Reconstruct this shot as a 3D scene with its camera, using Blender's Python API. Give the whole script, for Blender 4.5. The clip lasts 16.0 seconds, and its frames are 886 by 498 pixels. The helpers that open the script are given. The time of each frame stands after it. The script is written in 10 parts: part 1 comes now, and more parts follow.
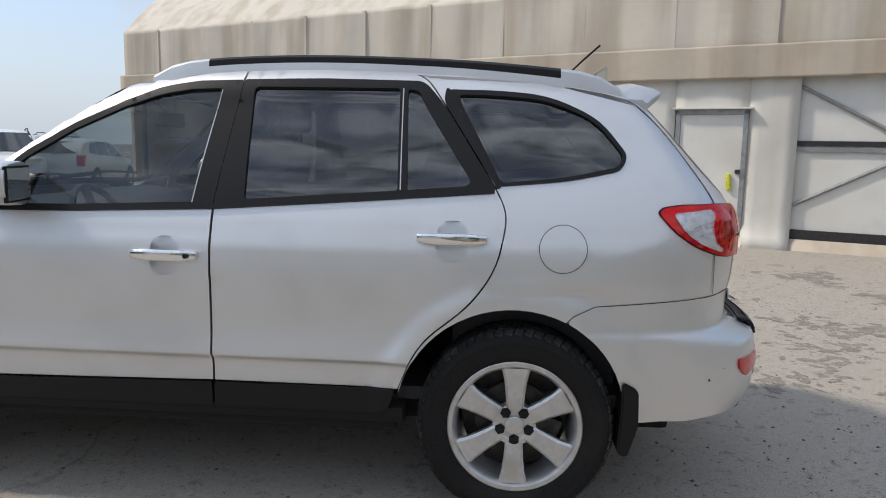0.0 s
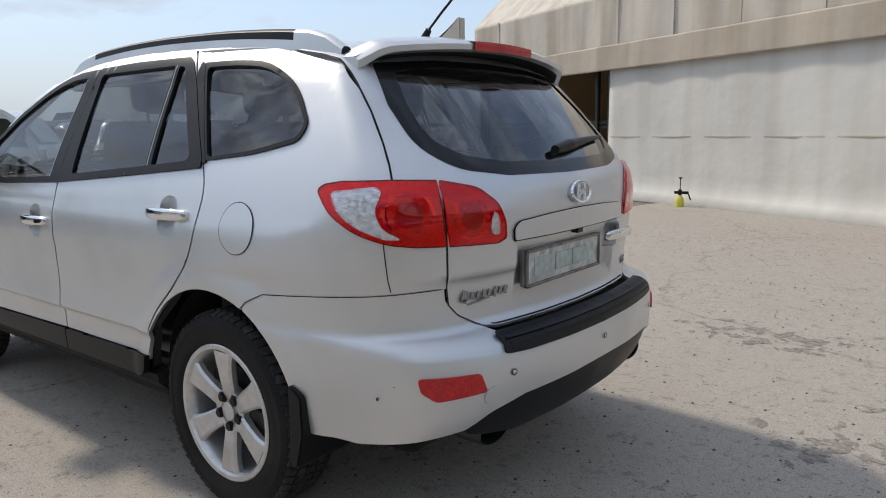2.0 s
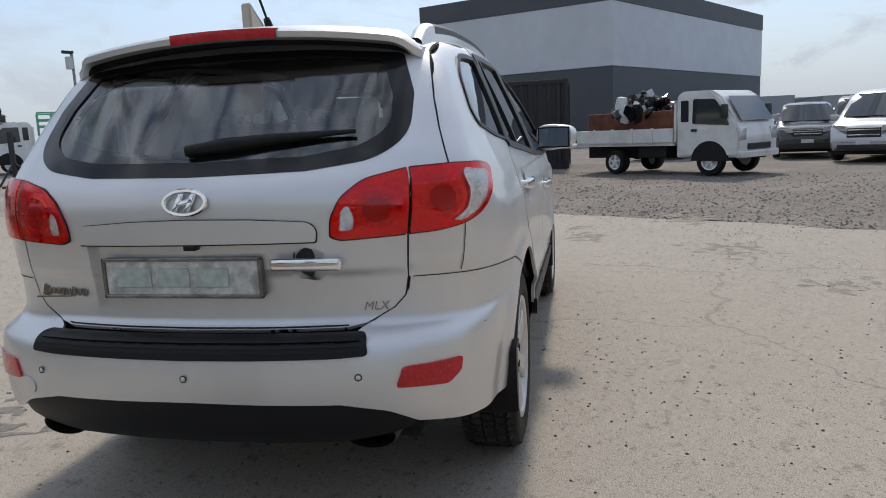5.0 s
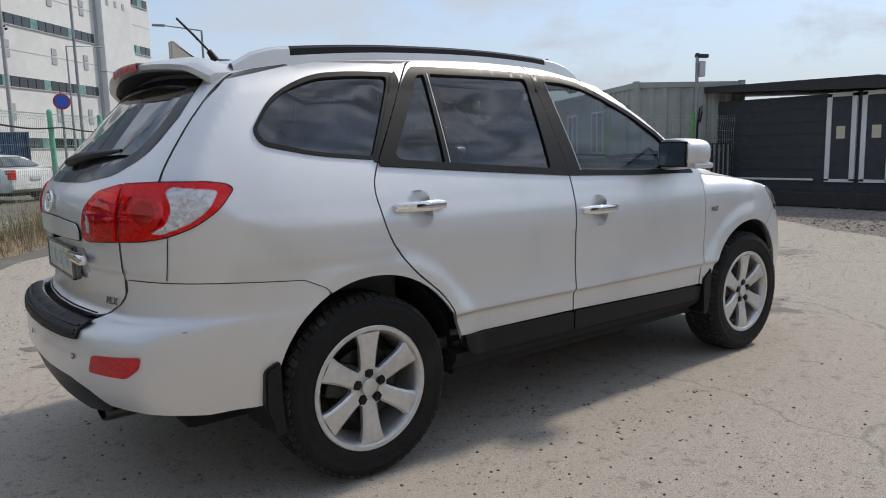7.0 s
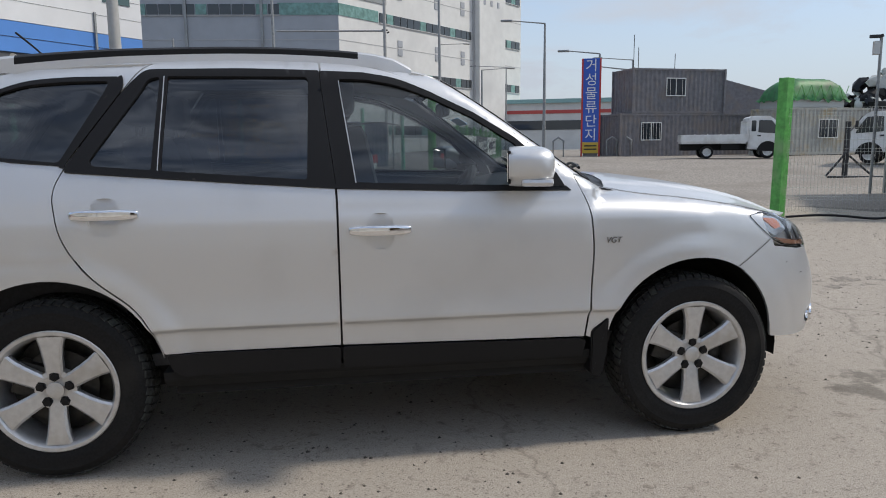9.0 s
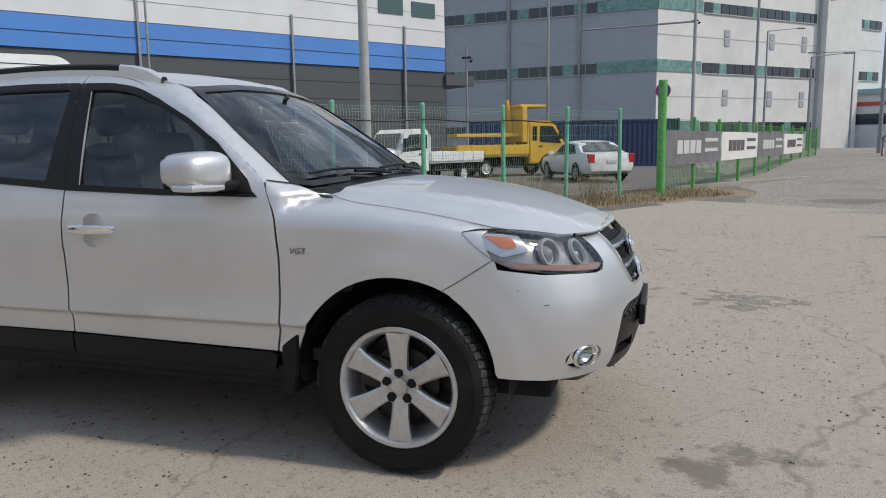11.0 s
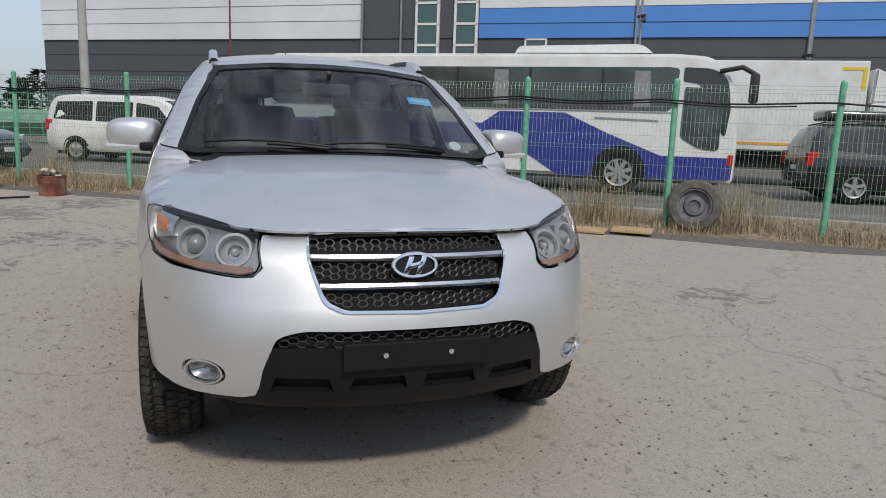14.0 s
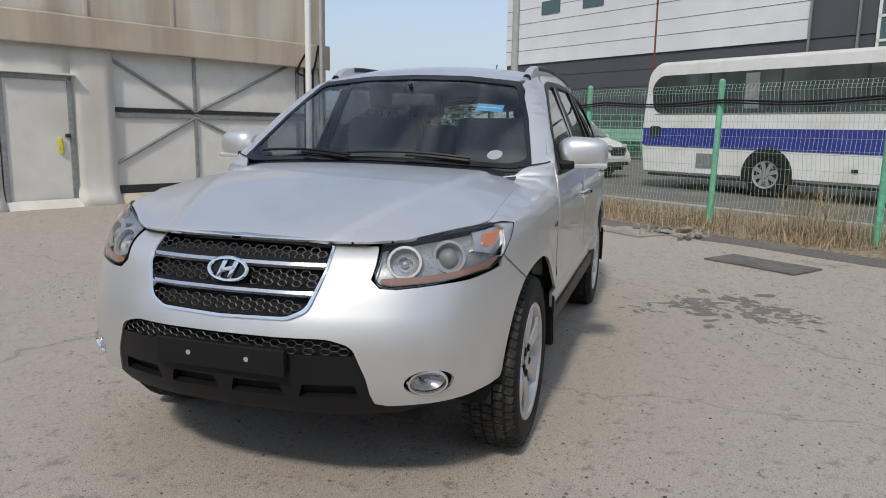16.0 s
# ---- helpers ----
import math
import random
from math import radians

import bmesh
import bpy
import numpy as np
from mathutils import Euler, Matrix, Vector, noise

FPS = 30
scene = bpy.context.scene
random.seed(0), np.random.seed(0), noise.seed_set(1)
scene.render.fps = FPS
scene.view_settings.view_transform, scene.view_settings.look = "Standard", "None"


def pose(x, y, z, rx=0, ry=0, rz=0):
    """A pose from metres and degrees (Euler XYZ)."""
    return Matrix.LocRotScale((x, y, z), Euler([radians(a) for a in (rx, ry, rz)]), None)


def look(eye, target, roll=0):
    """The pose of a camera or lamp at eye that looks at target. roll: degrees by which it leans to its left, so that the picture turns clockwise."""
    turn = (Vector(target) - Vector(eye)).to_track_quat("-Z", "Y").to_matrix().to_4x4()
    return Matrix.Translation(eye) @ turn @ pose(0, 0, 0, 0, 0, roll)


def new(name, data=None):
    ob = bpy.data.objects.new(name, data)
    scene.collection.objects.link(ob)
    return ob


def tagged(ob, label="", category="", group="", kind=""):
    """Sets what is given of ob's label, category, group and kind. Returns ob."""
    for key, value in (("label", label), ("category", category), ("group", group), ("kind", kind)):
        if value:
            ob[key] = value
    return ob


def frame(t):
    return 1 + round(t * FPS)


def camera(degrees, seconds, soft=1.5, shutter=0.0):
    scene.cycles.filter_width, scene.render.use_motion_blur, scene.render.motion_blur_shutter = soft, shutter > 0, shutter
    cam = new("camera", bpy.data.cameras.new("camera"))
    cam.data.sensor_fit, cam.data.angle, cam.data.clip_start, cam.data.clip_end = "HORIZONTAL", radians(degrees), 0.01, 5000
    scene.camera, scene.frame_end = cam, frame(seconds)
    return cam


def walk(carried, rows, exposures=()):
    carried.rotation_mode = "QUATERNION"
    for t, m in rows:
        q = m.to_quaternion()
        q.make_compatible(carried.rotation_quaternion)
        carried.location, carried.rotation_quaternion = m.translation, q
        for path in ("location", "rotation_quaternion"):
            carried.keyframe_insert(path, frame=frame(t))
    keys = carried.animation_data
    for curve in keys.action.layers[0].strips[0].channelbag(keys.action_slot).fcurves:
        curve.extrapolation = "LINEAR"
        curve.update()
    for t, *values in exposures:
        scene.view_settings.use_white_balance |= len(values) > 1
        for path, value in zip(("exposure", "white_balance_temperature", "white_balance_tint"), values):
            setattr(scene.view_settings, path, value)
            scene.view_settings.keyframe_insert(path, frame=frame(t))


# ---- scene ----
cam = camera(63.8, 16.0, soft=1.0)
PATH = [
    (0, (-1.266, 3.431, 1.377), (-1.115, 1.456, 1.1), 1.1),
    (0.5, (-1.863, 3.258, 1.381), (-1.492, 1.315, 1.087), 1.0),
    (1, (-2.46, 2.988, 1.382), (-1.85, 1.11, 1.062), 0.6),
    (1.5, (-2.988, 2.724, 1.332), (-2.107, 0.956, 1.021), -0.2),
    (2, (-3.444, 2.301, 1.334), (-2.225, 0.749, 1.011), -0.8),
    (2.5, (-3.834, 1.798, 1.321), (-2.344, 0.502, 1.001), -1.1),
    (3, (-4.112, 1.195, 1.344), (-2.409, 0.199, 1.017), -1.5),
    (3.5, (-4.284, 0.595, 1.317), (-2.432, -0.088, 1.001), -1.5),
    (4, (-4.337, 0.0, 1.308), (-2.384, -0.3, 0.995), -1.9),
    (4.5, (-4.313, -0.571, 1.29), (-2.341, -0.529, 0.961), -2.1),
    (5, (-4.187, -1.173, 1.294), (-2.254, -0.776, 0.968), -2.6),
    (5.2, (-4.131, -1.423, 1.297), (-2.231, -0.886, 0.975), -2.6),
    (7.3, (-2.392, -3.376, 1.285), (-1.359, -1.688, 0.993), -1.4),
    (7.5, (-2.153, -3.456, 1.285), (-1.23, -1.709, 0.98), -1.4),
    (8, (-1.533, -3.595, 1.343), (-0.854, -1.742, 1.014), -1.0),
    (8.5, (-0.884, -3.741, 1.34), (-0.414, -1.821, 1.035), -1.0),
    (9, (-0.223, -3.802, 1.319), (0.07, -1.845, 1.027), -0.6),
    (9.5, (0.44, -3.834, 1.313), (0.572, -1.861, 1.019), -0.4),
    (10, (1.095, -3.782, 1.303), (1.064, -1.804, 1.01), -0.9),
    (10.2, (1.353, -3.744, 1.311), (1.217, -1.769, 1.029), -1.0),
    (12.3, (3.613, -2.434, 1.29), (2.359, -0.91, 0.961), 0.3),
    (12.5, (3.75, -2.235, 1.282), (2.411, -0.786, 0.954), 0.7),
    (13, (4.056, -1.725, 1.289), (2.491, -0.526, 0.953), 1.2),
    (13.5, (4.318, -1.215, 1.295), (2.577, -0.293, 0.95), 1.8),
    (14, (4.444, -0.663, 1.306), (2.576, -0.032, 0.971), 2.0),
    (14.5, (4.508, -0.111, 1.301), (2.561, 0.196, 0.965), 1.3),
    (15, (4.487, 0.415, 1.316), (2.514, 0.397, 0.988), 0.6),
    (15.5, (4.418, 0.926, 1.329), (2.47, 0.615, 1.002), 0.65),
    (16, (4.246, 1.41, 1.332), (2.363, 0.82, 1.0), 1.0),
]
walk(cam, [(t, look(e, a, r)) for t, e, a, r in PATH], exposures=[(0, .46), (2.5, .36), (5, .30), (8.5, .30), (10.2, .26), (12.5, .12), (13.3, -.06), (14, .14), (16, .20)])

# ---- world, sun ----
SUN_DIR = Vector((0.69, 0.0, 0.73)).normalized()   # towards the sun
world = bpy.data.worlds.new("sky")
scene.world = world
world.use_nodes = True
wn, wl = world.node_tree.nodes, world.node_tree.links
sky = wn.new("ShaderNodeTexSky")
sky.sky_type = 'NISHITA'
sky.sun_disc = False
sky.sun_elevation = math.asin(SUN_DIR.z)
sky.sun_rotation = math.atan2(SUN_DIR.x, SUN_DIR.y)
sky.dust_density, sky.air_density, sky.ozone_density = 0.5, 1.0, 2.5
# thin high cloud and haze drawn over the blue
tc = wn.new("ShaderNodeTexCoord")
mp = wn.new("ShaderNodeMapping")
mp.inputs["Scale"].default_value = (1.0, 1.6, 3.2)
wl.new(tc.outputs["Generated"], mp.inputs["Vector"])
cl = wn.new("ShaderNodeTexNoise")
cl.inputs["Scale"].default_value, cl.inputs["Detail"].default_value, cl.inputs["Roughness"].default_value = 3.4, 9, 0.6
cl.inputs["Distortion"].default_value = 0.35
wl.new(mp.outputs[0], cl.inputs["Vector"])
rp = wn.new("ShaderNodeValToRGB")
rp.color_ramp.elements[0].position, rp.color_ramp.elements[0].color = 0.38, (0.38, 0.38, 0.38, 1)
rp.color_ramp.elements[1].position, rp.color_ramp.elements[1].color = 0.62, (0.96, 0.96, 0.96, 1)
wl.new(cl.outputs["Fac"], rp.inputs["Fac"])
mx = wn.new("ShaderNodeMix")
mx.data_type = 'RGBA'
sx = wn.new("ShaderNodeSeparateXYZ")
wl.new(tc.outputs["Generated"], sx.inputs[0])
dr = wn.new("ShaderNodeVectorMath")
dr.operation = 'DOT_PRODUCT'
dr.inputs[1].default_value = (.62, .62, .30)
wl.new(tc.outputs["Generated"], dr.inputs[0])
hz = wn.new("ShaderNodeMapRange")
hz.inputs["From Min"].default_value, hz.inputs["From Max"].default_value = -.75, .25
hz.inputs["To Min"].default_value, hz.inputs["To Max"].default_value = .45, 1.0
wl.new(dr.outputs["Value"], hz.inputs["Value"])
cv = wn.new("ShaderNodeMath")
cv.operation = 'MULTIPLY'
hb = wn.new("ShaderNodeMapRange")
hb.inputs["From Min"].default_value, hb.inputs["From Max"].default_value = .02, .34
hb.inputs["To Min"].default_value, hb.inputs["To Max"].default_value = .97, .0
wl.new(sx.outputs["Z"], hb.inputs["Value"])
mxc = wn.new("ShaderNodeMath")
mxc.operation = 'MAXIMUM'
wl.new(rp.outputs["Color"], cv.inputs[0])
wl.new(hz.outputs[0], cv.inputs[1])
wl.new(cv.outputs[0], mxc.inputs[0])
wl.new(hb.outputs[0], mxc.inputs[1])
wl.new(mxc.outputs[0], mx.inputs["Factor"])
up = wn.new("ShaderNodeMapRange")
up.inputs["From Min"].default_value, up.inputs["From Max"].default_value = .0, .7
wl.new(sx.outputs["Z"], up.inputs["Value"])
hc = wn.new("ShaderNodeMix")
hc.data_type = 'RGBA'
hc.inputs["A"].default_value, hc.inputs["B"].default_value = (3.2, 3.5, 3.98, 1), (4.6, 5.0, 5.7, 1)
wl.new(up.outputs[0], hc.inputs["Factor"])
# rippled bands in the cloud high overhead
rm = wn.new("ShaderNodeMapping")
rm.inputs["Scale"].default_value = (7.0, 17.0, 12.0)
rm.inputs["Rotation"].default_value = (0, 0, .5)
wl.new(tc.outputs["Generated"], rm.inputs["Vector"])
ri = wn.new("ShaderNodeTexNoise")
ri.inputs["Scale"].default_value, ri.inputs["Detail"].default_value, ri.inputs["Roughness"].default_value = 1.0, 4, 0.55
ri.inputs["Distortion"].default_value = 0.7
wl.new(rm.outputs[0], ri.inputs["Vector"])
rr_ = wn.new("ShaderNodeMapRange")
rr_.inputs["From Min"].default_value, rr_.inputs["From Max"].default_value = .36, .64
rr_.inputs["To Min"].default_value, rr_.inputs["To Max"].default_value = .45, 1.55
wl.new(ri.outputs["Fac"], rr_.inputs["Value"])
rz = wn.new("ShaderNodeMapRange")
rz.inputs["From Min"].default_value, rz.inputs["From Max"].default_value = .30, .46
wl.new(sx.outputs["Z"], rz.inputs["Value"])
rx_ = wn.new("ShaderNodeMix")
rx_.inputs["A"].default_value = 1.0
wl.new(rz.outputs[0], rx_.inputs["Factor"])
wl.new(rr_.outputs[0], rx_.inputs["B"])
rv = wn.new("ShaderNodeVectorMath")
rv.operation = 'SCALE'
wl.new(hc.outputs["Result"], rv.inputs[0])
wl.new(rx_.outputs["Result"], rv.inputs["Scale"])
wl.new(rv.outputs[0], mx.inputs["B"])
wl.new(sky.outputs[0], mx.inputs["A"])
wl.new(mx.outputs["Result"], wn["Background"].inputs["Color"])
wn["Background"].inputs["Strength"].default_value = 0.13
sun = new("sun", bpy.data.lights.new("sun", 'SUN'))
sun.data.energy, sun.data.angle, sun.data.color = 2.2, radians(5.0), (1.0, 0.91, 0.79)
sun.matrix_world = look((0, 0, 30), Vector((0, 0, 30)) - SUN_DIR)
scene.view_settings.exposure = 0.0

# ---- materials ----
def material(name, color, rough=0.5, metal=0.0, coat=0.0, noise_scale=0.0, amount=0.15, bump=0.0, bump_scale=60.0, stain=None, stain_scale=0.6, spec=0.5):
    """A principled material with colour variation at two scales and a fine bump."""
    m = bpy.data.materials.new(name)
    m.use_nodes = True
    n, l = m.node_tree.nodes, m.node_tree.links
    b = n["Principled BSDF"]
    b.inputs["Base Color"].default_value = (*color, 1)
    b.inputs["Roughness"].default_value = rough
    b.inputs["Metallic"].default_value = metal
    b.inputs["Coat Weight"].default_value = coat
    b.inputs["Coat Roughness"].default_value = 0.04
    b.inputs["Specular IOR Level"].default_value = spec
    if noise_scale or bump:
        tc = n.new("ShaderNodeTexCoord")
    if noise_scale:
        fine = n.new("ShaderNodeTexNoise")
        fine.inputs["Scale"].default_value = noise_scale
        fine.inputs["Detail"].default_value = 6
        l.new(tc.outputs["Object"], fine.inputs["Vector"])
        wide = n.new("ShaderNodeTexNoise")
        wide.inputs["Scale"].default_value = stain_scale
        wide.inputs["Detail"].default_value = 4
        l.new(tc.outputs["Object"], wide.inputs["Vector"])
        ramp = n.new("ShaderNodeValToRGB")
        lo = [max(0, c * (1 - amount)) for c in color]
        hi = [min(1, c * (1 + amount)) for c in color]
        ramp.color_ramp.elements[0].position, ramp.color_ramp.elements[0].color = 0.3, (*lo, 1)
        ramp.color_ramp.elements[1].position, ramp.color_ramp.elements[1].color = 0.7, (*hi, 1)
        l.new(fine.outputs["Fac"], ramp.inputs["Fac"])
        mix = n.new("ShaderNodeMix")
        mix.data_type = 'RGBA'
        sr = n.new("ShaderNodeValToRGB")
        sr.color_ramp.elements[0].position = 0.5
        sr.color_ramp.elements[1].position = 0.75
        l.new(wide.outputs["Fac"], sr.inputs["Fac"])
        l.new(sr.outputs["Color"], mix.inputs["Factor"])
        l.new(ramp.outputs["Color"], mix.inputs["A"])
        mix.inputs["B"].default_value = (*(stain or lo), 1)
        l.new(mix.outputs["Result"], b.inputs["Base Color"])
    if bump:
        bn = n.new("ShaderNodeTexNoise")
        bn.inputs["Scale"].default_value = bump_scale
        bn.inputs["Detail"].default_value = 5
        l.new(tc.outputs["Object"], bn.inputs["Vector"])
        bp = n.new("ShaderNodeBump")
        bp.inputs["Strength"].default_value = bump
        bp.inputs["Distance"].default_value = 0.01
        l.new(bn.outputs["Fac"], bp.inputs["Height"])
        l.new(bp.outputs["Normal"], b.inputs["Normal"])
    return m


def glass_material(name, tint, gloss=1.0, base=0.05):
    """A thin pane: a tinted see-through sheet that reflects more at a slant."""
    m = bpy.data.materials.new(name)
    m.use_nodes = True
    n, l = m.node_tree.nodes, m.node_tree.links
    n.remove(n["Principled BSDF"])
    tr = n.new("ShaderNodeBsdfTransparent")
    tr.inputs["Color"].default_value = (*tint, 1)
    gl = n.new("ShaderNodeBsdfGlossy")
    gl.inputs["Roughness"].default_value = 0.015
    gl.inputs["Color"].default_value = (gloss, gloss, gloss, 1)
    lw = n.new("ShaderNodeLayerWeight")
    lw.inputs["Blend"].default_value = 0.5
    pw = n.new("ShaderNodeMath")
    pw.operation = 'POWER'
    pw.inputs[1].default_value = 5.0
    l.new(lw.outputs["Facing"], pw.inputs[0])
    ad = n.new("ShaderNodeMath")
    ad.operation = 'MULTIPLY_ADD'
    ad.inputs[1].default_value, ad.inputs[2].default_value = 1 - base, base
    l.new(pw.outputs[0], ad.inputs[0])
    mx = n.new("ShaderNodeMixShader")
    l.new(ad.outputs[0], mx.inputs[0])
    l.new(tr.outputs[0], mx.inputs[1])
    l.new(gl.outputs[0], mx.inputs[2])
    l.new(mx.outputs[0], n["Material Output"].inputs["Surface"])
    return m


SILVER = material("silver_paint", (0.67, 0.678, 0.688), 0.45, 0.82, 0.6, noise_scale=900, amount=0.10, stain=(0.60, 0.608, 0.615), stain_scale=2.5)
SILVER_TRIM = material("silver_trim", (0.5, 0.51, 0.52), 0.35, 0.5)
BLACK_TRIM = material("black_plastic_trim", (0.011, 0.011, 0.012), 0.42, 0, noise_scale=300, amount=0.25, spec=0.22)
BADGE = material("badge_chrome", (0.30, 0.30, 0.31), 0.15, 1.0)
BLACK_GLOSS = material("black_gloss_film", (0.008, 0.008, 0.009), 0.12, 0, 0, spec=0.35)
# near-black of gaps and cavities; also paints shade on sill and strip edge
DARK_GAP_SHADE = material("dark_cavity_shade", (0.008, 0.008, 0.008), 0.9)
CHROME = material("chrome", (0.82, 0.83, 0.85), 0.07, 1.0)
RUBBER = material("tyre_rubber", (0.013, 0.013, 0.0135), 0.6, 0, noise_scale=90, amount=0.3, bump=0.12, bump_scale=300, spec=0.16, stain=(0.026, 0.025, 0.023), stain_scale=5)
TREAD = material("tyre_tread", (0.03, 0.029, 0.028), 0.8, 0, noise_scale=60, amount=0.4, spec=0.18, stain=(0.075, 0.083, 0.075), stain_scale=14)
ALLOY = material("alloy_rim", (0.60, 0.60, 0.60), 0.36, 0.7, 0.3, noise_scale=40, amount=0.08, stain=(0.45, 0.43, 0.40), stain_scale=8)
BRAKE = material("brake_metal", (0.045, 0.043, 0.04), 0.5, 0.7, noise_scale=30, amount=0.4)
RED_LENS = material("red_lens", (0.50, 0.006, 0.012), 0.10, 0, 0.4, noise_scale=120, amount=0.35, stain=(0.36, 0.004, 0.010), stain_scale=30, spec=0.4, bump=.25, bump_scale=160)
RED_DEEP = material("deep_red_lens", (0.40, 0.005, 0.010), 0.12, 0, 0.6, spec=0.4)
CLEAR_LENS = material("clear_ribbed_lens", (0.62, 0.62, 0.63), 0.12, 0.45, 1.0)
AMBER = material("amber_lens", (0.58, 0.17, 0.055), 0.2, 0.1, 1.0, noise_scale=160, amount=0.45)
AMBER_DULL = material("amber_brown_lens", (0.27, 0.14, 0.09), 0.2, 0.0, 1.0)
LAMP_DARK = material("lamp_housing", (0.36, 0.365, 0.37), 0.35, 0.6, noise_scale=120, amount=0.25)
LAMP_RING = material("lamp_ring_metal", (0.30, 0.31, 0.32), 0.5, 0.25)
LENS_GREY = material("projector_glass", (0.25, 0.25, 0.24), 0.08, 0.2, 1.0)
LAMP_INNER = material("lamp_reflector", (0.50, 0.51, 0.52), 0.18, 0.8)
GLASS_FRONT = glass_material("windscreen_glass", (0.74, 0.79, 0.78), 1.0, 0.08)
GLASS_DARK = glass_material("dark_privacy_glass", (0.13, 0.135, 0.14), 1.0, 0.10)
GLASS_LAMP = glass_material("lamp_cover_glass", (0.93, 0.94, 0.95))
GLASS_DOOR = glass_material("front_door_glass", (0.44, 0.48, 0.49), 1.0, 0.07)
GLASS_REAR = glass_material("rear_window_glass", (0.52, 0.57, 0.58), 1.0, 0.12)
GRILLE_GREY = material("grille_mesh_grey", (0.022, 0.022, 0.023), 0.45)
GRILLE_CHROME = material("brushed_grille_chrome", (0.62, 0.63, 0.65), 0.22, 1.0)
MIRROR = material("mirror_glass", (0.75, 0.77, 0.78), 0.02, 1.0)
CABIN = material("cabin_trim", (0.045, 0.045, 0.048), 0.7, noise_scale=60, amount=0.2)
SEAT = material("seat_leather", (0.06, 0.058, 0.058), 0.5, noise_scale=40, amount=0.2, bump=0.2, bump_scale=120)
WHITE_PAINT = material("white_vehicle_paint", (0.74, 0.75, 0.74), 0.3, 0, 0.6, noise_scale=6, amount=0.06, stain=(0.6, 0.59, 0.56), stain_scale=2)

# ---- building helpers ----
def link_mesh(name, bm, mat, parent=None, label=""):
    me = bpy.data.meshes.new(name)
    bm.to_mesh(me)
    bm.free()
    for m in (mat if isinstance(mat, (list, tuple)) else [mat]):
        me.materials.append(m)
    ob = new(name, me)
    if parent:
        ob.parent = parent
    if label:
        ob["label"] = label
    return ob


part = link_mesh


def smooth(ob, angle=35):
    me = ob.data
    me.shade_smooth()
    me.set_sharp_from_angle(angle=radians(angle))
    return ob


def box(bm, x0, x1, y0, y1, z0, z1, bevel=0.0, m=None, seg=2):
    """A box from corner to corner, with rounded edges where bevel is given."""
    r = bmesh.ops.create_cube(bm, size=1)
    vs = r["verts"]
    bmesh.ops.transform(bm, matrix=Matrix.Translation(((x0 + x1) / 2, (y0 + y1) / 2, (z0 + z1) / 2)) @ Matrix.Diagonal((abs(x1 - x0), abs(y1 - y0), abs(z1 - z0), 1)), verts=vs)
    if bevel:
        es = list({e for v in vs for e in v.link_edges})
        r = bmesh.ops.bevel(bm, geom=es, offset=bevel, segments=seg, affect='EDGES', profile=0.6)
        vs = list({v for f in r["faces"] for v in f.verts} | {v for v in vs if v.is_valid})
    if m is not None:
        bmesh.ops.transform(bm, matrix=m, verts=vs)
    return vs


def cyl(bm, p, q, r, r2=None, seg=16, caps=True):
    """A round bar from p to q."""
    p, q = Vector(p), Vector(q)
    d = q - p
    res = bmesh.ops.create_cone(bm, cap_ends=caps, segments=seg, radius1=r, radius2=r if r2 is None else r2, depth=d.length)
    bmesh.ops.transform(bm, matrix=Matrix.Translation((p + q) / 2) @ d.to_track_quat('Z', 'Y').to_matrix().to_4x4(), verts=res["verts"])
    return res["verts"]


def tube(bm, pts, r, seg=8):
    """A bar bent along points."""
    pts = [Vector(p) for p in pts]
    rings = []
    for i, p in enumerate(pts):
        d = (pts[min(i + 1, len(pts) - 1)] - pts[max(i - 1, 0)]).normalized()
        q = d.to_track_quat('Z', 'Y')
        rings.append([bm.verts.new(p + q @ Vector((r * math.cos(a), r * math.sin(a), 0))) for a in (2 * math.pi * k / seg for k in range(seg))])
    for a, b in zip(rings, rings[1:]):
        for k in range(seg):
            bm.faces.new((a[k], a[(k + 1) % seg], b[(k + 1) % seg], b[k]))
    bm.faces.new(list(reversed(rings[0])))
    bm.faces.new(rings[-1])


def lathe(bm, profile, axis_m, seg=48, closed=False):
    """Turns a profile of (radius, along) round the local z axis."""
    rings = []
    for r, h in profile:
        rings.append([bm.verts.new(axis_m @ Vector((r * math.cos(a), r * math.sin(a), h))) for a in (2 * math.pi * k / seg for k in range(seg))])
    pairs = list(zip(rings, rings[1:])) + ([(rings[-1], rings[0])] if closed else [])
    for a, b in pairs:
        for k in range(seg):
            bm.faces.new((a[k], a[(k + 1) % seg], b[(k + 1) % seg], b[k]))
    return rings


def prism(bm, pts, axis, a, b, bevel=0.0):
    """Extrudes a flat outline: axis 'x' takes (y, z) points, 'y' takes (x, z), 'z' takes (x, y)."""
    def put(p, h):
        return {'x': (h, p[0], p[1]), 'y': (p[0], h, p[1]), 'z': (p[0], p[1], h)}[axis]
    lo = [bm.verts.new(put(p, a)) for p in pts]
    hi = [bm.verts.new(put(p, b)) for p in pts]
    fs = [bm.faces.new(lo), bm.faces.new(hi)]
    n = len(pts)
    for k in range(n):
        fs.append(bm.faces.new((lo[k], lo[(k + 1) % n], hi[(k + 1) % n], hi[k])))
    bmesh.ops.recalc_face_normals(bm, faces=fs)
    if bevel:
        es = list({e for f in fs[:2] for e in f.edges})
        bmesh.ops.bevel(bm, geom=es, offset=bevel, segments=2, affect='EDGES')
    return lo + hi


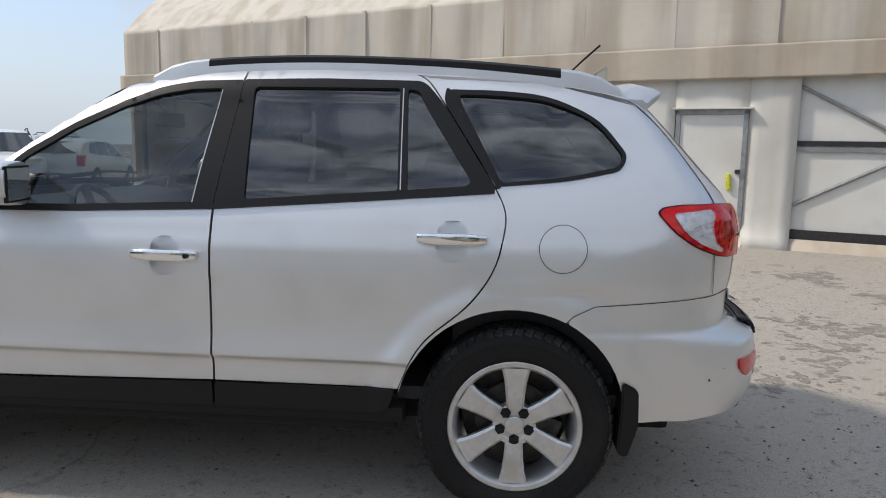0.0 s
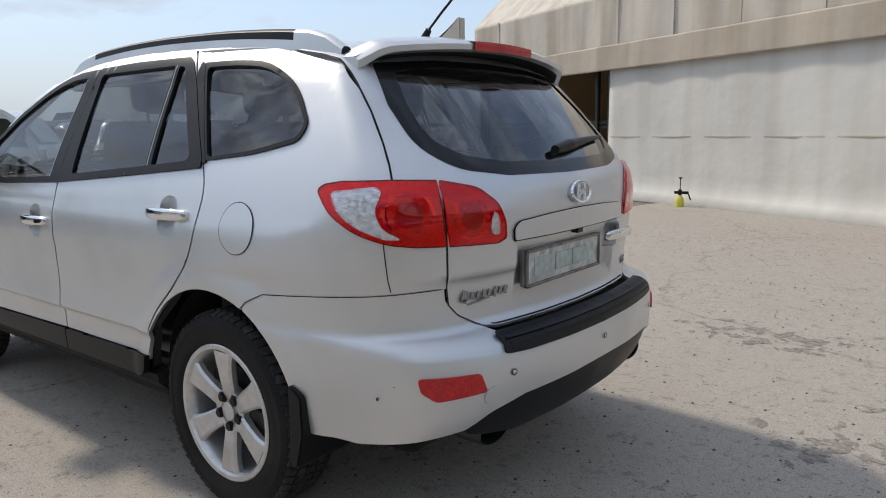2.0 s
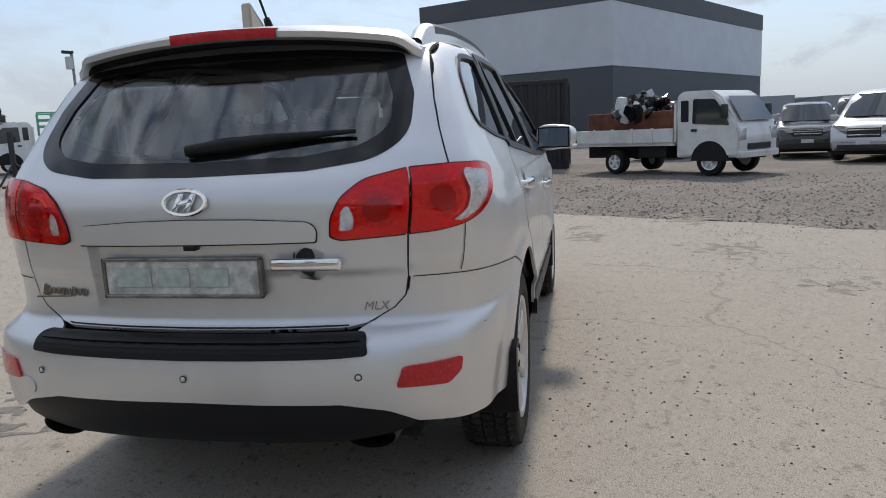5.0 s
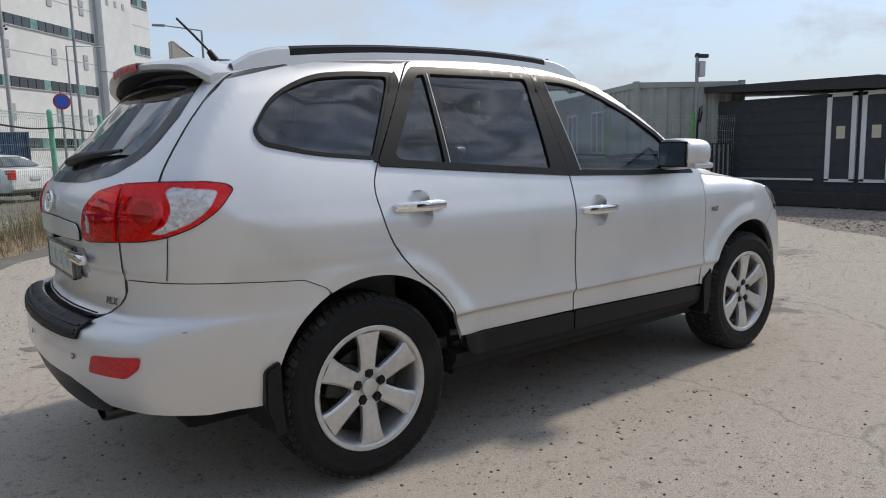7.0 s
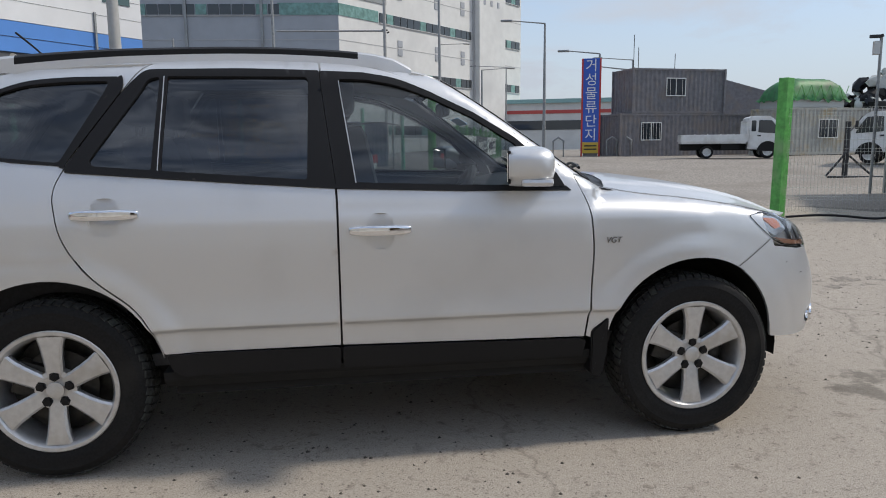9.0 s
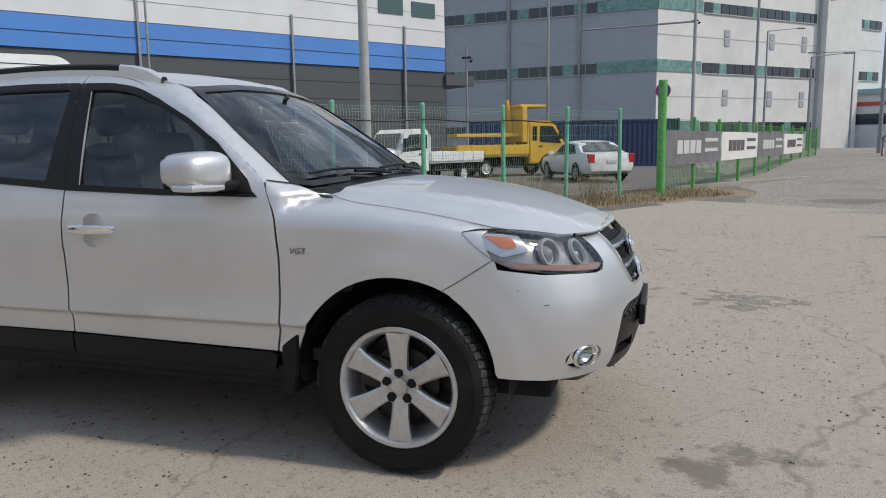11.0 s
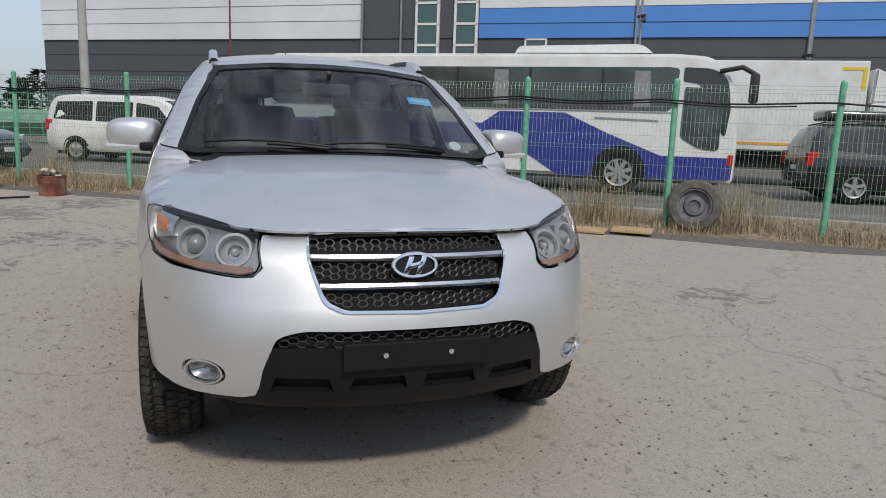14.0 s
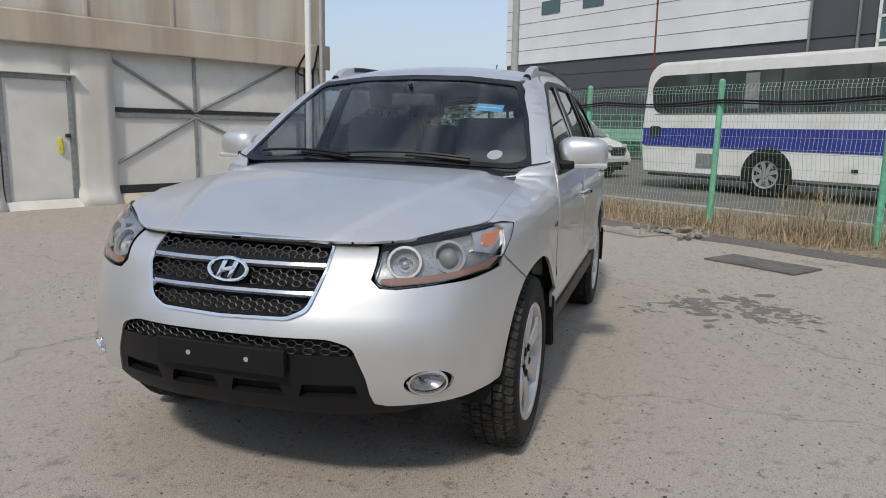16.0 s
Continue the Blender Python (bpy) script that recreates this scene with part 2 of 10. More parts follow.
def fillet(pts, r=0.02, seg=5):
    """Rounds the corners of a closed outline; a point may carry its own radius as a third number."""
    out = []
    n = len(pts)
    for i in range(n):
        p = Vector(pts[i][:2])
        rr = pts[i][2] if len(pts[i]) > 2 else r
        a, b = Vector(pts[i - 1][:2]) - p, Vector(pts[(i + 1) % n][:2]) - p
        t = min(rr, a.length * 0.48, b.length * 0.48)
        if t < 1e-4:
            out.append(tuple(p))
            continue
        s, e = p + a.normalized() * t, p + b.normalized() * t
        for k in range(seg + 1):
            f = k / seg
            out.append(tuple(s * (1 - f) ** 2 + p * 2 * f * (1 - f) + e * f * f))
    return out


def inside_all(poly, pts):
    """The same for many places at once."""
    pts = np.asarray(pts, float).reshape(-1, 2)
    q = np.asarray(poly, float)
    r = np.roll(q, 1, axis=0)
    dy = r[:, 1] - q[:, 1]
    dy = np.where(np.abs(dy) < 1e-12, 1e-12, dy)
    y = pts[:, 1:2]
    cross = (q[:, 1] > y) != (r[:, 1] > y)
    xs = (r[:, 0] - q[:, 0]) * (y - q[:, 1]) / dy + q[:, 0]
    return (cross & (pts[:, 0:1] < xs)).sum(axis=1) % 2 == 1


# ---- the form of the car's body: x forward, y to its left, z up ----
def curve(table):
    """A smooth curve through a table of (in, out)."""
    xs = np.array([a for a, _ in table], float)
    ys = np.array([b for _, b in table], float)
    d = np.diff(ys) / np.diff(xs)
    m = np.zeros(len(xs))
    m[0], m[-1] = d[0], d[-1]
    for i in range(1, len(xs) - 1):
        if d[i - 1] * d[i] > 0:
            w1, w2 = 2 * (xs[i + 1] - xs[i]) + xs[i] - xs[i - 1], xs[i + 1] - xs[i] + 2 * (xs[i] - xs[i - 1])
            m[i] = (w1 + w2) / (w1 / d[i - 1] + w2 / d[i])

    def f(v):
        v = np.asarray(v, float)
        i = np.clip(np.searchsorted(xs, v) - 1, 0, len(xs) - 2)
        h = xs[i + 1] - xs[i]
        t = (v - xs[i]) / h
        tc = np.clip(t, 0, 1)
        y = (1 + 2 * tc) * (1 - tc) ** 2 * ys[i] + tc * (1 - tc) ** 2 * h * m[i] + tc * tc * (3 - 2 * tc) * ys[i + 1] + tc * tc * (tc - 1) * h * m[i + 1]
        return y + np.where(t < 0, t * h * m[0], 0) + np.where(t > 1, (t - 1) * h * m[-1], 0)
    return f


HALF = curve([(.2, .87), (.33, .897), (.42, .91), (.50, .914), (.56, .915), (.585, .918), (.598, .931), (.607, .9365), (.65, .932), (.72, .928), (.82, .931), (.92, .933), (1.0, .929), (1.08, .914), (1.15, .893), (1.25, .857), (1.4, .793), (1.55, .722), (1.66, .665), (1.8, .585)])
HALF_PLAIN = curve([(.2, .87), (.33, .897), (.42, .91), (.50, .918), (.60, .926), (.72, .930), (.82, .931), (.92, .933), (1.0, .929), (1.08, .914), (1.15, .893), (1.25, .857), (1.4, .793), (1.55, .722), (1.66, .665), (1.8, .585)])
PLAN = curve([(-2.4, .14), (-2.1, .075), (-1.9, .042), (-1.6, .016), (-1.2, .004), (-.6, 0), (.4, 0), (.9, .006), (1.4, .016), (1.6, .035), (1.8, .075), (2.0, .15), (2.3, .3)])
NOSE = curve([(.2, 2.06), (.3, 2.16), (.4, 2.23), (.5, 2.255), (.6, 2.26), (.68, 2.248), (.75, 2.225), (.82, 2.198), (.88, 2.17), (.95, 2.125), (1.05, 2.02), (1.2, 1.8)])
NOSE_PLAN = curve([(0, 0), (.2, .010), (.35, .038), (.5, .086), (.6, .130), (.69, .19), (.76, .26), (.82, .35), (.86, .45), (.9, .62), (.95, .9)])
TAIL = curve([(.2, -2.15), (.3, -2.23), (.36, -2.30), (.42, -2.34), (.5, -2.366), (.6, -2.372), (.66, -2.366), (.695, -2.354), (.714, -2.325), (.724, -2.272), (.75, -2.243), (.80, -2.24), (.9, -2.25), (1.0, -2.257), (1.08, -2.259), (1.14, -2.252), (1.22, -2.2), (1.3, -2.128), (1.44, -1.998), (1.6, -1.838), (1.75, -1.68)])
TAIL_PLAN = curve([(0, 0), (.2, .006), (.3, .015), (.45, .036), (.53, .053), (.63, .083), (.7, .118), (.76, .16), (.81, .21), (.85, .285), (.88, .38), (.91, .52), (.95, .8)])
HOOD = curve([(-2.5, 1.15), (.6, 1.17), (1.0, 1.165), (1.25, 1.15), (1.5, 1.118), (1.72, 1.073), (1.92, 1.013), (2.05, .963), (2.14, .915), (2.25, .84)])
SCREEN = curve([(1.0, 1.28), (1.1, 1.125), (1.21, .955), (1.35, .745), (1.455, .585), (1.55, .43), (1.62, .30), (1.7, .1)])
ROOF = curve([(-2.3, 1.53), (-1.9, 1.606), (-1.7, 1.634), (-1.4, 1.662), (-1.0, 1.685), (-.6, 1.694), (-.2, 1.688), (.1, 1.664), (.35, 1.62), (.8, 1.5)])


def smin(a, b, k):
    h = np.clip(.5 + .5 * (b - a) / k, 0, 1)
    return b * (1 - h) + a * h - k * h * (1 - h)


def step(a, b, v):
    t = np.clip((v - a) / (b - a), 0, 1)
    return t * t * (3 - 2 * t)


def body_field(p):
    """Positive inside the body."""
    x, y, z = p[..., 0], np.abs(p[..., 1]), p[..., 2]
    flare = 0
    for wx in (1.345, -1.335):
        r = np.hypot(x - wx, z - .375)
        flare = flare + .015 * (1 - step(.47, .56, r))
    mid = step(1.32, .95, np.abs(x))
    side = HALF(z) * mid + HALF_PLAIN(z) * (1 - mid) - PLAN(x) + flare - y
    front = NOSE(z) - NOSE_PLAN(y) - x
    rear = x - TAIL(z) - TAIL_PLAN(y)
    ridge = .565 - .12 * (x - 1.17) - .25 * np.maximum(x - 1.45, 0)
    hood = HOOD(x) - .036 * (y / .75) ** 2 - .014 * step(ridge, ridge + .05, y) - .020 * step(ridge, ridge + .28, y) - z
    low = smin(smin(side, hood, .085), smin(front, rear, .01), .05)
    low = np.minimum(low, z - .2)
    screen = SCREEN(np.maximum(z, 1.125)) - .13 * (y / .7) ** 2 - x
    roof = ROOF(x) - .045 * (y / .6) ** 2 - z
    cab = smin(smin(side, roof, .075), smin(screen, rear, .02), .045)
    cab = np.minimum(cab, z - .9)
    return -smin(-low, -cab, .016)


def lift(o, d, off=0.0, far=2.6):
    """Where rays from inside the body leave it, with the normals there."""
    o, d = np.asarray(o, float), np.asarray(d, float)
    n = len(o)
    ts = np.linspace(0, far, 66)
    out = np.concatenate([body_field(o[k:k + 400, None, :] + d[k:k + 400, None, :] * ts[None, :, None]) < 0 for k in range(0, n, 400)])
    first = np.argmax(out[:, 1:], axis=1)
    hit = out[:, 1:].any(axis=1)
    lo, hi = np.where(hit, ts[first], 0.0), np.where(hit, ts[first + 1], far)
    for _ in range(16):
        mid = (lo + hi) / 2
        ins = body_field(o + d * mid[:, None]) > 0
        lo, hi = np.where(ins, mid, lo), np.where(ins, hi, mid)
    p = o + d * lo[:, None]
    e = 1e-3
    g = np.stack([body_field(p + np.eye(3)[i] * e) - body_field(p - np.eye(3)[i] * e) for i in range(3)], -1)
    nrm = -g / np.maximum(np.linalg.norm(g, axis=1), 1e-9)[:, None]
    return p + nrm * off, nrm


AX_R, AX_F = -1.30, 1.30


def chart(kind, uv):
    """Rays for flat outlines: 'l' and 'r' take (x, z), 'rear' and 'front' (y, z), 'top' (x, y), 'wrap_r' and 'wrap_f' (degrees, z)."""
    uv = np.asarray(uv, float)
    a, b, o = uv[:, 0], uv[:, 1], np.zeros(len(uv))
    if kind in ('l', 'r'):
        return np.stack([a, o, b], 1), np.tile((0, 1. if kind == 'l' else -1., 0), (len(a), 1))
    if kind == 'rear':
        return np.stack([o - 1.3, a, b], 1), np.tile((-1., 0, 0), (len(a), 1))
    if kind == 'front':
        return np.stack([o + 1.3, a, b], 1), np.tile((1., 0, 0), (len(a), 1))
    if kind == 'top':
        return np.stack([a, b, o + .95], 1), np.tile((0, 0, 1.), (len(a), 1))
    if kind == 'screen':
        return np.stack([o - .4, a, b], 1), np.tile((1., 0, 0), (len(a), 1))
    t = np.radians(a)
    if kind == 'wrap_r':
        return np.stack([o + AX_R, o, b], 1), np.stack([-np.cos(t), np.sin(t), o], 1)
    return np.stack([o + AX_F, o, b], 1), np.stack([np.cos(t), np.sin(t), o], 1)


def deg_r(x, y):
    return math.degrees(math.atan2(y, AX_R - x))


def deg_f(x, y):
    return math.degrees(math.atan2(y, x - AX_F))


def densify(poly, step_len, sc):
    out = []
    for i, p in enumerate(poly):
        q = poly[(i + 1) % len(poly)]
        n = max(1, int(math.hypot((q[0] - p[0]) * sc, q[1] - p[1]) / step_len))
        out += [(p[0] + (q[0] - p[0]) * k / n, p[1] + (q[1] - p[1]) * k / n) for k in range(n)]
    return out


def panel(name, outline, kind, mat, parent=None, label="", off=0.0, depth=0.012, grid=0.045, holes=(), shape=None, lines=()):
    """A sheet of the body cut to an outline, lying on the body's form, with a turned-in rim. shape(p, n) may move its points."""
    sc = 0.0157 if kind.startswith('wrap') else 1.0
    rims = [densify(outline, grid * .6, sc)] + [densify(h, grid * .6, sc) for h in holes]
    verts, edges = [], []
    for r in rims:
        k = len(verts)
        verts += r
        edges += [(k + i, k + (i + 1) % len(r)) for i in range(len(r))]
    us, vs = [p[0] for p in rims[0]], [p[1] for p in rims[0]]
    gu = grid / sc
    border = np.array(verts)
    vals = [min(vs) + (j + .5) * grid for j in range(int((max(vs) - min(vs)) / grid) + 1)]
    vals = [v for v in vals if all(abs(v - w) > .012 for w in lines)] + list(lines)
    cand = np.array([(min(us) + (i + .5) * gu, v) for i in range(int((max(us) - min(us)) / gu) + 1) for v in vals])
    ok = inside_all(rims[0], cand)
    for h in rims[1:]:
        ok &= ~inside_all(h, cand)
    for q in cand[ok]:
        if np.min(np.hypot((border[:, 0] - q[0]) * sc, border[:, 1] - q[1])) > min(grid * .4, .008):
            verts.append((q[0], q[1]))
    from mathutils import geometry
    v2, _, f2, _, _, _ = geometry.delaunay_2d_cdt([Vector((p[0] * sc, p[1])) for p in verts], edges, [], 0, 1e-6)
    pts = [(v.x / sc, v.y) for v in v2]
    P2 = np.array(pts)
    F2 = np.array([tuple(f) for f in f2 if len(f) == 3])
    C = P2[F2].mean(axis=1)
    ok = inside_all(rims[0], C)
    for h in rims[1:]:
        ok &= ~inside_all(h, C)
    tris = [tuple(int(i) for i in f) for f in F2[ok]]
    p, n = lift(*chart(kind, pts), off)
    if shape:
        p = shape(p, n)
    used = sorted({i for f in tris for i in f})
    idx = {v: k for k, v in enumerate(used)}
    P, N = p[used], n[used]
    tris = [tuple(idx[i] for i in f) for f in tris]
    a, b, c = (P[[t[k] for t in tris]] for k in range(3))
    flip = np.einsum('ij,ij->i', np.cross(b - a, c - a), N[[t[0] for t in tris]]) < 0
    tris = [t[::-1] if fl else t for t, fl in zip(tris, flip)]
    count = {}
    for t in tris:
        for k in range(3):
            e = (t[k], t[(k + 1) % 3])
            count[e] = count.get(e, 0) + 1
    rim = [e for e in count if (e[1], e[0]) not in count]
    faces = list(tris)
    allv = [tuple(v) for v in P]
    if depth:
        rv = {}
        for e in rim:
            for i in e:
                if i not in rv:
                    rv[i] = len(allv)
                    allv += [tuple(P[i]), tuple(P[i] - N[i] * depth)]
        faces += [(rv[e[1]], rv[e[0]], rv[e[0]] + 1, rv[e[1]] + 1) for e in rim]
    me = bpy.data.meshes.new(name)
    me.from_pydata(allv, [], faces)
    me.materials.append(mat)
    me.shade_smooth()
    nt = len(tris)
    loop_n = []
    for poly in me.polygons:
        for vi in poly.vertices:
            loop_n.append(tuple(N[vi]) if poly.index < nt else (0.0, 0.0, 0.0))
    me.normals_split_custom_set(loop_n)
    ob = new(name, me)
    if parent:
        ob.parent = parent
    if label:
        ob["label"] = label
    return ob


def spot(kind, u, v, off=0.0):
    """A place on the body and its outward normal."""
    p, n = lift(*chart(kind, [(u, v)]), off)
    return Vector(p[0]), Vector(n[0])


car = tagged(new("car"), "silver mid-size sport utility car with tinted windows standing on concrete", "car")

# ---- the car ----
def both(pts):
    """An outline given for one half (y >= 0, from the middle and back to it), made whole."""
    return list(pts) + [(-q[0], *q[1:]) for q in reversed(pts) if abs(q[0]) > 1e-6]


def fpt(y, z):
    return (deg_f(float(NOSE(z)) - float(NOSE_PLAN(abs(y))), y), z)


def rpt(y, z):
    return (deg_r(float(TAIL(z)) + float(TAIL_PLAN(abs(y))), y), z)


WIN_F = [(-.14, 1.168), (.3, 1.150), (.60, 1.145, .02), (.595, 1.25), (.53, 1.317), (.36, 1.427), (.18, 1.515), (.05, 1.562, .08), (-.08, 1.578), (-.197, 1.58, .012)]
HOLE_F = [(-.206, 1.150), (.3, 1.134), (.735, 1.128, .02), (.70, 1.190), (.53, 1.340), (.36, 1.447), (.18, 1.535), (.05, 1.583, .1), (-.1, 1.599), (-.258, 1.601, .01)]
WIN_R1 = [(-.335, 1.182, .015), (-.90, 1.225, .01), (-.885, 1.585, .01), (-.322, 1.585, .02)]
WIN_R2 = [(-.935, 1.228, .01), (-1.15, 1.246, .02), (-1.168, 1.265, .02), (-.96, 1.578, .02), (-.915, 1.583, .01)]
HOLE_R = [(-.236, 1.158), (-.292, 1.603, .01), (-.6, 1.606), (-.965, 1.598, .04), (-1.225, 1.262, .03), (-1.222, 1.238, .01)]
WIN_Q = [(-1.276, 1.260, .02), (-1.51, 1.284, .06), (-1.695, 1.325, .035), (-1.715, 1.365, .03), (-1.615, 1.490, .08), (-1.46, 1.554, .1), (-1.28, 1.568, .1), (-1.106, 1.570, .02)]
HOLE_Q = [(-1.264, 1.248, .01), (-1.51, 1.270, .08), (-1.705, 1.311, .05), (-1.730, 1.365, .04), (-1.625, 1.503, .1), (-1.46, 1.568, .1), (-1.28, 1.582, .1), (-1.074, 1.584, .01)]
ARCH_R = [(-1.335 + .43 * math.cos(radians(a)), .38 + .435 * math.sin(radians(a))) for a in range(176, 2, -6)]
ARCH_F = [(1.345 + .43 * math.cos(radians(a)), .38 + .435 * math.sin(radians(a))) for a in range(176, 2, -6)]


# seams shared by neighbouring panels: tailgate edge (y, z), screen edge (y, z), bonnet edge (x, y)
GATE_EDGE = [(.636, .815), (.647, .87), (.650, .92), (.655, 1.0), (.664, 1.12), (.668, 1.183), (.70, 1.192), (.765, 1.197), (.750, 1.24), (.727, 1.306), (.700, 1.40), (.684, 1.473), (.664, 1.55), (.640, 1.598)]
SCR = [(0, 1.176), (.4, 1.166), (.70, 1.152), (.786, 1.166, .02), (.700, 1.40), (.606, 1.588, .03), (.3, 1.614), (0, 1.620)]
HOOD_EDGE = [(1.012, .700), (1.05, .735), (1.12, .765), (1.2, .782), (1.35, .790), (1.5, .793), (1.64, .797), (1.712, .790)]


def gate_side(d):
    """The tailgate's edge moved by d, as (x, z) places of the side view."""
    out = []
    for y, z in GATE_EDGE:
        q, _n = spot('rear', y + d, z)
        out.append((q.x, z))
    return out


def hood_side(d):
    out = []
    for x, y in HOOD_EDGE:
        q, _n = spot('top', x, y + d)
        out.append((x, q.z))
    return out


def screen_side(d):
    out = []
    for y, z in ((.788, 1.172), (.765, 1.23), (.733, 1.315), (.702, 1.40), (.653, 1.50), (.611, 1.58)):
        q, _n = spot('screen', y + d, z)
        out.append((q.x, z))
    return out


def cup_outline(hx, hz):
    return fillet([(hx + dx, hz + dz) for dx, dz in ((-.060, -.03), (-.050, .055), (-.02, .070), (.02, .070), (.050, .055), (.060, -.03), (.040, -.076), (-.040, -.076))], .05)


def car_side(k):
    sgn = 1 if k == 'l' else -1
    # doors
    d = panel("front_door", grid=.032, lines=(.572, .586, .594, .601, .608, .622), outline=fillet([(-.213, .502), (.826, .484), (.846, .6), (.858, .87, .05), (.842, 1.04, .05), (.765, 1.21, .02), (.53, 1.378), (.36, 1.475), (.18, 1.562, .1), (0, 1.617, .1), (-.15, 1.632), (-.272, 1.636, .01), (-.215, 1.16, .1)], .004), kind=k, mat=SILVER, parent=car, holes=[fillet(HOLE_F, .004), cup_outline(-.05, .975)])
    panel("window_frame", fillet([(q[0] + dx, q[1] + dz, *q[2:]) for q, dx, dz in zip(HOLE_F, (-.0125, 0, .008, .006, .004, .004, .004, 0, 0, -.0175), (-.004, -.004, -.004, 0, .004, .004, .004, .004, .004, .004))], .004), k, BLACK_TRIM, d, off=.004, depth=.014, grid=.022, holes=[fillet(WIN_F, .004)])
    panel("window_glass", fillet(WIN_F, .004), k, GLASS_DOOR, d, off=-.006, depth=0, grid=.08)
    panel("window_bar", [(-.1385, 1.166), (-.1425, 1.166), (-.1995, 1.575), (-.1955, 1.575)], k, SILVER_TRIM, d, off=.005, depth=.003, grid=.02)
    panel("sill_cladding", fillet([(-.213, .405), (-.213, .496), (.80, .479), (.835, .468), (.82, .400)], .012), k, BLACK_TRIM, d, off=.012, depth=.025, grid=.03)
    r = panel("rear_door", grid=.032, lines=(.572, .586, .594, .601, .608, .622), outline=fillet([(-.221, .502), (-.223, .87), (-.224, 1.16, .1), (-.281, 1.636, .01), (-.6, 1.640), (-.97, 1.628, .06), (-1.05, 1.55, .05), (-1.248, 1.25, .05), (-1.300, 1.15, .08), (-1.265, .96, .12), (-1.17, .825, .12), (-.985, .675, .15), (-.915, .502)], .004), kind=k, mat=SILVER, parent=car, holes=[fillet(HOLE_R, .004), cup_outline(-1.105, 1.055)])
    panel("window_frame", fillet([(-.2215, 1.154), (-.2775, 1.606, .01), (-.6, 1.610), (-.975, 1.606, .03), (-1.0505, 1.548, .05), (-1.2485, 1.25, .02), (-1.2465, 1.235, .01)], .004), k, BLACK_TRIM, r, off=.004, depth=.014, grid=.022, holes=[fillet(WIN_R1, .004), fillet(WIN_R2, .004)])
    for w in (WIN_R1, WIN_R2):
        panel("window_glass", fillet(w, .004), k, GLASS_DARK, r, off=-.006, depth=0, grid=.08)
    panel("window_bar", [(-.9085, 1.226), (-.9125, 1.227), (-.8995, 1.585), (-.8955, 1.585)], k, SILVER_TRIM, r, off=.005, depth=.003, grid=.02)
    panel("sill_cladding", fillet([(-.222, .405), (-.222, .496), (-.905, .499), (-.885, .43, .03), (-.84, .407)], .012), k, BLACK_TRIM, r, off=.012, depth=.025, grid=.03)
    # body side: roof rail strip, windscreen pillar, rear quarter
    lo = [(-.918, .50), (-.99, .672, .15), (-1.175, .820, .12), (-1.270, .957, .12), (-1.305, 1.15, .08), (-1.253, 1.252, .05), (-1.055, 1.553, .05), (-.973, 1.633, .06), (-.6, 1.645), (-.276, 1.641), (-.15, 1.637), (0, 1.622, .1), (.18, 1.560, .1), (.36, 1.471), (.53, 1.371), (.760, 1.202, .02), (.776, 1.180)]
    hi = screen_side(-.010) + [(.19, 1.605), (.04, 1.634), (-.28, 1.652), (-1.0, 1.648), (-1.5, 1.625), (-1.70, 1.602)] + gate_side(.0025)[::-1][:-2] + [(-2.158, .869), (-1.62, .832), (-1.545, .797)]
    a0 = [q for q in ARCH_R if -1.53 < q[0]]
    out = fillet(lo + hi, .004) + sorted([q for q in ARCH_R if q[1] > .45 and q[0] > -1.54], key=lambda q: q[0])
    b = panel("body_side", out, k, SILVER, car, off=-.0015, grid=.03, holes=[fillet(HOLE_Q, .004)])
    panel("window_frame", fillet([(q[0], q[1], *q[2:]) for q in HOLE_Q], .004), k, BLACK_TRIM, b, off=.004, depth=.014, grid=.022, holes=[fillet(WIN_Q, .004)])
    panel("pillar_trim", fillet([(-1.2515, 1.238), (-1.274, 1.243), (-1.088, 1.576, .01), (-1.060, 1.590, .01), (-1.052, 1.555, .03), (-1.2535, 1.252, .02)], .004), k, BLACK_TRIM, b, off=.005, grid=.022)
    panel("quarter_glass", fillet(WIN_Q, .004), k, GLASS_DARK, b, off=-.006, depth=0, grid=.08)
    # belt moulding
    panel("belt_moulding", [(.76, 1.119), (.3, 1.125), (-.22, 1.144), (-.8, 1.187), (-1.24, 1.222), (-1.252, 1.2235), (-1.252, 1.2445), (-1.24, 1.243), (-.8, 1.206), (-.22, 1.162), (.3, 1.144), (.74, 1.138)], k, BLACK_TRIM, car, off=.008, depth=.012, grid=.012)
    # front wing
    af = sorted([q for q in ARCH_F if q[1] > .44 and q[0] < 1.60], key=lambda q: -q[0])
    top = [(.786, 1.186), (.83, 1.178), (.866, 1.166), (.90, 1.150), (.95, 1.124)] + hood_side(-.014)
    f = panel("front_wing", grid=.026, off=-.002, lines=(.572, .586, .594, .601, .608, .622), outline=fillet([(.835, .485), (.854, .6), (.866, .87, .05), (.850, 1.04, .05), (.802, 1.135)] + top + [(1.685, .975), (1.70, .93), (1.728, .882), (1.60, .80)], .003) + af, kind=k, mat=SILVER, parent=car)
    # wheel housings and inner trim
    for n, wx in (("rear_wheel_housing", -1.335), ("front_wheel_housing", 1.345)):
        bm = bmesh.new()
        arc = [(wx + .442 * math.cos(a), .38 + .445 * math.sin(a)) for a in np.linspace(-.12, math.pi + .12, 26)]
        rows = [[bm.verts.new((x, sgn * y, z)) for x, z in arc] for y in (.50, .835)]
        for i in range(25):
            bm.faces.new((rows[0][i], rows[0][i + 1], rows[1][i + 1], rows[1][i]))
        bm.faces.new(rows[0])
        smooth(part(n, bm, DARK_GAP_SHADE, car))
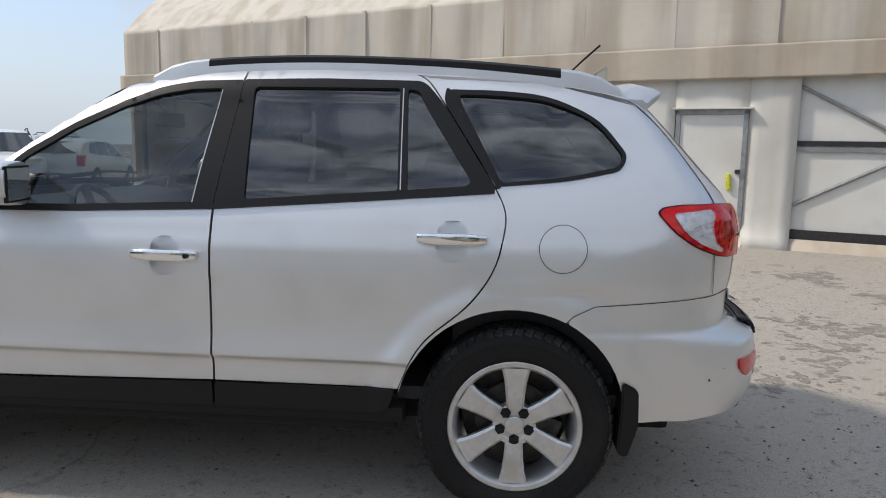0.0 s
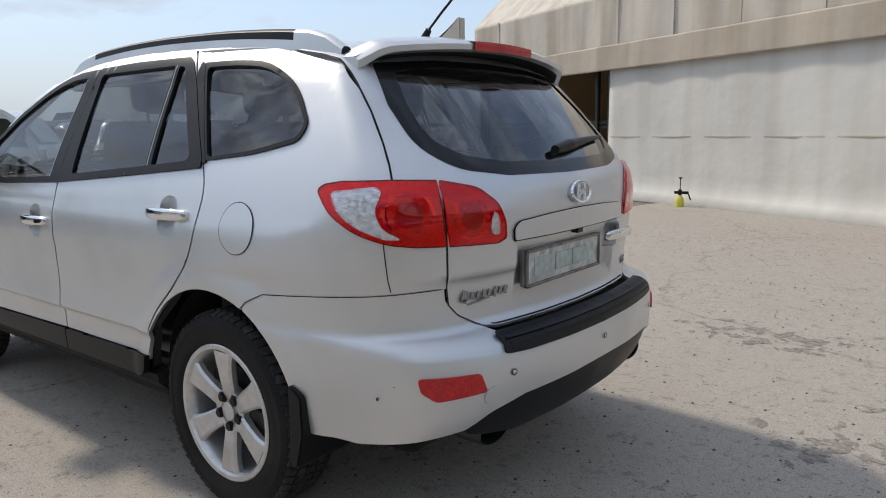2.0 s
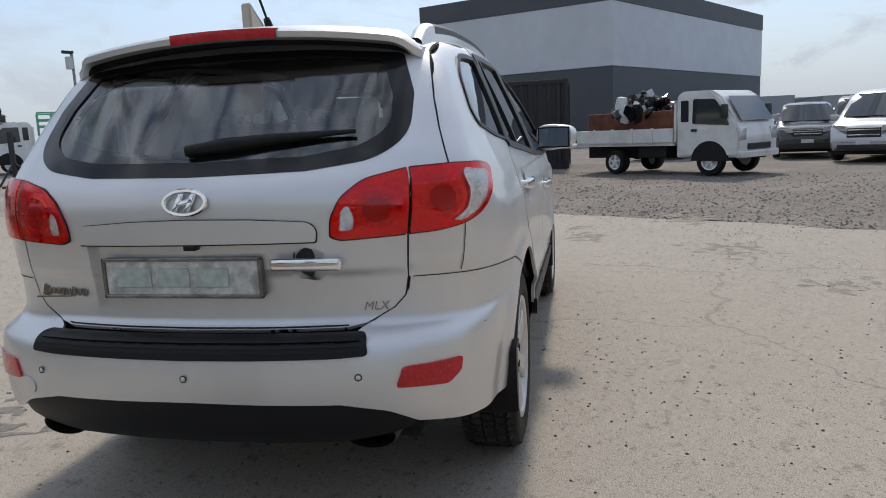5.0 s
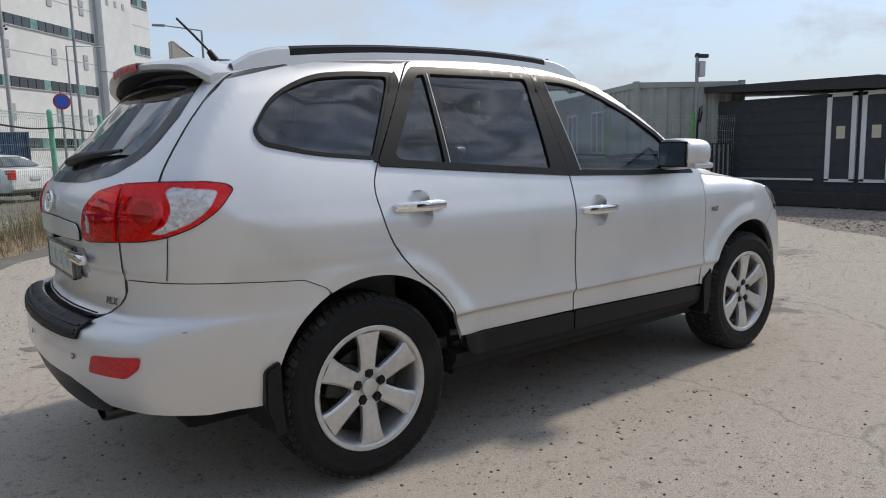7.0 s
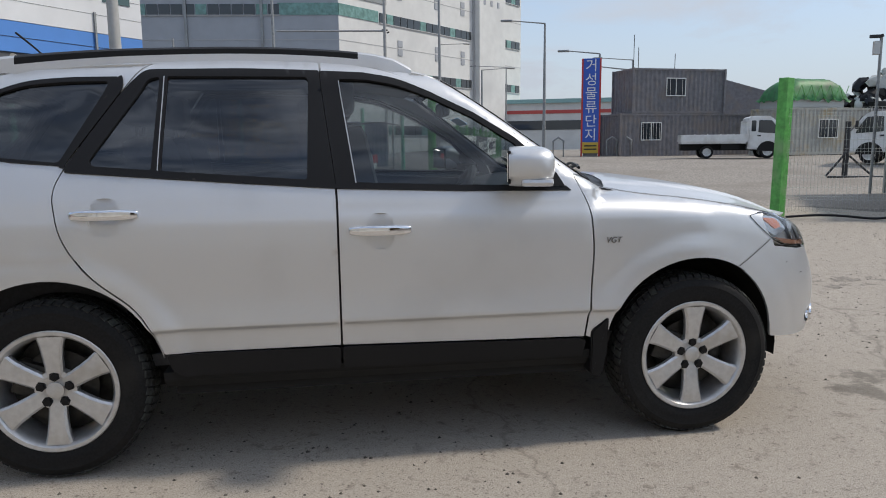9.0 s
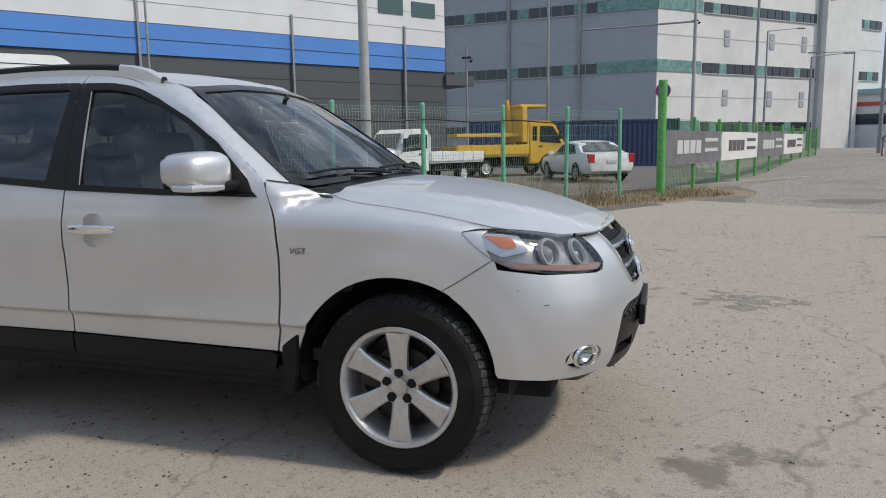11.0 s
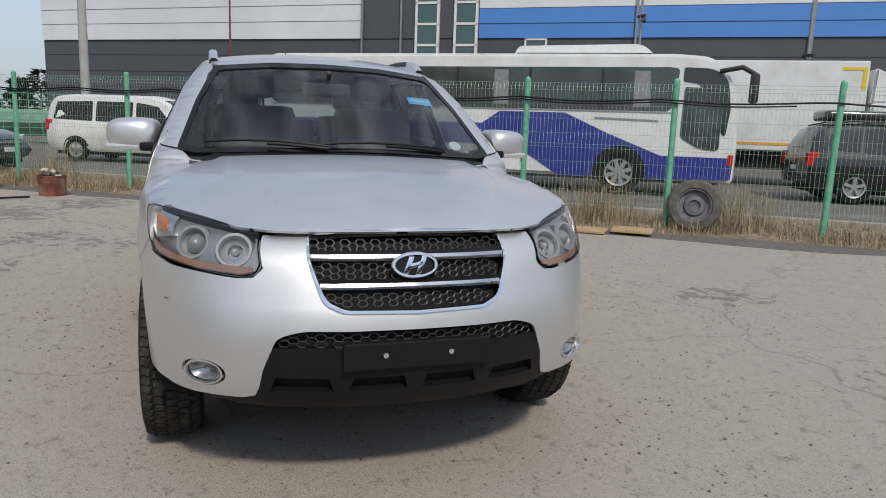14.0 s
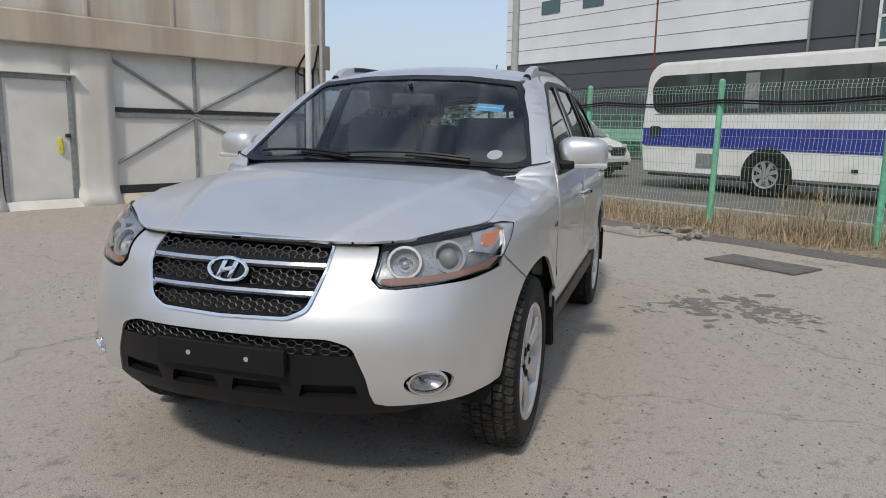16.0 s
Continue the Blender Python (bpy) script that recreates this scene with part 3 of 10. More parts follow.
    panel("door_lining", fillet([(.83, .42), (.83, 1.11), (-1.2, 1.2), (-1.28, 1.12), (-1.2, .85), (-.9, .6), (-.85, .42)], .02), k, CABIN, car, off=-.045, depth=.03, grid=.1)
    # sill under the doors, its paint blackened to hold the shade there
    bm = bmesh.new()
    prism(bm, [(sgn * .70, .32), (sgn * .70, .42), (sgn * .905, .42), (sgn * .90, .385), (sgn * .86, .345)], 'x', -.93, .93)
    part("sill", bm, DARK_GAP_SHADE, car)
    # handles
    for hx, hz, own in ((-.05, .975, d), (-1.105, 1.055, r)):
        p, n = spot(k, hx, hz)
        cup = cup_outline(hx, hz)
        panel("handle_cup", cup, k, SILVER, own, off=0, depth=0, grid=.012, shape=lambda P, N: P - N * (.045 * np.clip(1 - ((P[:, 0] - hx) / .063) ** 2 - ((P[:, 2] - hz + .003) / .076) ** 2, 0, 1) ** .6)[:, None])
        bm = bmesh.new()
        vs = box(bm, -.128, .128, -.013, .013, -.0215, .0215, .012, seg=3)
        bmesh.ops.subdivide_edges(bm, edges=[e for e in bm.edges if abs(e.verts[0].co.x - e.verts[1].co.x) > .1], cuts=10)
        for v in bm.verts:
            v.co.y += -.024 * (v.co.x / .128) ** 2
            v.co.z *= 1 - .30 * max(0, abs(v.co.x) - .07) / .058
        m = Matrix.Translation(p + n * .026) @ pose(0, 0, 0, 0, 0, 0 if k == 'l' else 180)
        bmesh.ops.transform(bm, matrix=m, verts=bm.verts)
        h = smooth(part("door_handle", bm, CHROME, own, "chrome pull handle"), 50)
        if hx > -.5 and k == 'l':
            bm = bmesh.new()
            cyl(bm, p + n * .02 + Vector((-.095, 0, 0)), p + n * .042 + Vector((-.095, 0, 0)), .009)
            part("key_lock", bm, BLACK_GLOSS, h)
    # mirror on the door
    bm = bmesh.new()
    bmesh.ops.create_uvsphere(bm, u_segments=28, v_segments=18, radius=1)
    for v in bm.verts:
        c = v.co
        pw = lambda t, e: math.copysign(abs(t) ** e, t)
        x, y, z = pw(c.x, .62), pw(c.y, .62), pw(c.z, .62)
        x = x * .115 if x > 0 else max(x * .16, -.085)
        v.co = (x * .92, y * .122, z * (.080 - .010 * y) + .004 * y)
    mm = Matrix.Translation((.55, sgn * .99, 1.226)) @ Matrix.Diagonal((1, sgn, 1, 1)) @ pose(0, 0, 0, 0, 0, 14)
    bmesh.ops.transform(bm, matrix=mm, verts=bm.verts)
    if sgn < 0:
        bmesh.ops.reverse_faces(bm, faces=bm.faces)
    mir = smooth(part("wing_mirror", bm, SILVER, d, "silver mirror housing"), 60)
    bm = bmesh.new()
    box(bm, -.0815, -.070, -.104, .104, -.066, .064, .004, mm)
    box(bm, .0, .105, -.235, -.05, -.082, -.035, .018, mm)
    part("mirror_base", bm, BLACK_TRIM, mir)
    bm = bmesh.new()
    box(bm, -.0845, -.0820, -.095, .095, -.058, .056, 0.0, mm)
    part("mirror_glass", bm, MIRROR, mir)
    bm = bmesh.new()
    box(bm, -.03, .098, -.06, .112, -.076, -.046, .014, mm)
    part("mirror_indicator", bm, CLEAR_LENS, mir, "clear indicator strip")
    panel("mirror_mount", fillet([(.59, 1.14), (.735, 1.135), (.70, 1.19), (.59, 1.285)], .01), k, BLACK_TRIM, d, off=.012, depth=.015)
    # roof rail
    bm = bmesh.new()
    pts = []
    for i in range(25):
        x = .12 - i * (1.84 / 24)
        e = max(0, 1 - min((.12 - x) / .15, (x + 1.72) / .16))
        z = float(ROOF(x)) - .045 + .030 * (1 - e * e)
        pts.append((x, sgn * .60, z))
    prof = [(-.022, -.065), (-.021, -.016), (-.020, .006), (-.010, .013), (.012, .013), (.024, .004), (.027, -.016), (.032, -.065)]
    rings = [[bm.verts.new((p[0], p[1] + sgn * a, p[2] + b)) for a, b in prof] for p in pts]
    for i, (a, b2) in enumerate(zip(rings, rings[1:])):
        for j in range(len(prof) - 1):
            fc = bm.faces.new((a[j], a[j + 1], b2[j + 1], b2[j]))
            fc.material_index = 0 if -1.52 < (pts[i][0] + pts[i + 1][0]) / 2 < -.12 and 0 < j < 6 else 1
    bm.faces.new(rings[0])
    bm.faces.new(rings[-1])
    bmesh.ops.recalc_face_normals(bm, faces=bm.faces)
    smooth(part("roof_rail", bm, [BLACK_TRIM, SILVER], car, "black roof rail with silver ends"), 40)
    # mud flaps
    for x0, zt in ((-1.79, .53), (.885, .52)):
        bm = bmesh.new()
        if x0 < 0:
            prism(bm, fillet([(x0 + .06, zt + .03), (x0, zt), (x0 - .005, .40), (x0 + .03, .275), (x0 + .07, .29), (x0 + .06, .42)], .02), 'y', sgn * .66, sgn * .925, .006)
        else:
            prism(bm, fillet([(x0 - .03, zt - .01), (x0 + .05, zt + .05), (x0 + .045, .42), (x0 + .02, .30), (x0 - .03, .31)], .02), 'y', sgn * .70, sgn * .93, .006)
        smooth(part("mud_flap", bm, BLACK_TRIM, car))
    if k == 'r':
        writing(car, "VGT", 'r', .945, .905, .036, BADGE)
    else:
        writing(car, "VGT", 'l', .945, .905, .036, BADGE)
        fp = [(-1.50 + .083 * math.cos(a), 1.035 + .083 * math.sin(a)) for a in np.linspace(0, 2 * math.pi, 40, endpoint=False)]
        fq = [(-1.50 + .0855 * math.cos(a), 1.035 + .0855 * math.sin(a)) for a in np.linspace(0, 2 * math.pi, 40, endpoint=False)]
        panel("fuel_flap_gap", fq, 'l', DARK_GAP_SHADE, b, off=.0012, depth=.001, holes=[fp], grid=.05)
        panel("fuel_flap", fp, 'l', SILVER, b, off=.0015, depth=.003)


def writing(parent, text, kind, u, v, size, mat, lean=.25, place=None, label=""):
    """Raised letters on the body."""
    cu = bpy.data.curves.new("letters", 'FONT')
    cu.body, cu.size, cu.extrude, cu.align_x, cu.align_y, cu.shear = text, size, .002, 'CENTER', 'CENTER', lean
    tmp = bpy.data.objects.new("letters", cu)
    scene.collection.objects.link(tmp)
    me = bpy.data.meshes.new_from_object(tmp.evaluated_get(bpy.context.evaluated_depsgraph_get()))
    bpy.data.objects.remove(tmp)
    me.materials.clear()
    me.materials.append(mat)
    ob = new("lettering", me)
    if place is None:
        p, n = spot(kind, u, v, .003)
        q = n.to_track_quat('Z', 'Y')
        ob.matrix_world = Matrix.Translation(p) @ q.to_matrix().to_4x4()
    else:
        ob.matrix_world = place
    me.transform(ob.matrix_world)
    ob.matrix_world = Matrix.Identity(4)
    ob.parent = parent
    if label:
        ob["label"] = label
    return ob


def seam_line(pts, kind, name="panel_seam", w=.0014, off=.0008):
    """A thin dark joint drawn along points of the body."""
    lo, hi = [], []
    for i, q in enumerate(pts):
        u, v = pts[max(i - 1, 0)], pts[min(i + 1, len(pts) - 1)]
        t = Vector((v[0] - u[0], v[1] - u[1])).normalized()
        lo.append((q[0] - t.y * w, q[1] + t.x * w))
        hi.append((q[0] + t.y * w, q[1] - t.x * w))
    panel(name, lo + hi[::-1], kind, DARK_GAP_SHADE, car, off=off, depth=0, grid=.03)


def fine(pts, n=5):
    out = []
    for p, q in zip(pts, pts[1:]):
        out += [(p[0] + (q[0] - p[0]) * k / n, p[1] + (q[1] - p[1]) * k / n) for k in range(n)]
    return out + [pts[-1]]


car_side('l')
car_side('r')
for k in 'lr':
    seam_line(fine([(-2.150, .869), (-1.62, .832), (-1.545, .797), (-1.52, .772)]), k)
    seam_line(fine([(1.728, .882), (1.60, .800), (1.545, .768)]), k)
    seam_line(fine([(-2.052, 1.03), (-2.060, .872)]), k, w=.0012)
    seam_line(fine([(.785, 1.187), (.862, 1.168)]), k, w=.0016)
for e in (1, -1):
    seam_line(fine([(e * y, z) for y, z in [(0, .731), (.3, .732), (.47, .733), (.54, .744), (.603, .779)] + GATE_EDGE[:6]], 4), 'rear', w=.0019)
    seam_line(fine([(e * y, z) for y, z in GATE_EDGE[7:]], 3), 'rear', w=.0018)

# roof, screens, bonnet
panel("roof", fillet([(.318, 0), (.305, .25), (.272, .50), (.245, .58), (.17, .615), (-1.0, .645), (-1.69, .618), (-1.735, .4), (-1.765, 0), (-1.735, -.4), (-1.69, -.618), (-1.0, -.645), (.17, -.615), (.245, -.58), (.272, -.50), (.305, -.25)], .01), 'top', SILVER, car, off=-.001, grid=.05)
SCR_IN = [(0, 1.192), (.4, 1.184), (.68, 1.174), (.757, 1.190, .03), (.676, 1.40), (.584, 1.567, .03), (.3, 1.592), (0, 1.598)]
frit = panel("windscreen_surround", fillet(both(SCR), .004), 'screen', BLACK_GLOSS, car, off=.003, depth=.006, grid=.03, holes=[fillet(both(SCR_IN), .01)])
panel("windscreen", fillet(both(SCR_IN), .01), 'screen', GLASS_FRONT, frit, off=-.002, depth=0, grid=.08)
HB = [(x, y - .003) for x, y in HOOD_EDGE]
panel("bonnet", fillet([(1.075, 0), (1.055, .35), (1.005, .64), (.985, .690, .02)] + HB + [(1.757, .764), (1.805, .714), (1.862, .652), (1.94, .575), (2.02, .488), (2.052, .452), (2.078, .37, .05), (2.101, .2), (2.108, 0), (2.101, -.2), (2.078, -.37, .05), (2.052, -.452), (2.02, -.488), (1.94, -.575), (1.862, -.652), (1.805, -.714), (1.757, -.764)] + [(x, -y) for x, y in HB[::-1]] + [(.985, -.690, .02), (1.005, -.64), (1.055, -.35)], .004), 'top', SILVER, car, "silver bonnet reflecting the sky", off=.0012, depth=.010, grid=.030)
panel("cowl", fillet([(1.10, 0), (1.08, .36), (1.01, .66), (.965, .685), (.94, .66), (.95, .50), (.97, .3), (.985, 0), (.97, -.3), (.95, -.50), (.94, -.66), (.965, -.685), (1.01, -.66), (1.08, -.36)], .01), 'top', BLACK_TRIM, car, off=-.004, depth=0)

# nose
GRILLE = [fpt(*q) + r for q, r in (((0, .948), ()), ((.20, .945), ()), ((.352, .937), (.8,)), ((.345, .86), ()), ((.30, .735), (1.5,)), ((.24, .708), (1.0,)), ((0, .702), ()))]


def wrap_fillet(pts, r_scale=.0157):
    q = [(a[0] * r_scale, a[1], *( [a[2] * r_scale] if len(a) > 2 else [])) for a in pts]
    return [(a / r_scale, b) for a, b in fillet(q, .004)]


def ellipse_wrap(kind, y, z, a, b, n=28):
    f = fpt if kind == 'wrap_f' else rpt
    return [f(y + a * math.cos(t), z + b * math.sin(t)) for t in np.linspace(0, 2 * math.pi, n, endpoint=False)]


FB = [(74.0, .768), (73.5, .795), (71.2, .812), (63.0, .886), (62.4, .846), (52, .820), (45, .814), (36, .802), (32.8, .806), (31.2, .835), (33.9, .934)] + [fpt(.40, .940)[:2], fpt(.2, .951), fpt(0, .955)]
arch_f = [(deg_f(x, .925), z) for x, z in ARCH_F if x > 1.57 and z > .40]
fb_half = [(d, z) for d, z in reversed(FB)] + sorted(arch_f, key=lambda q: -q[1]) + [(62.5, .425), (52, .405), fpt(.56, .405), fpt(.520, .415), fpt(.508, .45), fpt(.498, .51), fpt(.455, .62) + (1.5,), fpt(.38, .645) + (2.0,), fpt(0, .645)]
front_bumper = panel("front_bumper", wrap_fillet(both(fb_half)), 'wrap_f', SILVER, car, "silver front bumper with light scratches", off=-.0025, grid=.03, holes=[wrap_fillet(both(GRILLE)), ellipse_wrap('wrap_f', .685, .483, .072, .046), ellipse_wrap('wrap_f', -.685, .483, .072, .046)])
panel("bumper_backing", wrap_fillet(both([fpt(0, .97), (30, .94), (34, .37), fpt(0, .37)])), 'wrap_f', DARK_GAP_SHADE, front_bumper, off=-.045, depth=0, grid=.04)


def on_nose(y, z, off=0.0):
    return lift(*chart('front', [(y, z)]), off)[0][0]


# grille: chrome surround, two bars, honeycomb mesh
grille = panel("grille_surround", wrap_fillet(both([(a[0] * (1 + .02 * (a[0] > 0)), a[1] + (.006 if a[1] > .8 else -.006), *a[2:]) for a in GRILLE])), 'wrap_f', CHROME, car, "chrome grille surround", off=.006, depth=.02, holes=[wrap_fillet(both([(a[0] * .989, .825 + (a[1] - .825) * .974, *a[2:]) for a in GRILLE]))], grid=.02)


def honeycomb(name, z0, z1, half, parent, back, cell=.017, r=.0022):
    bm = bmesh.new()
    row = 0
    z = z0
    h = cell * .62
    while z <= z1 + 1e-6:
        y = -half + (cell * 1.5 if row % 2 else 0)
        while y <= half:
            pts = []
            for a in range(6):
                t = math.pi / 3 * a
                yy, zz = y + cell * math.cos(t), z + h * math.sin(t)
                pts.append((yy, zz))
            for a in range(6):
                p, q = pts[a], pts[(a + 1) % 6]
                if a in (0, 1, 2) or row == 0 or abs(y) > half - 2 * cell:
                    P, Q = (float(NOSE(p[1])) - float(NOSE_PLAN(abs(p[0]))) - back, *p), (float(NOSE(q[1])) - float(NOSE_PLAN(abs(q[0]))) - back, *q)
                    cyl(bm, P, Q, r, seg=4, caps=False)
            y += cell * 3
        z += h
        row += 1
    return part(name, bm, GRILLE_GREY, parent)


for z0, z1, half in ((.896, .922, .325), (.812, .848, .315), (.727, .758, .28)):
    honeycomb("grille_mesh", z0, z1, half, grille, .020)
for z, half, hh in ((.872, .34, .011), (.783, .315, .010)):
    bm = bmesh.new()
    ys = np.linspace(-half, half, 31)
    prof = [(-.03, -hh - .012), (.0, -hh), (.006, 0), (.0, hh), (-.03, hh + .012)]
    rings = []
    for y in ys:
        x = float(NOSE(z)) - float(NOSE_PLAN(abs(y))) - .006
        rings.append([bm.verts.new((x + a, y, z + b)) for a, b in prof])
    for a, b in zip(rings, rings[1:]):
        for j in range(4):
            f = bm.faces.new((a[j], b[j], b[j + 1], a[j + 1]))
            f.material_index = 0 if j in (1, 2) else 1
    bmesh.ops.recalc_face_normals(bm, faces=bm.faces)
    smooth(part("grille_bar", bm, [GRILLE_CHROME, BLACK_TRIM], grille, "chrome grille bar"))


def emblem(parent, base, n, a, b):
    """An oval chrome ring with one slanted bar across."""
    q = n.to_track_quat('Z', 'Y').to_matrix().to_4x4()
    m = Matrix.Translation(base) @ q
    bm = bmesh.new()
    seg = 40
    rings = []
    for i in range(seg):
        t = 2 * math.pi * i / seg
        c = Vector((a * math.cos(t), b * math.sin(t), 0))
        o = Vector((math.cos(t), math.sin(t), 0))
        rings.append([bm.verts.new(m @ (c + o * (.0072 * math.cos(s)) + Vector((0, 0, .006 + .006 * math.sin(s))))) for s in (0, 1.05, 2.1, 3.14, 4.2, 5.24)])
    for i in range(seg):
        p, r = rings[i], rings[(i + 1) % seg]
        for j in range(6):
            bm.faces.new((p[j], r[j], r[(j + 1) % 6], p[(j + 1) % 6]))
    for x in (-.30, .30):
        box(bm, a * x - .0095, a * x + .0095, -b * .76, b * .76, .002, .010, .003, m @ Matrix(((1, .42, 0, 0), (0, 1, 0, 0), (0, 0, 1, 0), (0, 0, 0, 1))))
    box(bm, -a * .42, a * .42, -.008, .008, .002, .010, .003, m @ pose(0, 0, 0, 0, 0, 14))
    bmesh.ops.recalc_face_normals(bm, faces=bm.faces)
    return smooth(part("emblem", bm, CHROME, parent, "oval chrome emblem"), 40)


p, n = Vector(on_nose(0, .847, .004)), Vector((.97, 0, .22)).normalized()
bm = bmesh.new()
q = n.to_track_quat('Z', 'Y').to_matrix().to_4x4()
r = bmesh.ops.create_circle(bm, cap_ends=True, segments=40, radius=1)
bmesh.ops.transform(bm, matrix=Matrix.Translation(p) @ q @ Matrix.Diagonal((.074, .038, 1, 1)), verts=r["verts"])
part("emblem_plate", bm, BLACK_GLOSS, grille)
emblem(grille, p, n, .074, .038)

# lower intake
intake = panel("lower_intake_panel", wrap_fillet(both([fpt(0, .590), fpt(.476, .585), fpt(.500, .51), fpt(.512, .45), fpt(.535, .405), fpt(.47, .372) + (2.0,), fpt(0, .368)])), 'wrap_f', BLACK_TRIM, front_bumper, "black lower bumper insert", off=-.008, depth=.03, grid=.03,
               holes=[wrap_fillet([fpt(y0 + s, .482) for y0, s in ((c, -.085), (c, .085))] + [fpt(c + .10, .432), fpt(c - .10, .432)]) for c in (-.375, -.125, .125, .375)])
panel("valance", wrap_fillet(both([fpt(0, .42), fpt(.49, .425), (40, .42), (47, .42), (46, .36), (38, .315), fpt(.4, .305), fpt(0, .30)])), 'wrap_f', BLACK_TRIM, front_bumper, off=-.05, depth=.02)
honeycomb("intake_mesh", .598, .632, .43, intake, .018, .019)
bm = bmesh.new()
xs = float(NOSE(.565))
box(bm, xs - .015, xs + .012, -.252, .252, .518, .610, .006)
plate_holder = part("plate_holder", bm, BLACK_TRIM, front_bumper, "black empty number plate bracket")
for y in (-.113, .113):
    bm = bmesh.new()
    cyl(bm, (xs + .01, y, .567), (xs + .017, y, .567), .009, seg=12)
    part("plate_bolt", bm, CHROME, plate_holder)


def ellipse_ring(bm, m, a, b, t, h, seg=32):
    rings = []
    for i in range(seg):
        th = 2 * math.pi * i / seg
        o = Vector((math.cos(th), math.sin(th), 0))
        c = Vector((a * o.x, b * o.y, 0))
        rings.append([bm.verts.new(m @ (c + o * u + Vector((0, 0, w)))) for u, w in ((-t, 0), (-t * .5, h), (t * .5, h), (t, 0))])
    for i in range(seg):
        p, r = rings[i], rings[(i + 1) % seg]
        for j in range(3):
            bm.faces.new((p[j], r[j], r[j + 1], p[j + 1]))


def disc(bm, m, a, b, dome=0.0, seg=32, rings=4):
    last = None
    c = bm.verts.new(m @ Vector((0, 0, dome)))
    for k in range(1, rings + 1):
        f = k / rings
        ring = [bm.verts.new(m @ Vector((a * f * math.cos(t), b * f * math.sin(t), dome * (1 - f * f)))) for t in (2 * math.pi * i / seg for i in range(seg))]
        for i in range(seg):
            if last is None:
                bm.faces.new((c, ring[i], ring[(i + 1) % seg]))
            else:
                bm.faces.new((last[i], ring[i], ring[(i + 1) % seg], last[(i + 1) % seg]))
        last = ring


def facing(p, n):
    """A pose at p whose z follows n and whose y is up."""
    n = Vector(n).normalized()
    x = Vector((0, 0, 1)).cross(n).normalized()
    y = n.cross(x)
    return Matrix(((x.x, y.x, n.x, p[0]), (x.y, y.y, n.y, p[1]), (x.z, y.z, n.z, p[2]), (0, 0, 0, 1)))


HEAD = [(70.6, .990, 1.0), (66, 1.001, 1.2), (60, .994), (50, .972), (42, .955), (34.6, .940, .8), (31.9, .85), (32.4, .818, 1.2), (34.6, .809), (45, .820), (58.5, .846), (63.0, .876, 1.5), (67.8, .942)]


def shrink(pts, k, kz, s=1, cx=49.5, cz=.905):
    return wrap_fillet([(s * (cx + (a[0] - cx) * k), cz + (a[1] - cz) * kz, *a[2:]) for a in pts])


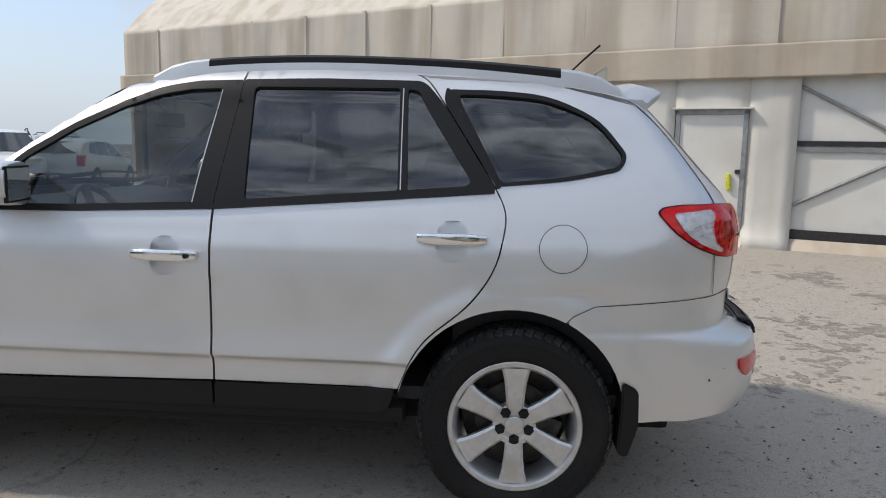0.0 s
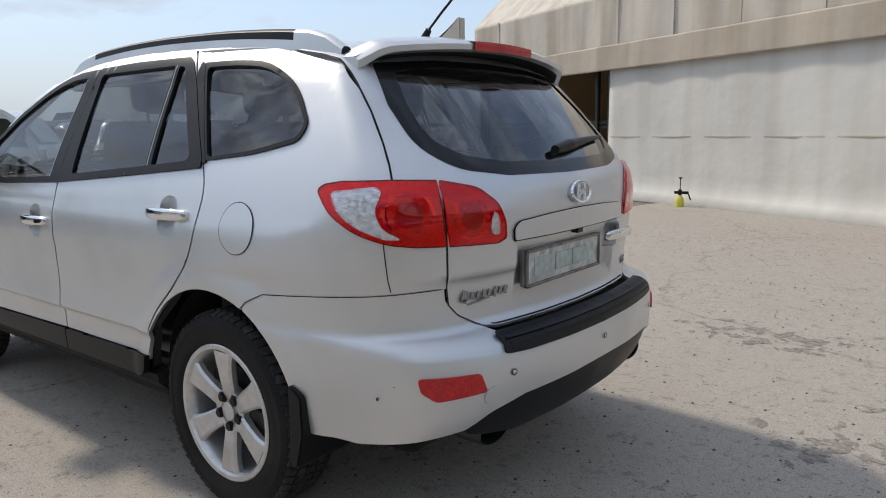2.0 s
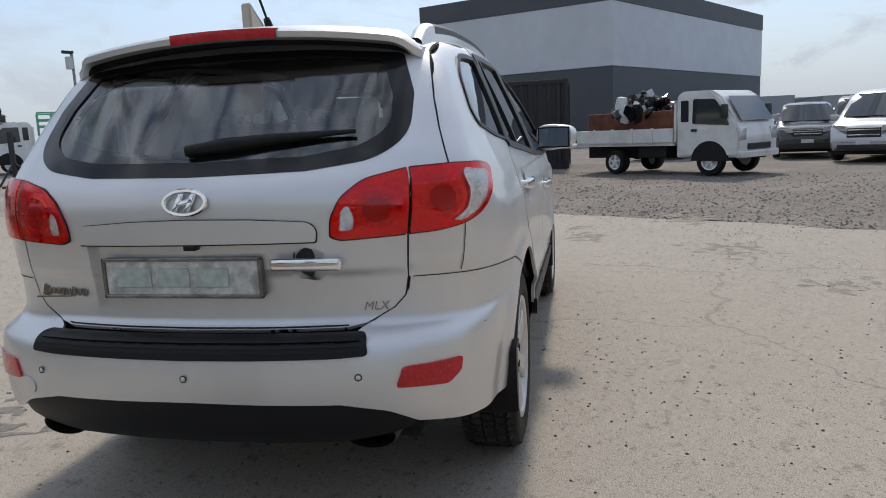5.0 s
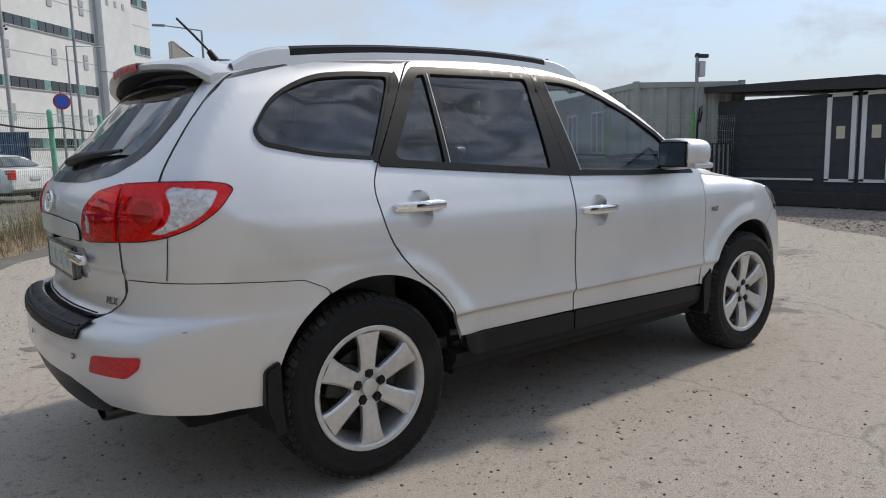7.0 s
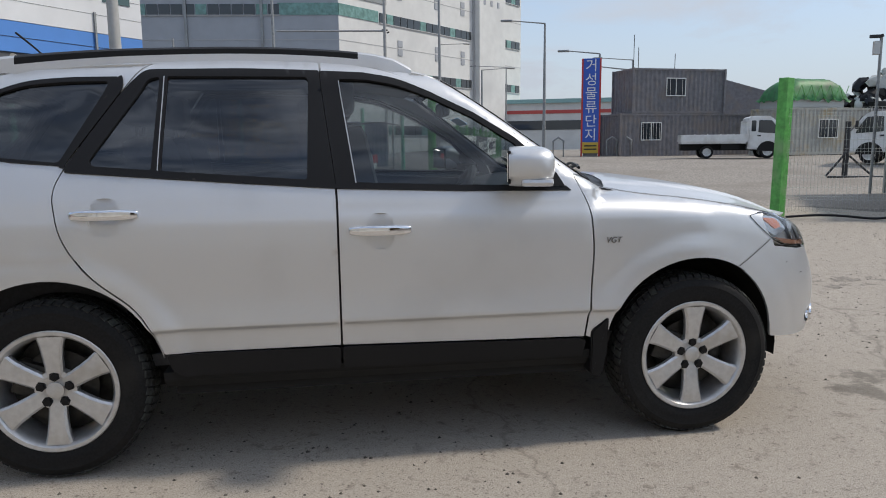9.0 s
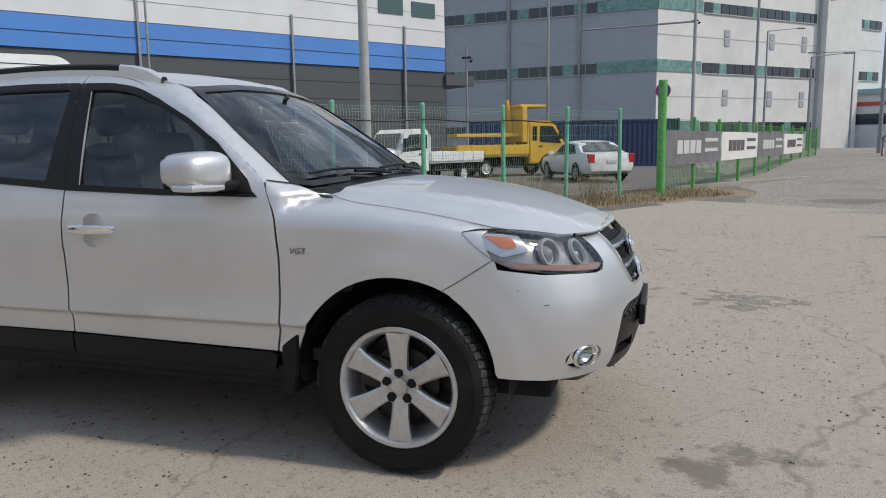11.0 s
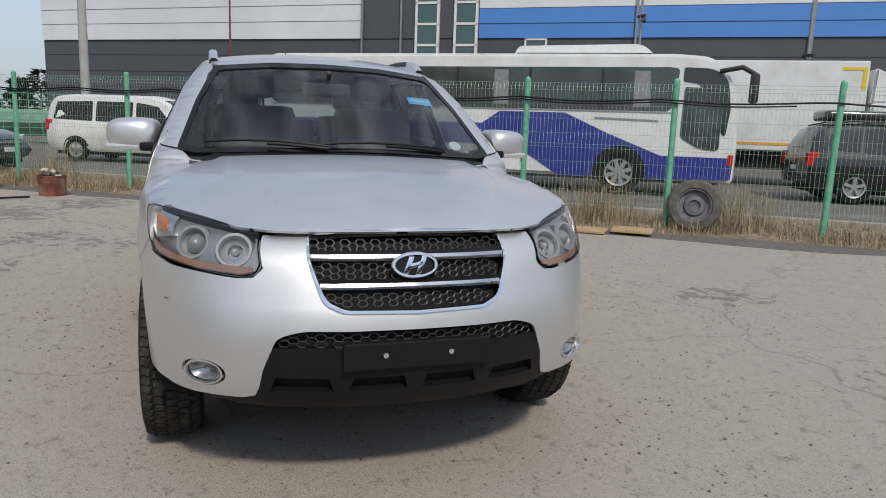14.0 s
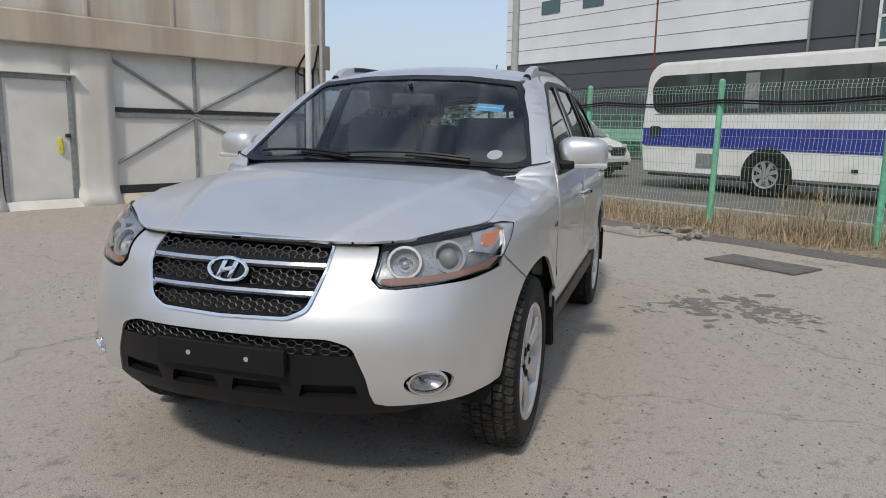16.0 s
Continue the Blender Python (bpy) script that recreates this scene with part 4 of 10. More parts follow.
for s in (1, -1):
    lamp = panel("headlight_housing", shrink(HEAD, 1, 1, s), 'wrap_f', LAMP_INNER, car, "headlight with clear cover and amber reflectors", off=-.05, depth=0, grid=.03)
    panel("headlight_bezel", shrink(HEAD, .997, .99, s), 'wrap_f', BLACK_GLOSS, lamp, off=.001, depth=.012, holes=[shrink(HEAD, .991, .974, s)], grid=.025)
    panel("cover_glass", shrink(HEAD, .985, .96, s), 'wrap_f', GLASS_LAMP, lamp, off=.002, depth=0, grid=.03)
    panel("lamp_cover_panel", shrink(HEAD, .99, .98, s), 'wrap_f', LAMP_DARK, lamp, off=-.032, depth=.02, grid=.02, holes=[[(s * (d + math.degrees(r * math.cos(t) / .85)), z + r * math.sin(t)) for t in np.linspace(0, 6.283, 30, endpoint=False)] for d, z, r in ((38.6, .898, .056), (48.6, .908, .054))])
    panel("amber_reflector", wrap_fillet([(s * a, b) for a, b in ((62.2, .885), (54, .862), (44, .846), (33.4, .838), (32.9, .826), (35, .815), (45, .826), (58, .851))]), 'wrap_f', AMBER_DULL, lamp, "brown amber reflector strip", off=-.004, depth=.012, grid=.012)
    panel("indicator_reflector", wrap_fillet([(s * a, b) for a, b in ((69.6, .985), (65.5, .995), (56.0, .980), (54.5, .915), (61.0, .893), (66.0, .935))]), 'wrap_f', LAMP_INNER, lamp, "clear faceted indicator reflector", off=-.014, depth=.02, grid=.02)
    panel("amber_bulb", wrap_fillet([(s * a, b, .8) for a, b in ((65.0, .978), (58.2, .971), (57.2, .928), (60.5, .921))]), 'wrap_f', AMBER, lamp, "orange indicator reflector", off=-.0105, depth=.004, grid=.012)
    for name, dg, z, rr in (("inner_reflector", 38.6, .898, .055), ("projector_lens", 48.6, .908, .053)):
        p, n = spot('wrap_f', s * dg, z, -.03)
        n2 = (n + Vector((.5, 0, 0))).normalized()
        m = facing(p, n2)
        bm = bmesh.new()
        ellipse_ring(bm, m, rr, rr, .009, .012)
        disc(bm, m @ Matrix.Translation((0, 0, -.004)), rr, rr, -.03)
        o = smooth(part(name, bm, LAMP_RING, lamp, "dull chrome lamp ring"), 60)
        bm = bmesh.new()
        if dg > 45:
            disc(bm, m @ Matrix.Translation((0, 0, -.012)), rr * .66, rr * .66, .026)
        else:
            lathe(bm, [(rr * .62, -.024), (rr * .5, -.012), (rr * .46, -.02)], m, 24)
            disc(bm, m @ Matrix.Translation((0, 0, -.012)), rr * .25, rr * .25, .016)
        smooth(part("lens", bm, LENS_GREY if dg > 45 else CLEAR_LENS, o), 60)
    # fog lamp
    p, n = spot('wrap_f', s * fpt(.685, .483)[0], .483, -.012)
    m = facing(p, (n + Vector((.25, 0, 0))))
    bm = bmesh.new()
    ellipse_ring(bm, m, .067, .041, .006, .010)
    fog = smooth(part("fog_lamp", bm, CHROME, front_bumper, "oval fog lamp with chrome rim"), 60)
    bm = bmesh.new()
    disc(bm, m @ Matrix.Translation((0, 0, -.006)), .063, .037, .012)
    smooth(part("fog_lens", bm, GLASS_LAMP, fog), 60)
    bm = bmesh.new()
    disc(bm, m @ Matrix.Translation((0, 0, -.012)), .063, .037, -.03)
    disc(bm, m @ Matrix.Translation((0, 0, -.030)), .016, .012, .015)
    smooth(part("fog_reflector", bm, LAMP_INNER, fog), 60)
    # front edge of bonnet lamp surround, scratch marks

# tail
TG = [(0, .727), (.47, .729), (.54, .740, .04), (.602, .775, .05)] + [(y - .0025, z) for y, z in GATE_EDGE] + [(.60, 1.608, .02), (.3, 1.614), (0, 1.618)]
TGL = [(0, 1.190), (.36, 1.196), (.56, 1.222, .06), (.648, 1.290, .07), (.640, 1.42), (.585, 1.555, .02), (.3, 1.578), (0, 1.584)]
TGI = [(0, 1.232), (.34, 1.238), (.51, 1.262, .06), (.588, 1.318, .06), (.575, 1.42), (.525, 1.535, .02), (.3, 1.556), (0, 1.560)]


def tail_shape(P, N):
    """A shallow recess for the plate, and the ledge above it."""
    y, z = P[:, 1], P[:, 2]
    w = step(.375, .345, np.abs(y)) * step(.770, .794, z) * step(1.03, 1.0, z)
    P = P.copy()
    P[:, 0] += .030 * w
    return P


TG_CUP = fillet([(-.36 + a, .922 + b) for a, b in ((-.062, -.022), (-.048, -.05), (.048, -.05), (.062, -.022), (.05, .048), (-.05, .048))], .02)
tailgate = panel("tailgate", fillet(both(TG), .004), 'rear', SILVER, car, "silver tailgate", holes=[fillet(both(TGL), .01), TG_CUP], shape=tail_shape, grid=.022)
panel("rear_window_surround", fillet(both(TGL), .01), 'rear', BLACK_GLOSS, tailgate, off=.0015, holes=[fillet(both(TGI), .01)])
panel("rear_window", fillet(both(TGI), .01), 'rear', GLASS_REAR, tailgate, off=-.003, depth=0, grid=.08)
panel("tailgate_lining", fillet(both([(0, .80), (.5, .82), (.6, 1.0), (.6, 1.19), (0, 1.19)]), .03), 'rear', CABIN, tailgate, off=-.05, depth=0, grid=.1)
for s in (1, -1):
    panel("tailgate_gap", [(s * (y - .03), z) for y, z in GATE_EDGE] + [(s * (y + .012), z) for y, z in GATE_EDGE[::-1]], 'rear', DARK_GAP_SHADE, car, off=-.012, depth=0)
# chrome-edged strip above the plate, emblem, handle, plate
STRIP = [(-.392, .992, .006), (.392, .992, .006), (.398, 1.03, .03), (.372, 1.051, .02), (.2, 1.062), (0, 1.066), (-.2, 1.062), (-.372, 1.051, .02), (-.398, 1.03, .03)]
# dark sheet paints the shadow line that the proud strip throws below it
panel("strip_gap", fillet([(a[0] * 1.005, 1.029 + (a[1] - 1.029) * (1.14 if a[1] < 1.0 else 1.05), *a[2:]) for a in STRIP], .01), 'rear', DARK_GAP_SHADE, tailgate, off=.003, depth=0, grid=.02)
panel("plate_light_strip", fillet(STRIP, .01), 'rear', SILVER, tailgate, off=.010, depth=.003, grid=.016)
p, n = spot('rear', 0, 1.117, .002)
emblem(tailgate, p, n, .068, .036)
bm = bmesh.new()
x0 = -2.230
box(bm, x0 - .006, x0 + .02, .055 - .270, .055 + .270, .820, .948, .012)
for y0, y1, z0, z1 in ((-.270, .270, .820, .832), (-.270, .270, .936, .948), (-.270, -.258, .82, .948), (.258, .270, .82, .948)):
    box(bm, x0 - .013, x0, .055 + y0, .055 + y1, z0, z1, .004)
plate = part("plate_frame", bm, material("dull_chrome_frame", (.20, .20, .20), .25, .8, noise_scale=20, amount=.4), tailgate, "clear plastic number plate frame without a readable number")
bm = bmesh.new()
box(bm, x0 - .008, x0, .055 - .258, .055 + .258, .830, .938, .004)
part("plate", bm, material("plate_face", (.52, .53, .50), .35, 0, 0, noise_scale=30, amount=.35, stain=(.25, .25, .23), stain_scale=14), plate)
PLATE_BAR = material("plate_bar_face", (.42, .48, .44), .4, 0, 0, noise_scale=40, amount=.2)
for y0, y1 in ((-.16, -.05), (-.03, .075), (.10, .22)):
    bm = bmesh.new()
    box(bm, x0 - .012, x0 - .007, .055 + y0, .055 + y1, .855, .915, .003)
    part("plate_bar", bm, PLATE_BAR, plate)
bm = bmesh.new()
box(bm, -2.268, -2.238, -.02, .02, .972, .990, .004)
part("rear_camera", bm, BLACK_GLOSS, tailgate)
bm = bmesh.new()
vs = box(bm, -.013, .013, -.112, .112, -.019, .019, .012, seg=3)
for v in bm.verts:
    v.co.x += .02 * (v.co.y / .105) ** 2
bmesh.ops.transform(bm, matrix=Matrix.Translation((-2.268, -.36, .925)), verts=bm.verts)
smooth(part("tailgate_handle", bm, CHROME, tailgate, "chrome tailgate handle"), 50)

panel("handle_cup", TG_CUP, 'rear', SILVER, tailgate, off=0, depth=0, grid=.012, shape=lambda P, N: tail_shape(P, N) + np.array((1., 0, 0)) * (.045 * np.clip(1 - ((P[:, 1] + .36) / .066) ** 2 - ((P[:, 2] - .922) / .056) ** 2, 0, 1) ** .5)[:, None])
writing(tailgate, "MLX", 'rear', -.548, .785, .038, BADGE)
# script badge as plain chrome strokes
bm = bmesh.new()
for i, (dy, w, h) in enumerate(((.085, .03, .040), (.055, .018, .022), (.032, .018, .022), (.010, .014, .026), (-.014, .018, .022), (-.038, .016, .034), (-.062, .016, .024), (-.085, .022, .026))):
    c, _n = spot('rear', .50 + dy, .835, .004)
    box(bm, -.003, .003, -w * .42, w * .42, -h / 2, h / 2, .002, Matrix.Translation(c) @ pose(0, 0, 0, 18, 0, 0))
c, _n = spot('rear', .505, .818, .004)
box(bm, -.003, .003, -.10, .10, -.003, .003, .001, Matrix.Translation(c) @ pose(0, 0, 0, 0, 0, 3))
part("script_badge", bm, BADGE, tailgate, "chrome badge in plain strokes")
# wiper
bm = bmesh.new()
c0, _n = spot('rear', -.02, 1.232, .03)
pts = [spot('rear', y, z, .014)[0] for y, z in ((.03, 1.258), (-.10, 1.272), (-.26, 1.286), (-.49, 1.298))]
for a, b, r0, r1 in ((pts[0], pts[1], .017, .023), (pts[1], pts[2], .023, .015), (pts[2], pts[3], .015, .006)):
    cyl(bm, a, b, r0, r1, 10)
smooth(part("rear_wiper", bm, BLACK_TRIM, tailgate), 60)
# spoiler with the high brake lamp
bm = bmesh.new()
ys = np.linspace(-.645, .645, 51)
rings = []
for y in ys:
    turn = step(.545, .645, abs(y))
    xr = -1.945 + .075 * (min(abs(y), .6) / .6) ** 2 + .055 * turn ** 2
    zt = 1.652 - .045 * (y / .6) ** 2 - .030 * turn ** 2
    x0s = -1.70
    top0 = float(ROOF(x0s)) - .045 * (y / .6) ** 2 + .002 - .012 * turn
    thin = 1 + .25 * turn
    rings.append([bm.verts.new(v) for v in ((x0s, y, top0), (-1.80, y, zt + .008 * (1 - turn)), (xr + .02, y, zt), (xr, y, zt - .010), (xr + .004, y, zt - .028 * thin), (xr + .03, y, zt - .036 * thin), (-1.80, y, zt - .050 * thin), (-1.74, y, zt - .05))])
for i, (a, b) in enumerate(zip(rings, rings[1:])):
    for j in range(7):
        f = bm.faces.new((a[j], b[j], b[j + 1], a[j + 1]))
        f.material_index = 1 if j >= 5 else 0
bm.faces.new(rings[0])
bm.faces.new(rings[-1])
bmesh.ops.recalc_face_normals(bm, faces=bm.faces)
spoiler = smooth(part("spoiler", bm, [SILVER, BLACK_TRIM], tailgate), 40)
bm = bmesh.new()
for y0, y1 in zip(np.linspace(-.19, .19, 13), np.linspace(-.19, .19, 13)[1:]):
    pa = [(-1.945 + .075 * (abs(y) / .6) ** 2, y, 1.652 - .045 * (y / .6) ** 2) for y in (y0, y1)]
    q = [[bm.verts.new((p[0] + dx, p[1], p[2] + dz)) for dx, dz in ((.03, .002), (-.004, .0), (-.007, -.014), (-.002, -.032))] for p in pa]
    for j in range(3):
        bm.faces.new((q[0][j], q[1][j], q[1][j + 1], q[0][j + 1]))
bmesh.ops.remove_doubles(bm, verts=bm.verts, dist=1e-5)
bmesh.ops.recalc_face_normals(bm, faces=bm.faces)
smooth(part("high_brake_lamp", bm, RED_LENS, spoiler, "red high brake lamp"), 60)

# tail lamps: a faceted reflector, bowls and a clear strip under a red cover
FACET = material("faceted_reflector", (.80, .80, .82), .22, .9, 0, noise_scale=90, amount=.16, bump=.45, bump_scale=60)
RIBBED = material("ribbed_reflector", (.72, .72, .74), .20, .75, 0, noise_scale=60, amount=.25, bump=.6, bump_scale=90)
GLASS_RED = glass_material("red_cover_lens", (.90, .006, .014), 1.0, .045)
LAMP_O = [(57.8, 1.166, 1.2), (56.6, 1.184, 1.0), (53, 1.194), (46, 1.1965), (38.5, 1.191), (37.3, 1.003), (42, 1.006), (46.5, 1.016, 2.0), (51.5, 1.048, 2.0), (55.5, 1.100, 2.0)]
LAMP_I = [(38.0, 1.190), (36.8, 1.002), (27, .994, .8), (25.2, 1.005, .6), (25.4, 1.060, 1.5), (27.2, 1.118, 1.5), (31, 1.165, 1.5)]


def lamp_circle(dg, z, r):
    return [(dg + math.degrees(r * math.cos(t) / .98), z + r * math.sin(t)) for t in np.linspace(0, 2 * math.pi, 36, endpoint=False)]


for s in (1, -1):
    for outl, nm, own in ((LAMP_O, "tail_lamp_outer", car), (LAMP_I, "tail_lamp_inner", tailgate)):
        outer = nm.endswith("outer")
        shape_o = wrap_fillet([(s * a[0], *a[1:]) for a in outl])
        dg, z, rr = (43.0, 1.100, .066) if outer else (32.4, 1.078, .064)
        if outer:
            clear = [(55.4, 1.164, 1.0), (48.0, 1.180, 1.5), (47.0, 1.165, 1.5), (48.3, 1.11, 2.0), (47.0, 1.058, 1.0), (44.2, 1.030, .8), (46.5, 1.028, .8), (51.0, 1.060, 2.0), (54.2, 1.105, 2.0)]
        else:
            clear = [(28.2, 1.096, .6), (27.0, 1.080, .8), (26.6, 1.020, .6), (28.8, 1.024, .8), (29.0, 1.06, .6)]
        clear = wrap_fillet([(s * a[0], *a[1:]) for a in clear])
        lamp = panel(nm, shape_o, 'wrap_r', FACET, own, "red tail lamp with round bowls under a glossy lens", off=.003, depth=.010, grid=.02)
        panel("lamp_seal", wrap_fillet([(s * (a[0] + (a[0] - 42) * .02), a[1] + (a[1] - 1.1) * .045, *a[2:]) for a in outl]), 'wrap_r', BLACK_TRIM, lamp, off=.0015, depth=.004)
        panel("lamp_ring", lamp_circle(s * dg, z, rr), 'wrap_r', CHROME, lamp, off=.0075, depth=.004, holes=[lamp_circle(s * dg, z, rr * .90)], grid=.02)
        panel("lamp_bowl", lamp_circle(s * dg, z, rr * .90), 'wrap_r', RIBBED, lamp, off=.004, depth=0, holes=[lamp_circle(s * dg, z, rr * .58)], grid=.02, shape=lambda P, N: P + N * .002)
        panel("lamp_core", lamp_circle(s * dg, z, rr * .58), 'wrap_r', RED_DEEP, lamp, off=.0065, depth=.003, grid=.015)
        panel("red_cover", shape_o, 'wrap_r', GLASS_RED, lamp, "glossy red cover lens", off=.012, depth=.009, holes=[clear], grid=.02)
        panel("clear_lens", clear, 'wrap_r', RIBBED, lamp, "clear ribbed lens", off=.0085, depth=.004, grid=.02)
        panel("clear_cover", clear, 'wrap_r', GLASS_LAMP, lamp, off=.0122, depth=0, grid=.03)

# rear bumper
arch_r = [(deg_r(x, .935), z) for x, z in ARCH_R if x < -1.56 and z > .42]
seam_r = []
for x in (-2.13, -2.0, -1.85, -1.7, -1.62):
    z = .832 + .037 * (-1.62 - x) / .545
    q, _n = spot('l', x, z)
    seam_r.append((deg_r(q.x, q.y), z + .010))
for x, z in ((-1.535, .805), (-1.53, .768)):
    q, _n = spot('l', x, z)
    seam_r.append((deg_r(q.x, q.y), z))
rb_half = [rpt(0, .720), rpt(.50, .720), rpt(.555, .748) + (1.0,), rpt(.611, .780) + (2,), rpt(.647, .83), rpt(.655, .876)] + seam_r + sorted(arch_r, key=lambda q: -q[1]) + [(62, .40), (52, .40), rpt(.68, .452), rpt(.605, .497) + (1.5,), rpt(.47, .524), rpt(0, .532)]
bm = bmesh.new()
box(bm, -2.18, -2.10, -.55, .55, .690, .730)
part("tailgate_foot_gap", bm, DARK_GAP_SHADE, car)
rear_bumper = panel("rear_bumper", wrap_fillet(both(rb_half)), 'wrap_r', SILVER, car, "silver rear bumper with small scratches", off=-.0025, grid=.026)
pad = panel("bumper_step_pad", wrap_fillet(both([rpt(0, .719), rpt(.46, .719), rpt(.53, .719) + (.6,), rpt(.545, .70), rpt(.552, .668) + (.8,), rpt(.45, .664), rpt(0, .662)])), 'wrap_r', BLACK_TRIM, rear_bumper, "ribbed dark plastic step pad", off=.007, depth=.008, grid=.02)
for z in (.682, .694, .706):
    panel("rib", wrap_fillet(both([rpt(0, z + .003), rpt(.525, z + .003), rpt(.528, z - .002), rpt(0, z - .002)])), 'wrap_r', BLACK_TRIM, pad, off=.010, depth=.004, grid=.03)
panel("rear_valance", wrap_fillet(both([rpt(0, .545), rpt(.45, .537), rpt(.605, .508), rpt(.69, .462), rpt(.66, .425), rpt(.60, .405), rpt(.45, .375), rpt(0, .372)])), 'wrap_r', BLACK_TRIM, rear_bumper, "black lower bumper valance", off=-.014, depth=.02)
for s in (1, -1):
    ro = [(s * a, b, .7) for a, b in ((33.4, .629), (42.8, .631), (42.4, .590), (40.2, .558), (32.3, .569))]
    panel("rear_reflector", wrap_fillet(ro), 'wrap_r', RED_LENS, rear_bumper, "red bumper reflector", off=.004, depth=.008, grid=.02)
    bm = bmesh.new()
    c = Vector((-2.245, s * .525, .400))
    for rr, ln in ((1, 0),):
        m = Matrix.Translation(c) @ pose(0, 0, 0, 0, -90, 0)
        prof = [(1.0, -.12), (1.0, .0), (.94, .004), (.90, 0), (.88, -.10)]
        rings = [[bm.verts.new(m @ Vector((.042 * r * math.cos(t), .085 * r * math.sin(t), h))) for t in (2 * math.pi * i / 28 for i in range(28))] for r, h in prof]
        for a, b in zip(rings, rings[1:]):
            for i in range(28):
                bm.faces.new((a[i], a[(i + 1) % 28], b[(i + 1) % 28], b[i]))
        bm.faces.new(rings[-1])
    smooth(part("exhaust_tip", bm, material("exhaust_steel", (.05, .05, .05), .3, .8), car, "dark oval exhaust tip"), 50)
    ysens = (s * .524,) if s < 0 else (s * .524, 0.0)
    for y in ysens:
        p, n = spot('rear', y, .607, .001)
        bm = bmesh.new()
        disc(bm, facing(p, n), .0085, .0085, .003, 18)
        sn = smooth(part("parking_sensor", bm, SILVER, rear_bumper), 60)
        bm = bmesh.new()
        ellipse_ring(bm, facing(p, n), .0092, .0092, .0018, .001, 18)
        part("sensor_ring", bm, DARK_GAP_SHADE, sn)
p, n = spot('rear', .60, .545, .001)
tow = [(deg_r(p.x, .60) + math.degrees(.03 * math.cos(t)), .548 + .03 * math.sin(t)) for t in np.linspace(0, 6.283, 30, endpoint=False)]
panel("tow_cover", tow, 'wrap_r', SILVER, rear_bumper, off=.002, depth=.004, grid=.02)

# underbody
bm = bmesh.new()
box(bm, -1.98, 1.92, -.62, .62, .27, .46, .03)
box(bm, -.9, .9, -.84, .84, .30, .44, .02)
part("underbody", bm, DARK_GAP_SHADE, car)


# wheels
def wheel(name, x, s):
    w = tagged(new(name))
    w.parent = car
    m = pose(0, 0, 0, -90 * s, 0, 0)
    bm = bmesh.new()
    prof = [(.232, -.10), (.27, -.112), (.32, -.112), (.345, -.103), (.357, -.088), (.3605, -.06), (.3615, 0), (.3605, .06), (.357, .088), (.345, .103), (.335, .108), (.32, .1125), (.315, .1105), (.29, .1130), (.268, .110), (.256, .104), (.247, .100), (.236, .098)]
    lathe(bm, prof, m, 72)
    tyre = smooth(part("tyre", bm, RUBBER, w, "worn black road tyre"), 30)
    bm = bmesh.new()
    n = 62
    for i in range(n):
        for j, (y, wd, skew) in enumerate(((-.084, .032, .25), (-.044, .034, .12), (0, .036, 0), (.044, .034, -.12), (.084, .032, -.25))):
            a = 2 * math.pi * (i + .33 * j) / n
            r0 = .358 if abs(y) < .06 else .352
            tilt = 0 if abs(y) < .06 else (24 if y > 0 else -24)
            mm = m @ pose(0, 0, 0, 0, 0, math.degrees(a)) @ Matrix.Translation((r0, 0, y)) @ pose(0, 0, 0, skew * 60, -tilt, 0)
            box(bm, -.004, .0085, -.0140, .0140, -wd / 2, wd / 2, 0, mm)
    part("tread", bm, TREAD, tyre, "worn tread blocks with dusty edges")
    bm = bmesh.new()
    lathe(bm, [(.246, .098), (.250, .104), (.246, .108), (.232, .106), (.222, .094), (.214, .06), (.210, -.09), (.232, -.1)], m, 60)
    n = 6
    for i in range(n):
        mm = m @ pose(0, 0, 0, 0, 0, 60 * i + 30)
        sec = []
        for r, hw, zt, th in ((.045, .034, .080, .03), (.08, .0335, .086, .03), (.13, .0365, .093, .028), (.18, .043, .098, .026), (.222, .054, .098, .03)):
            sec.append([bm.verts.new(mm @ Vector((r, y, z))) for y, z in ((-hw, zt - th), (-hw, zt - .008), (-hw + .009, zt), (hw - .009, zt), (hw, zt - .008), (hw, zt - th))])
        for a, b in zip(sec, sec[1:]):
            for j in range(5):
                bm.faces.new((a[j], a[j + 1], b[j + 1], b[j]))
    lathe(bm, [(.082, .04), (.080, .078), (.060, .083), (.050, .076), (.033, .076)], m, 40)
    bmesh.ops.recalc_face_normals(bm, faces=bm.faces)
    rim = smooth(part("rim", bm, ALLOY, w, "silver six-spoke alloy rim"), 40)
    bm = bmesh.new()
    lathe(bm, [(.033, .070), (.034, .086), (.030, .0885), (.0005, .089)], m, 28)
    smooth(part("centre_cap", bm, ALLOY, rim), 40)
    for i in range(5):
        bm = bmesh.new()
        mm = m @ pose(0, 0, 0, 0, 0, 72 * i + 18)
        lathe(bm, [(.021, .07), (.021, .0845), (.016, .085), (.015, .091), (.0, .091)], mm @ Matrix.Translation((.057, 0, 0)), 6)
        part("wheel_nut", bm, BLACK_TRIM, rim)
    bm = bmesh.new()
    lathe(bm, [(.06, .03), (.15, .03), (.15, .01), (.06, .01)], m, 36)
    lathe(bm, [(.20, -.02), (.0, -.02)], m, 24)
    box(bm, .06, .17, -.07, .07, 0, .055, .01, m @ pose(0, 0, 0, 0, 0, 160))
    part("brake_disc", bm, BRAKE, w)
    w.location = (x, s * .8, .3655)
    return w


wheel("rear_wheel", -1.35, 1)
wheel("rear_wheel", -1.35, -1)
wheel("front_wheel", 1.35, 1)
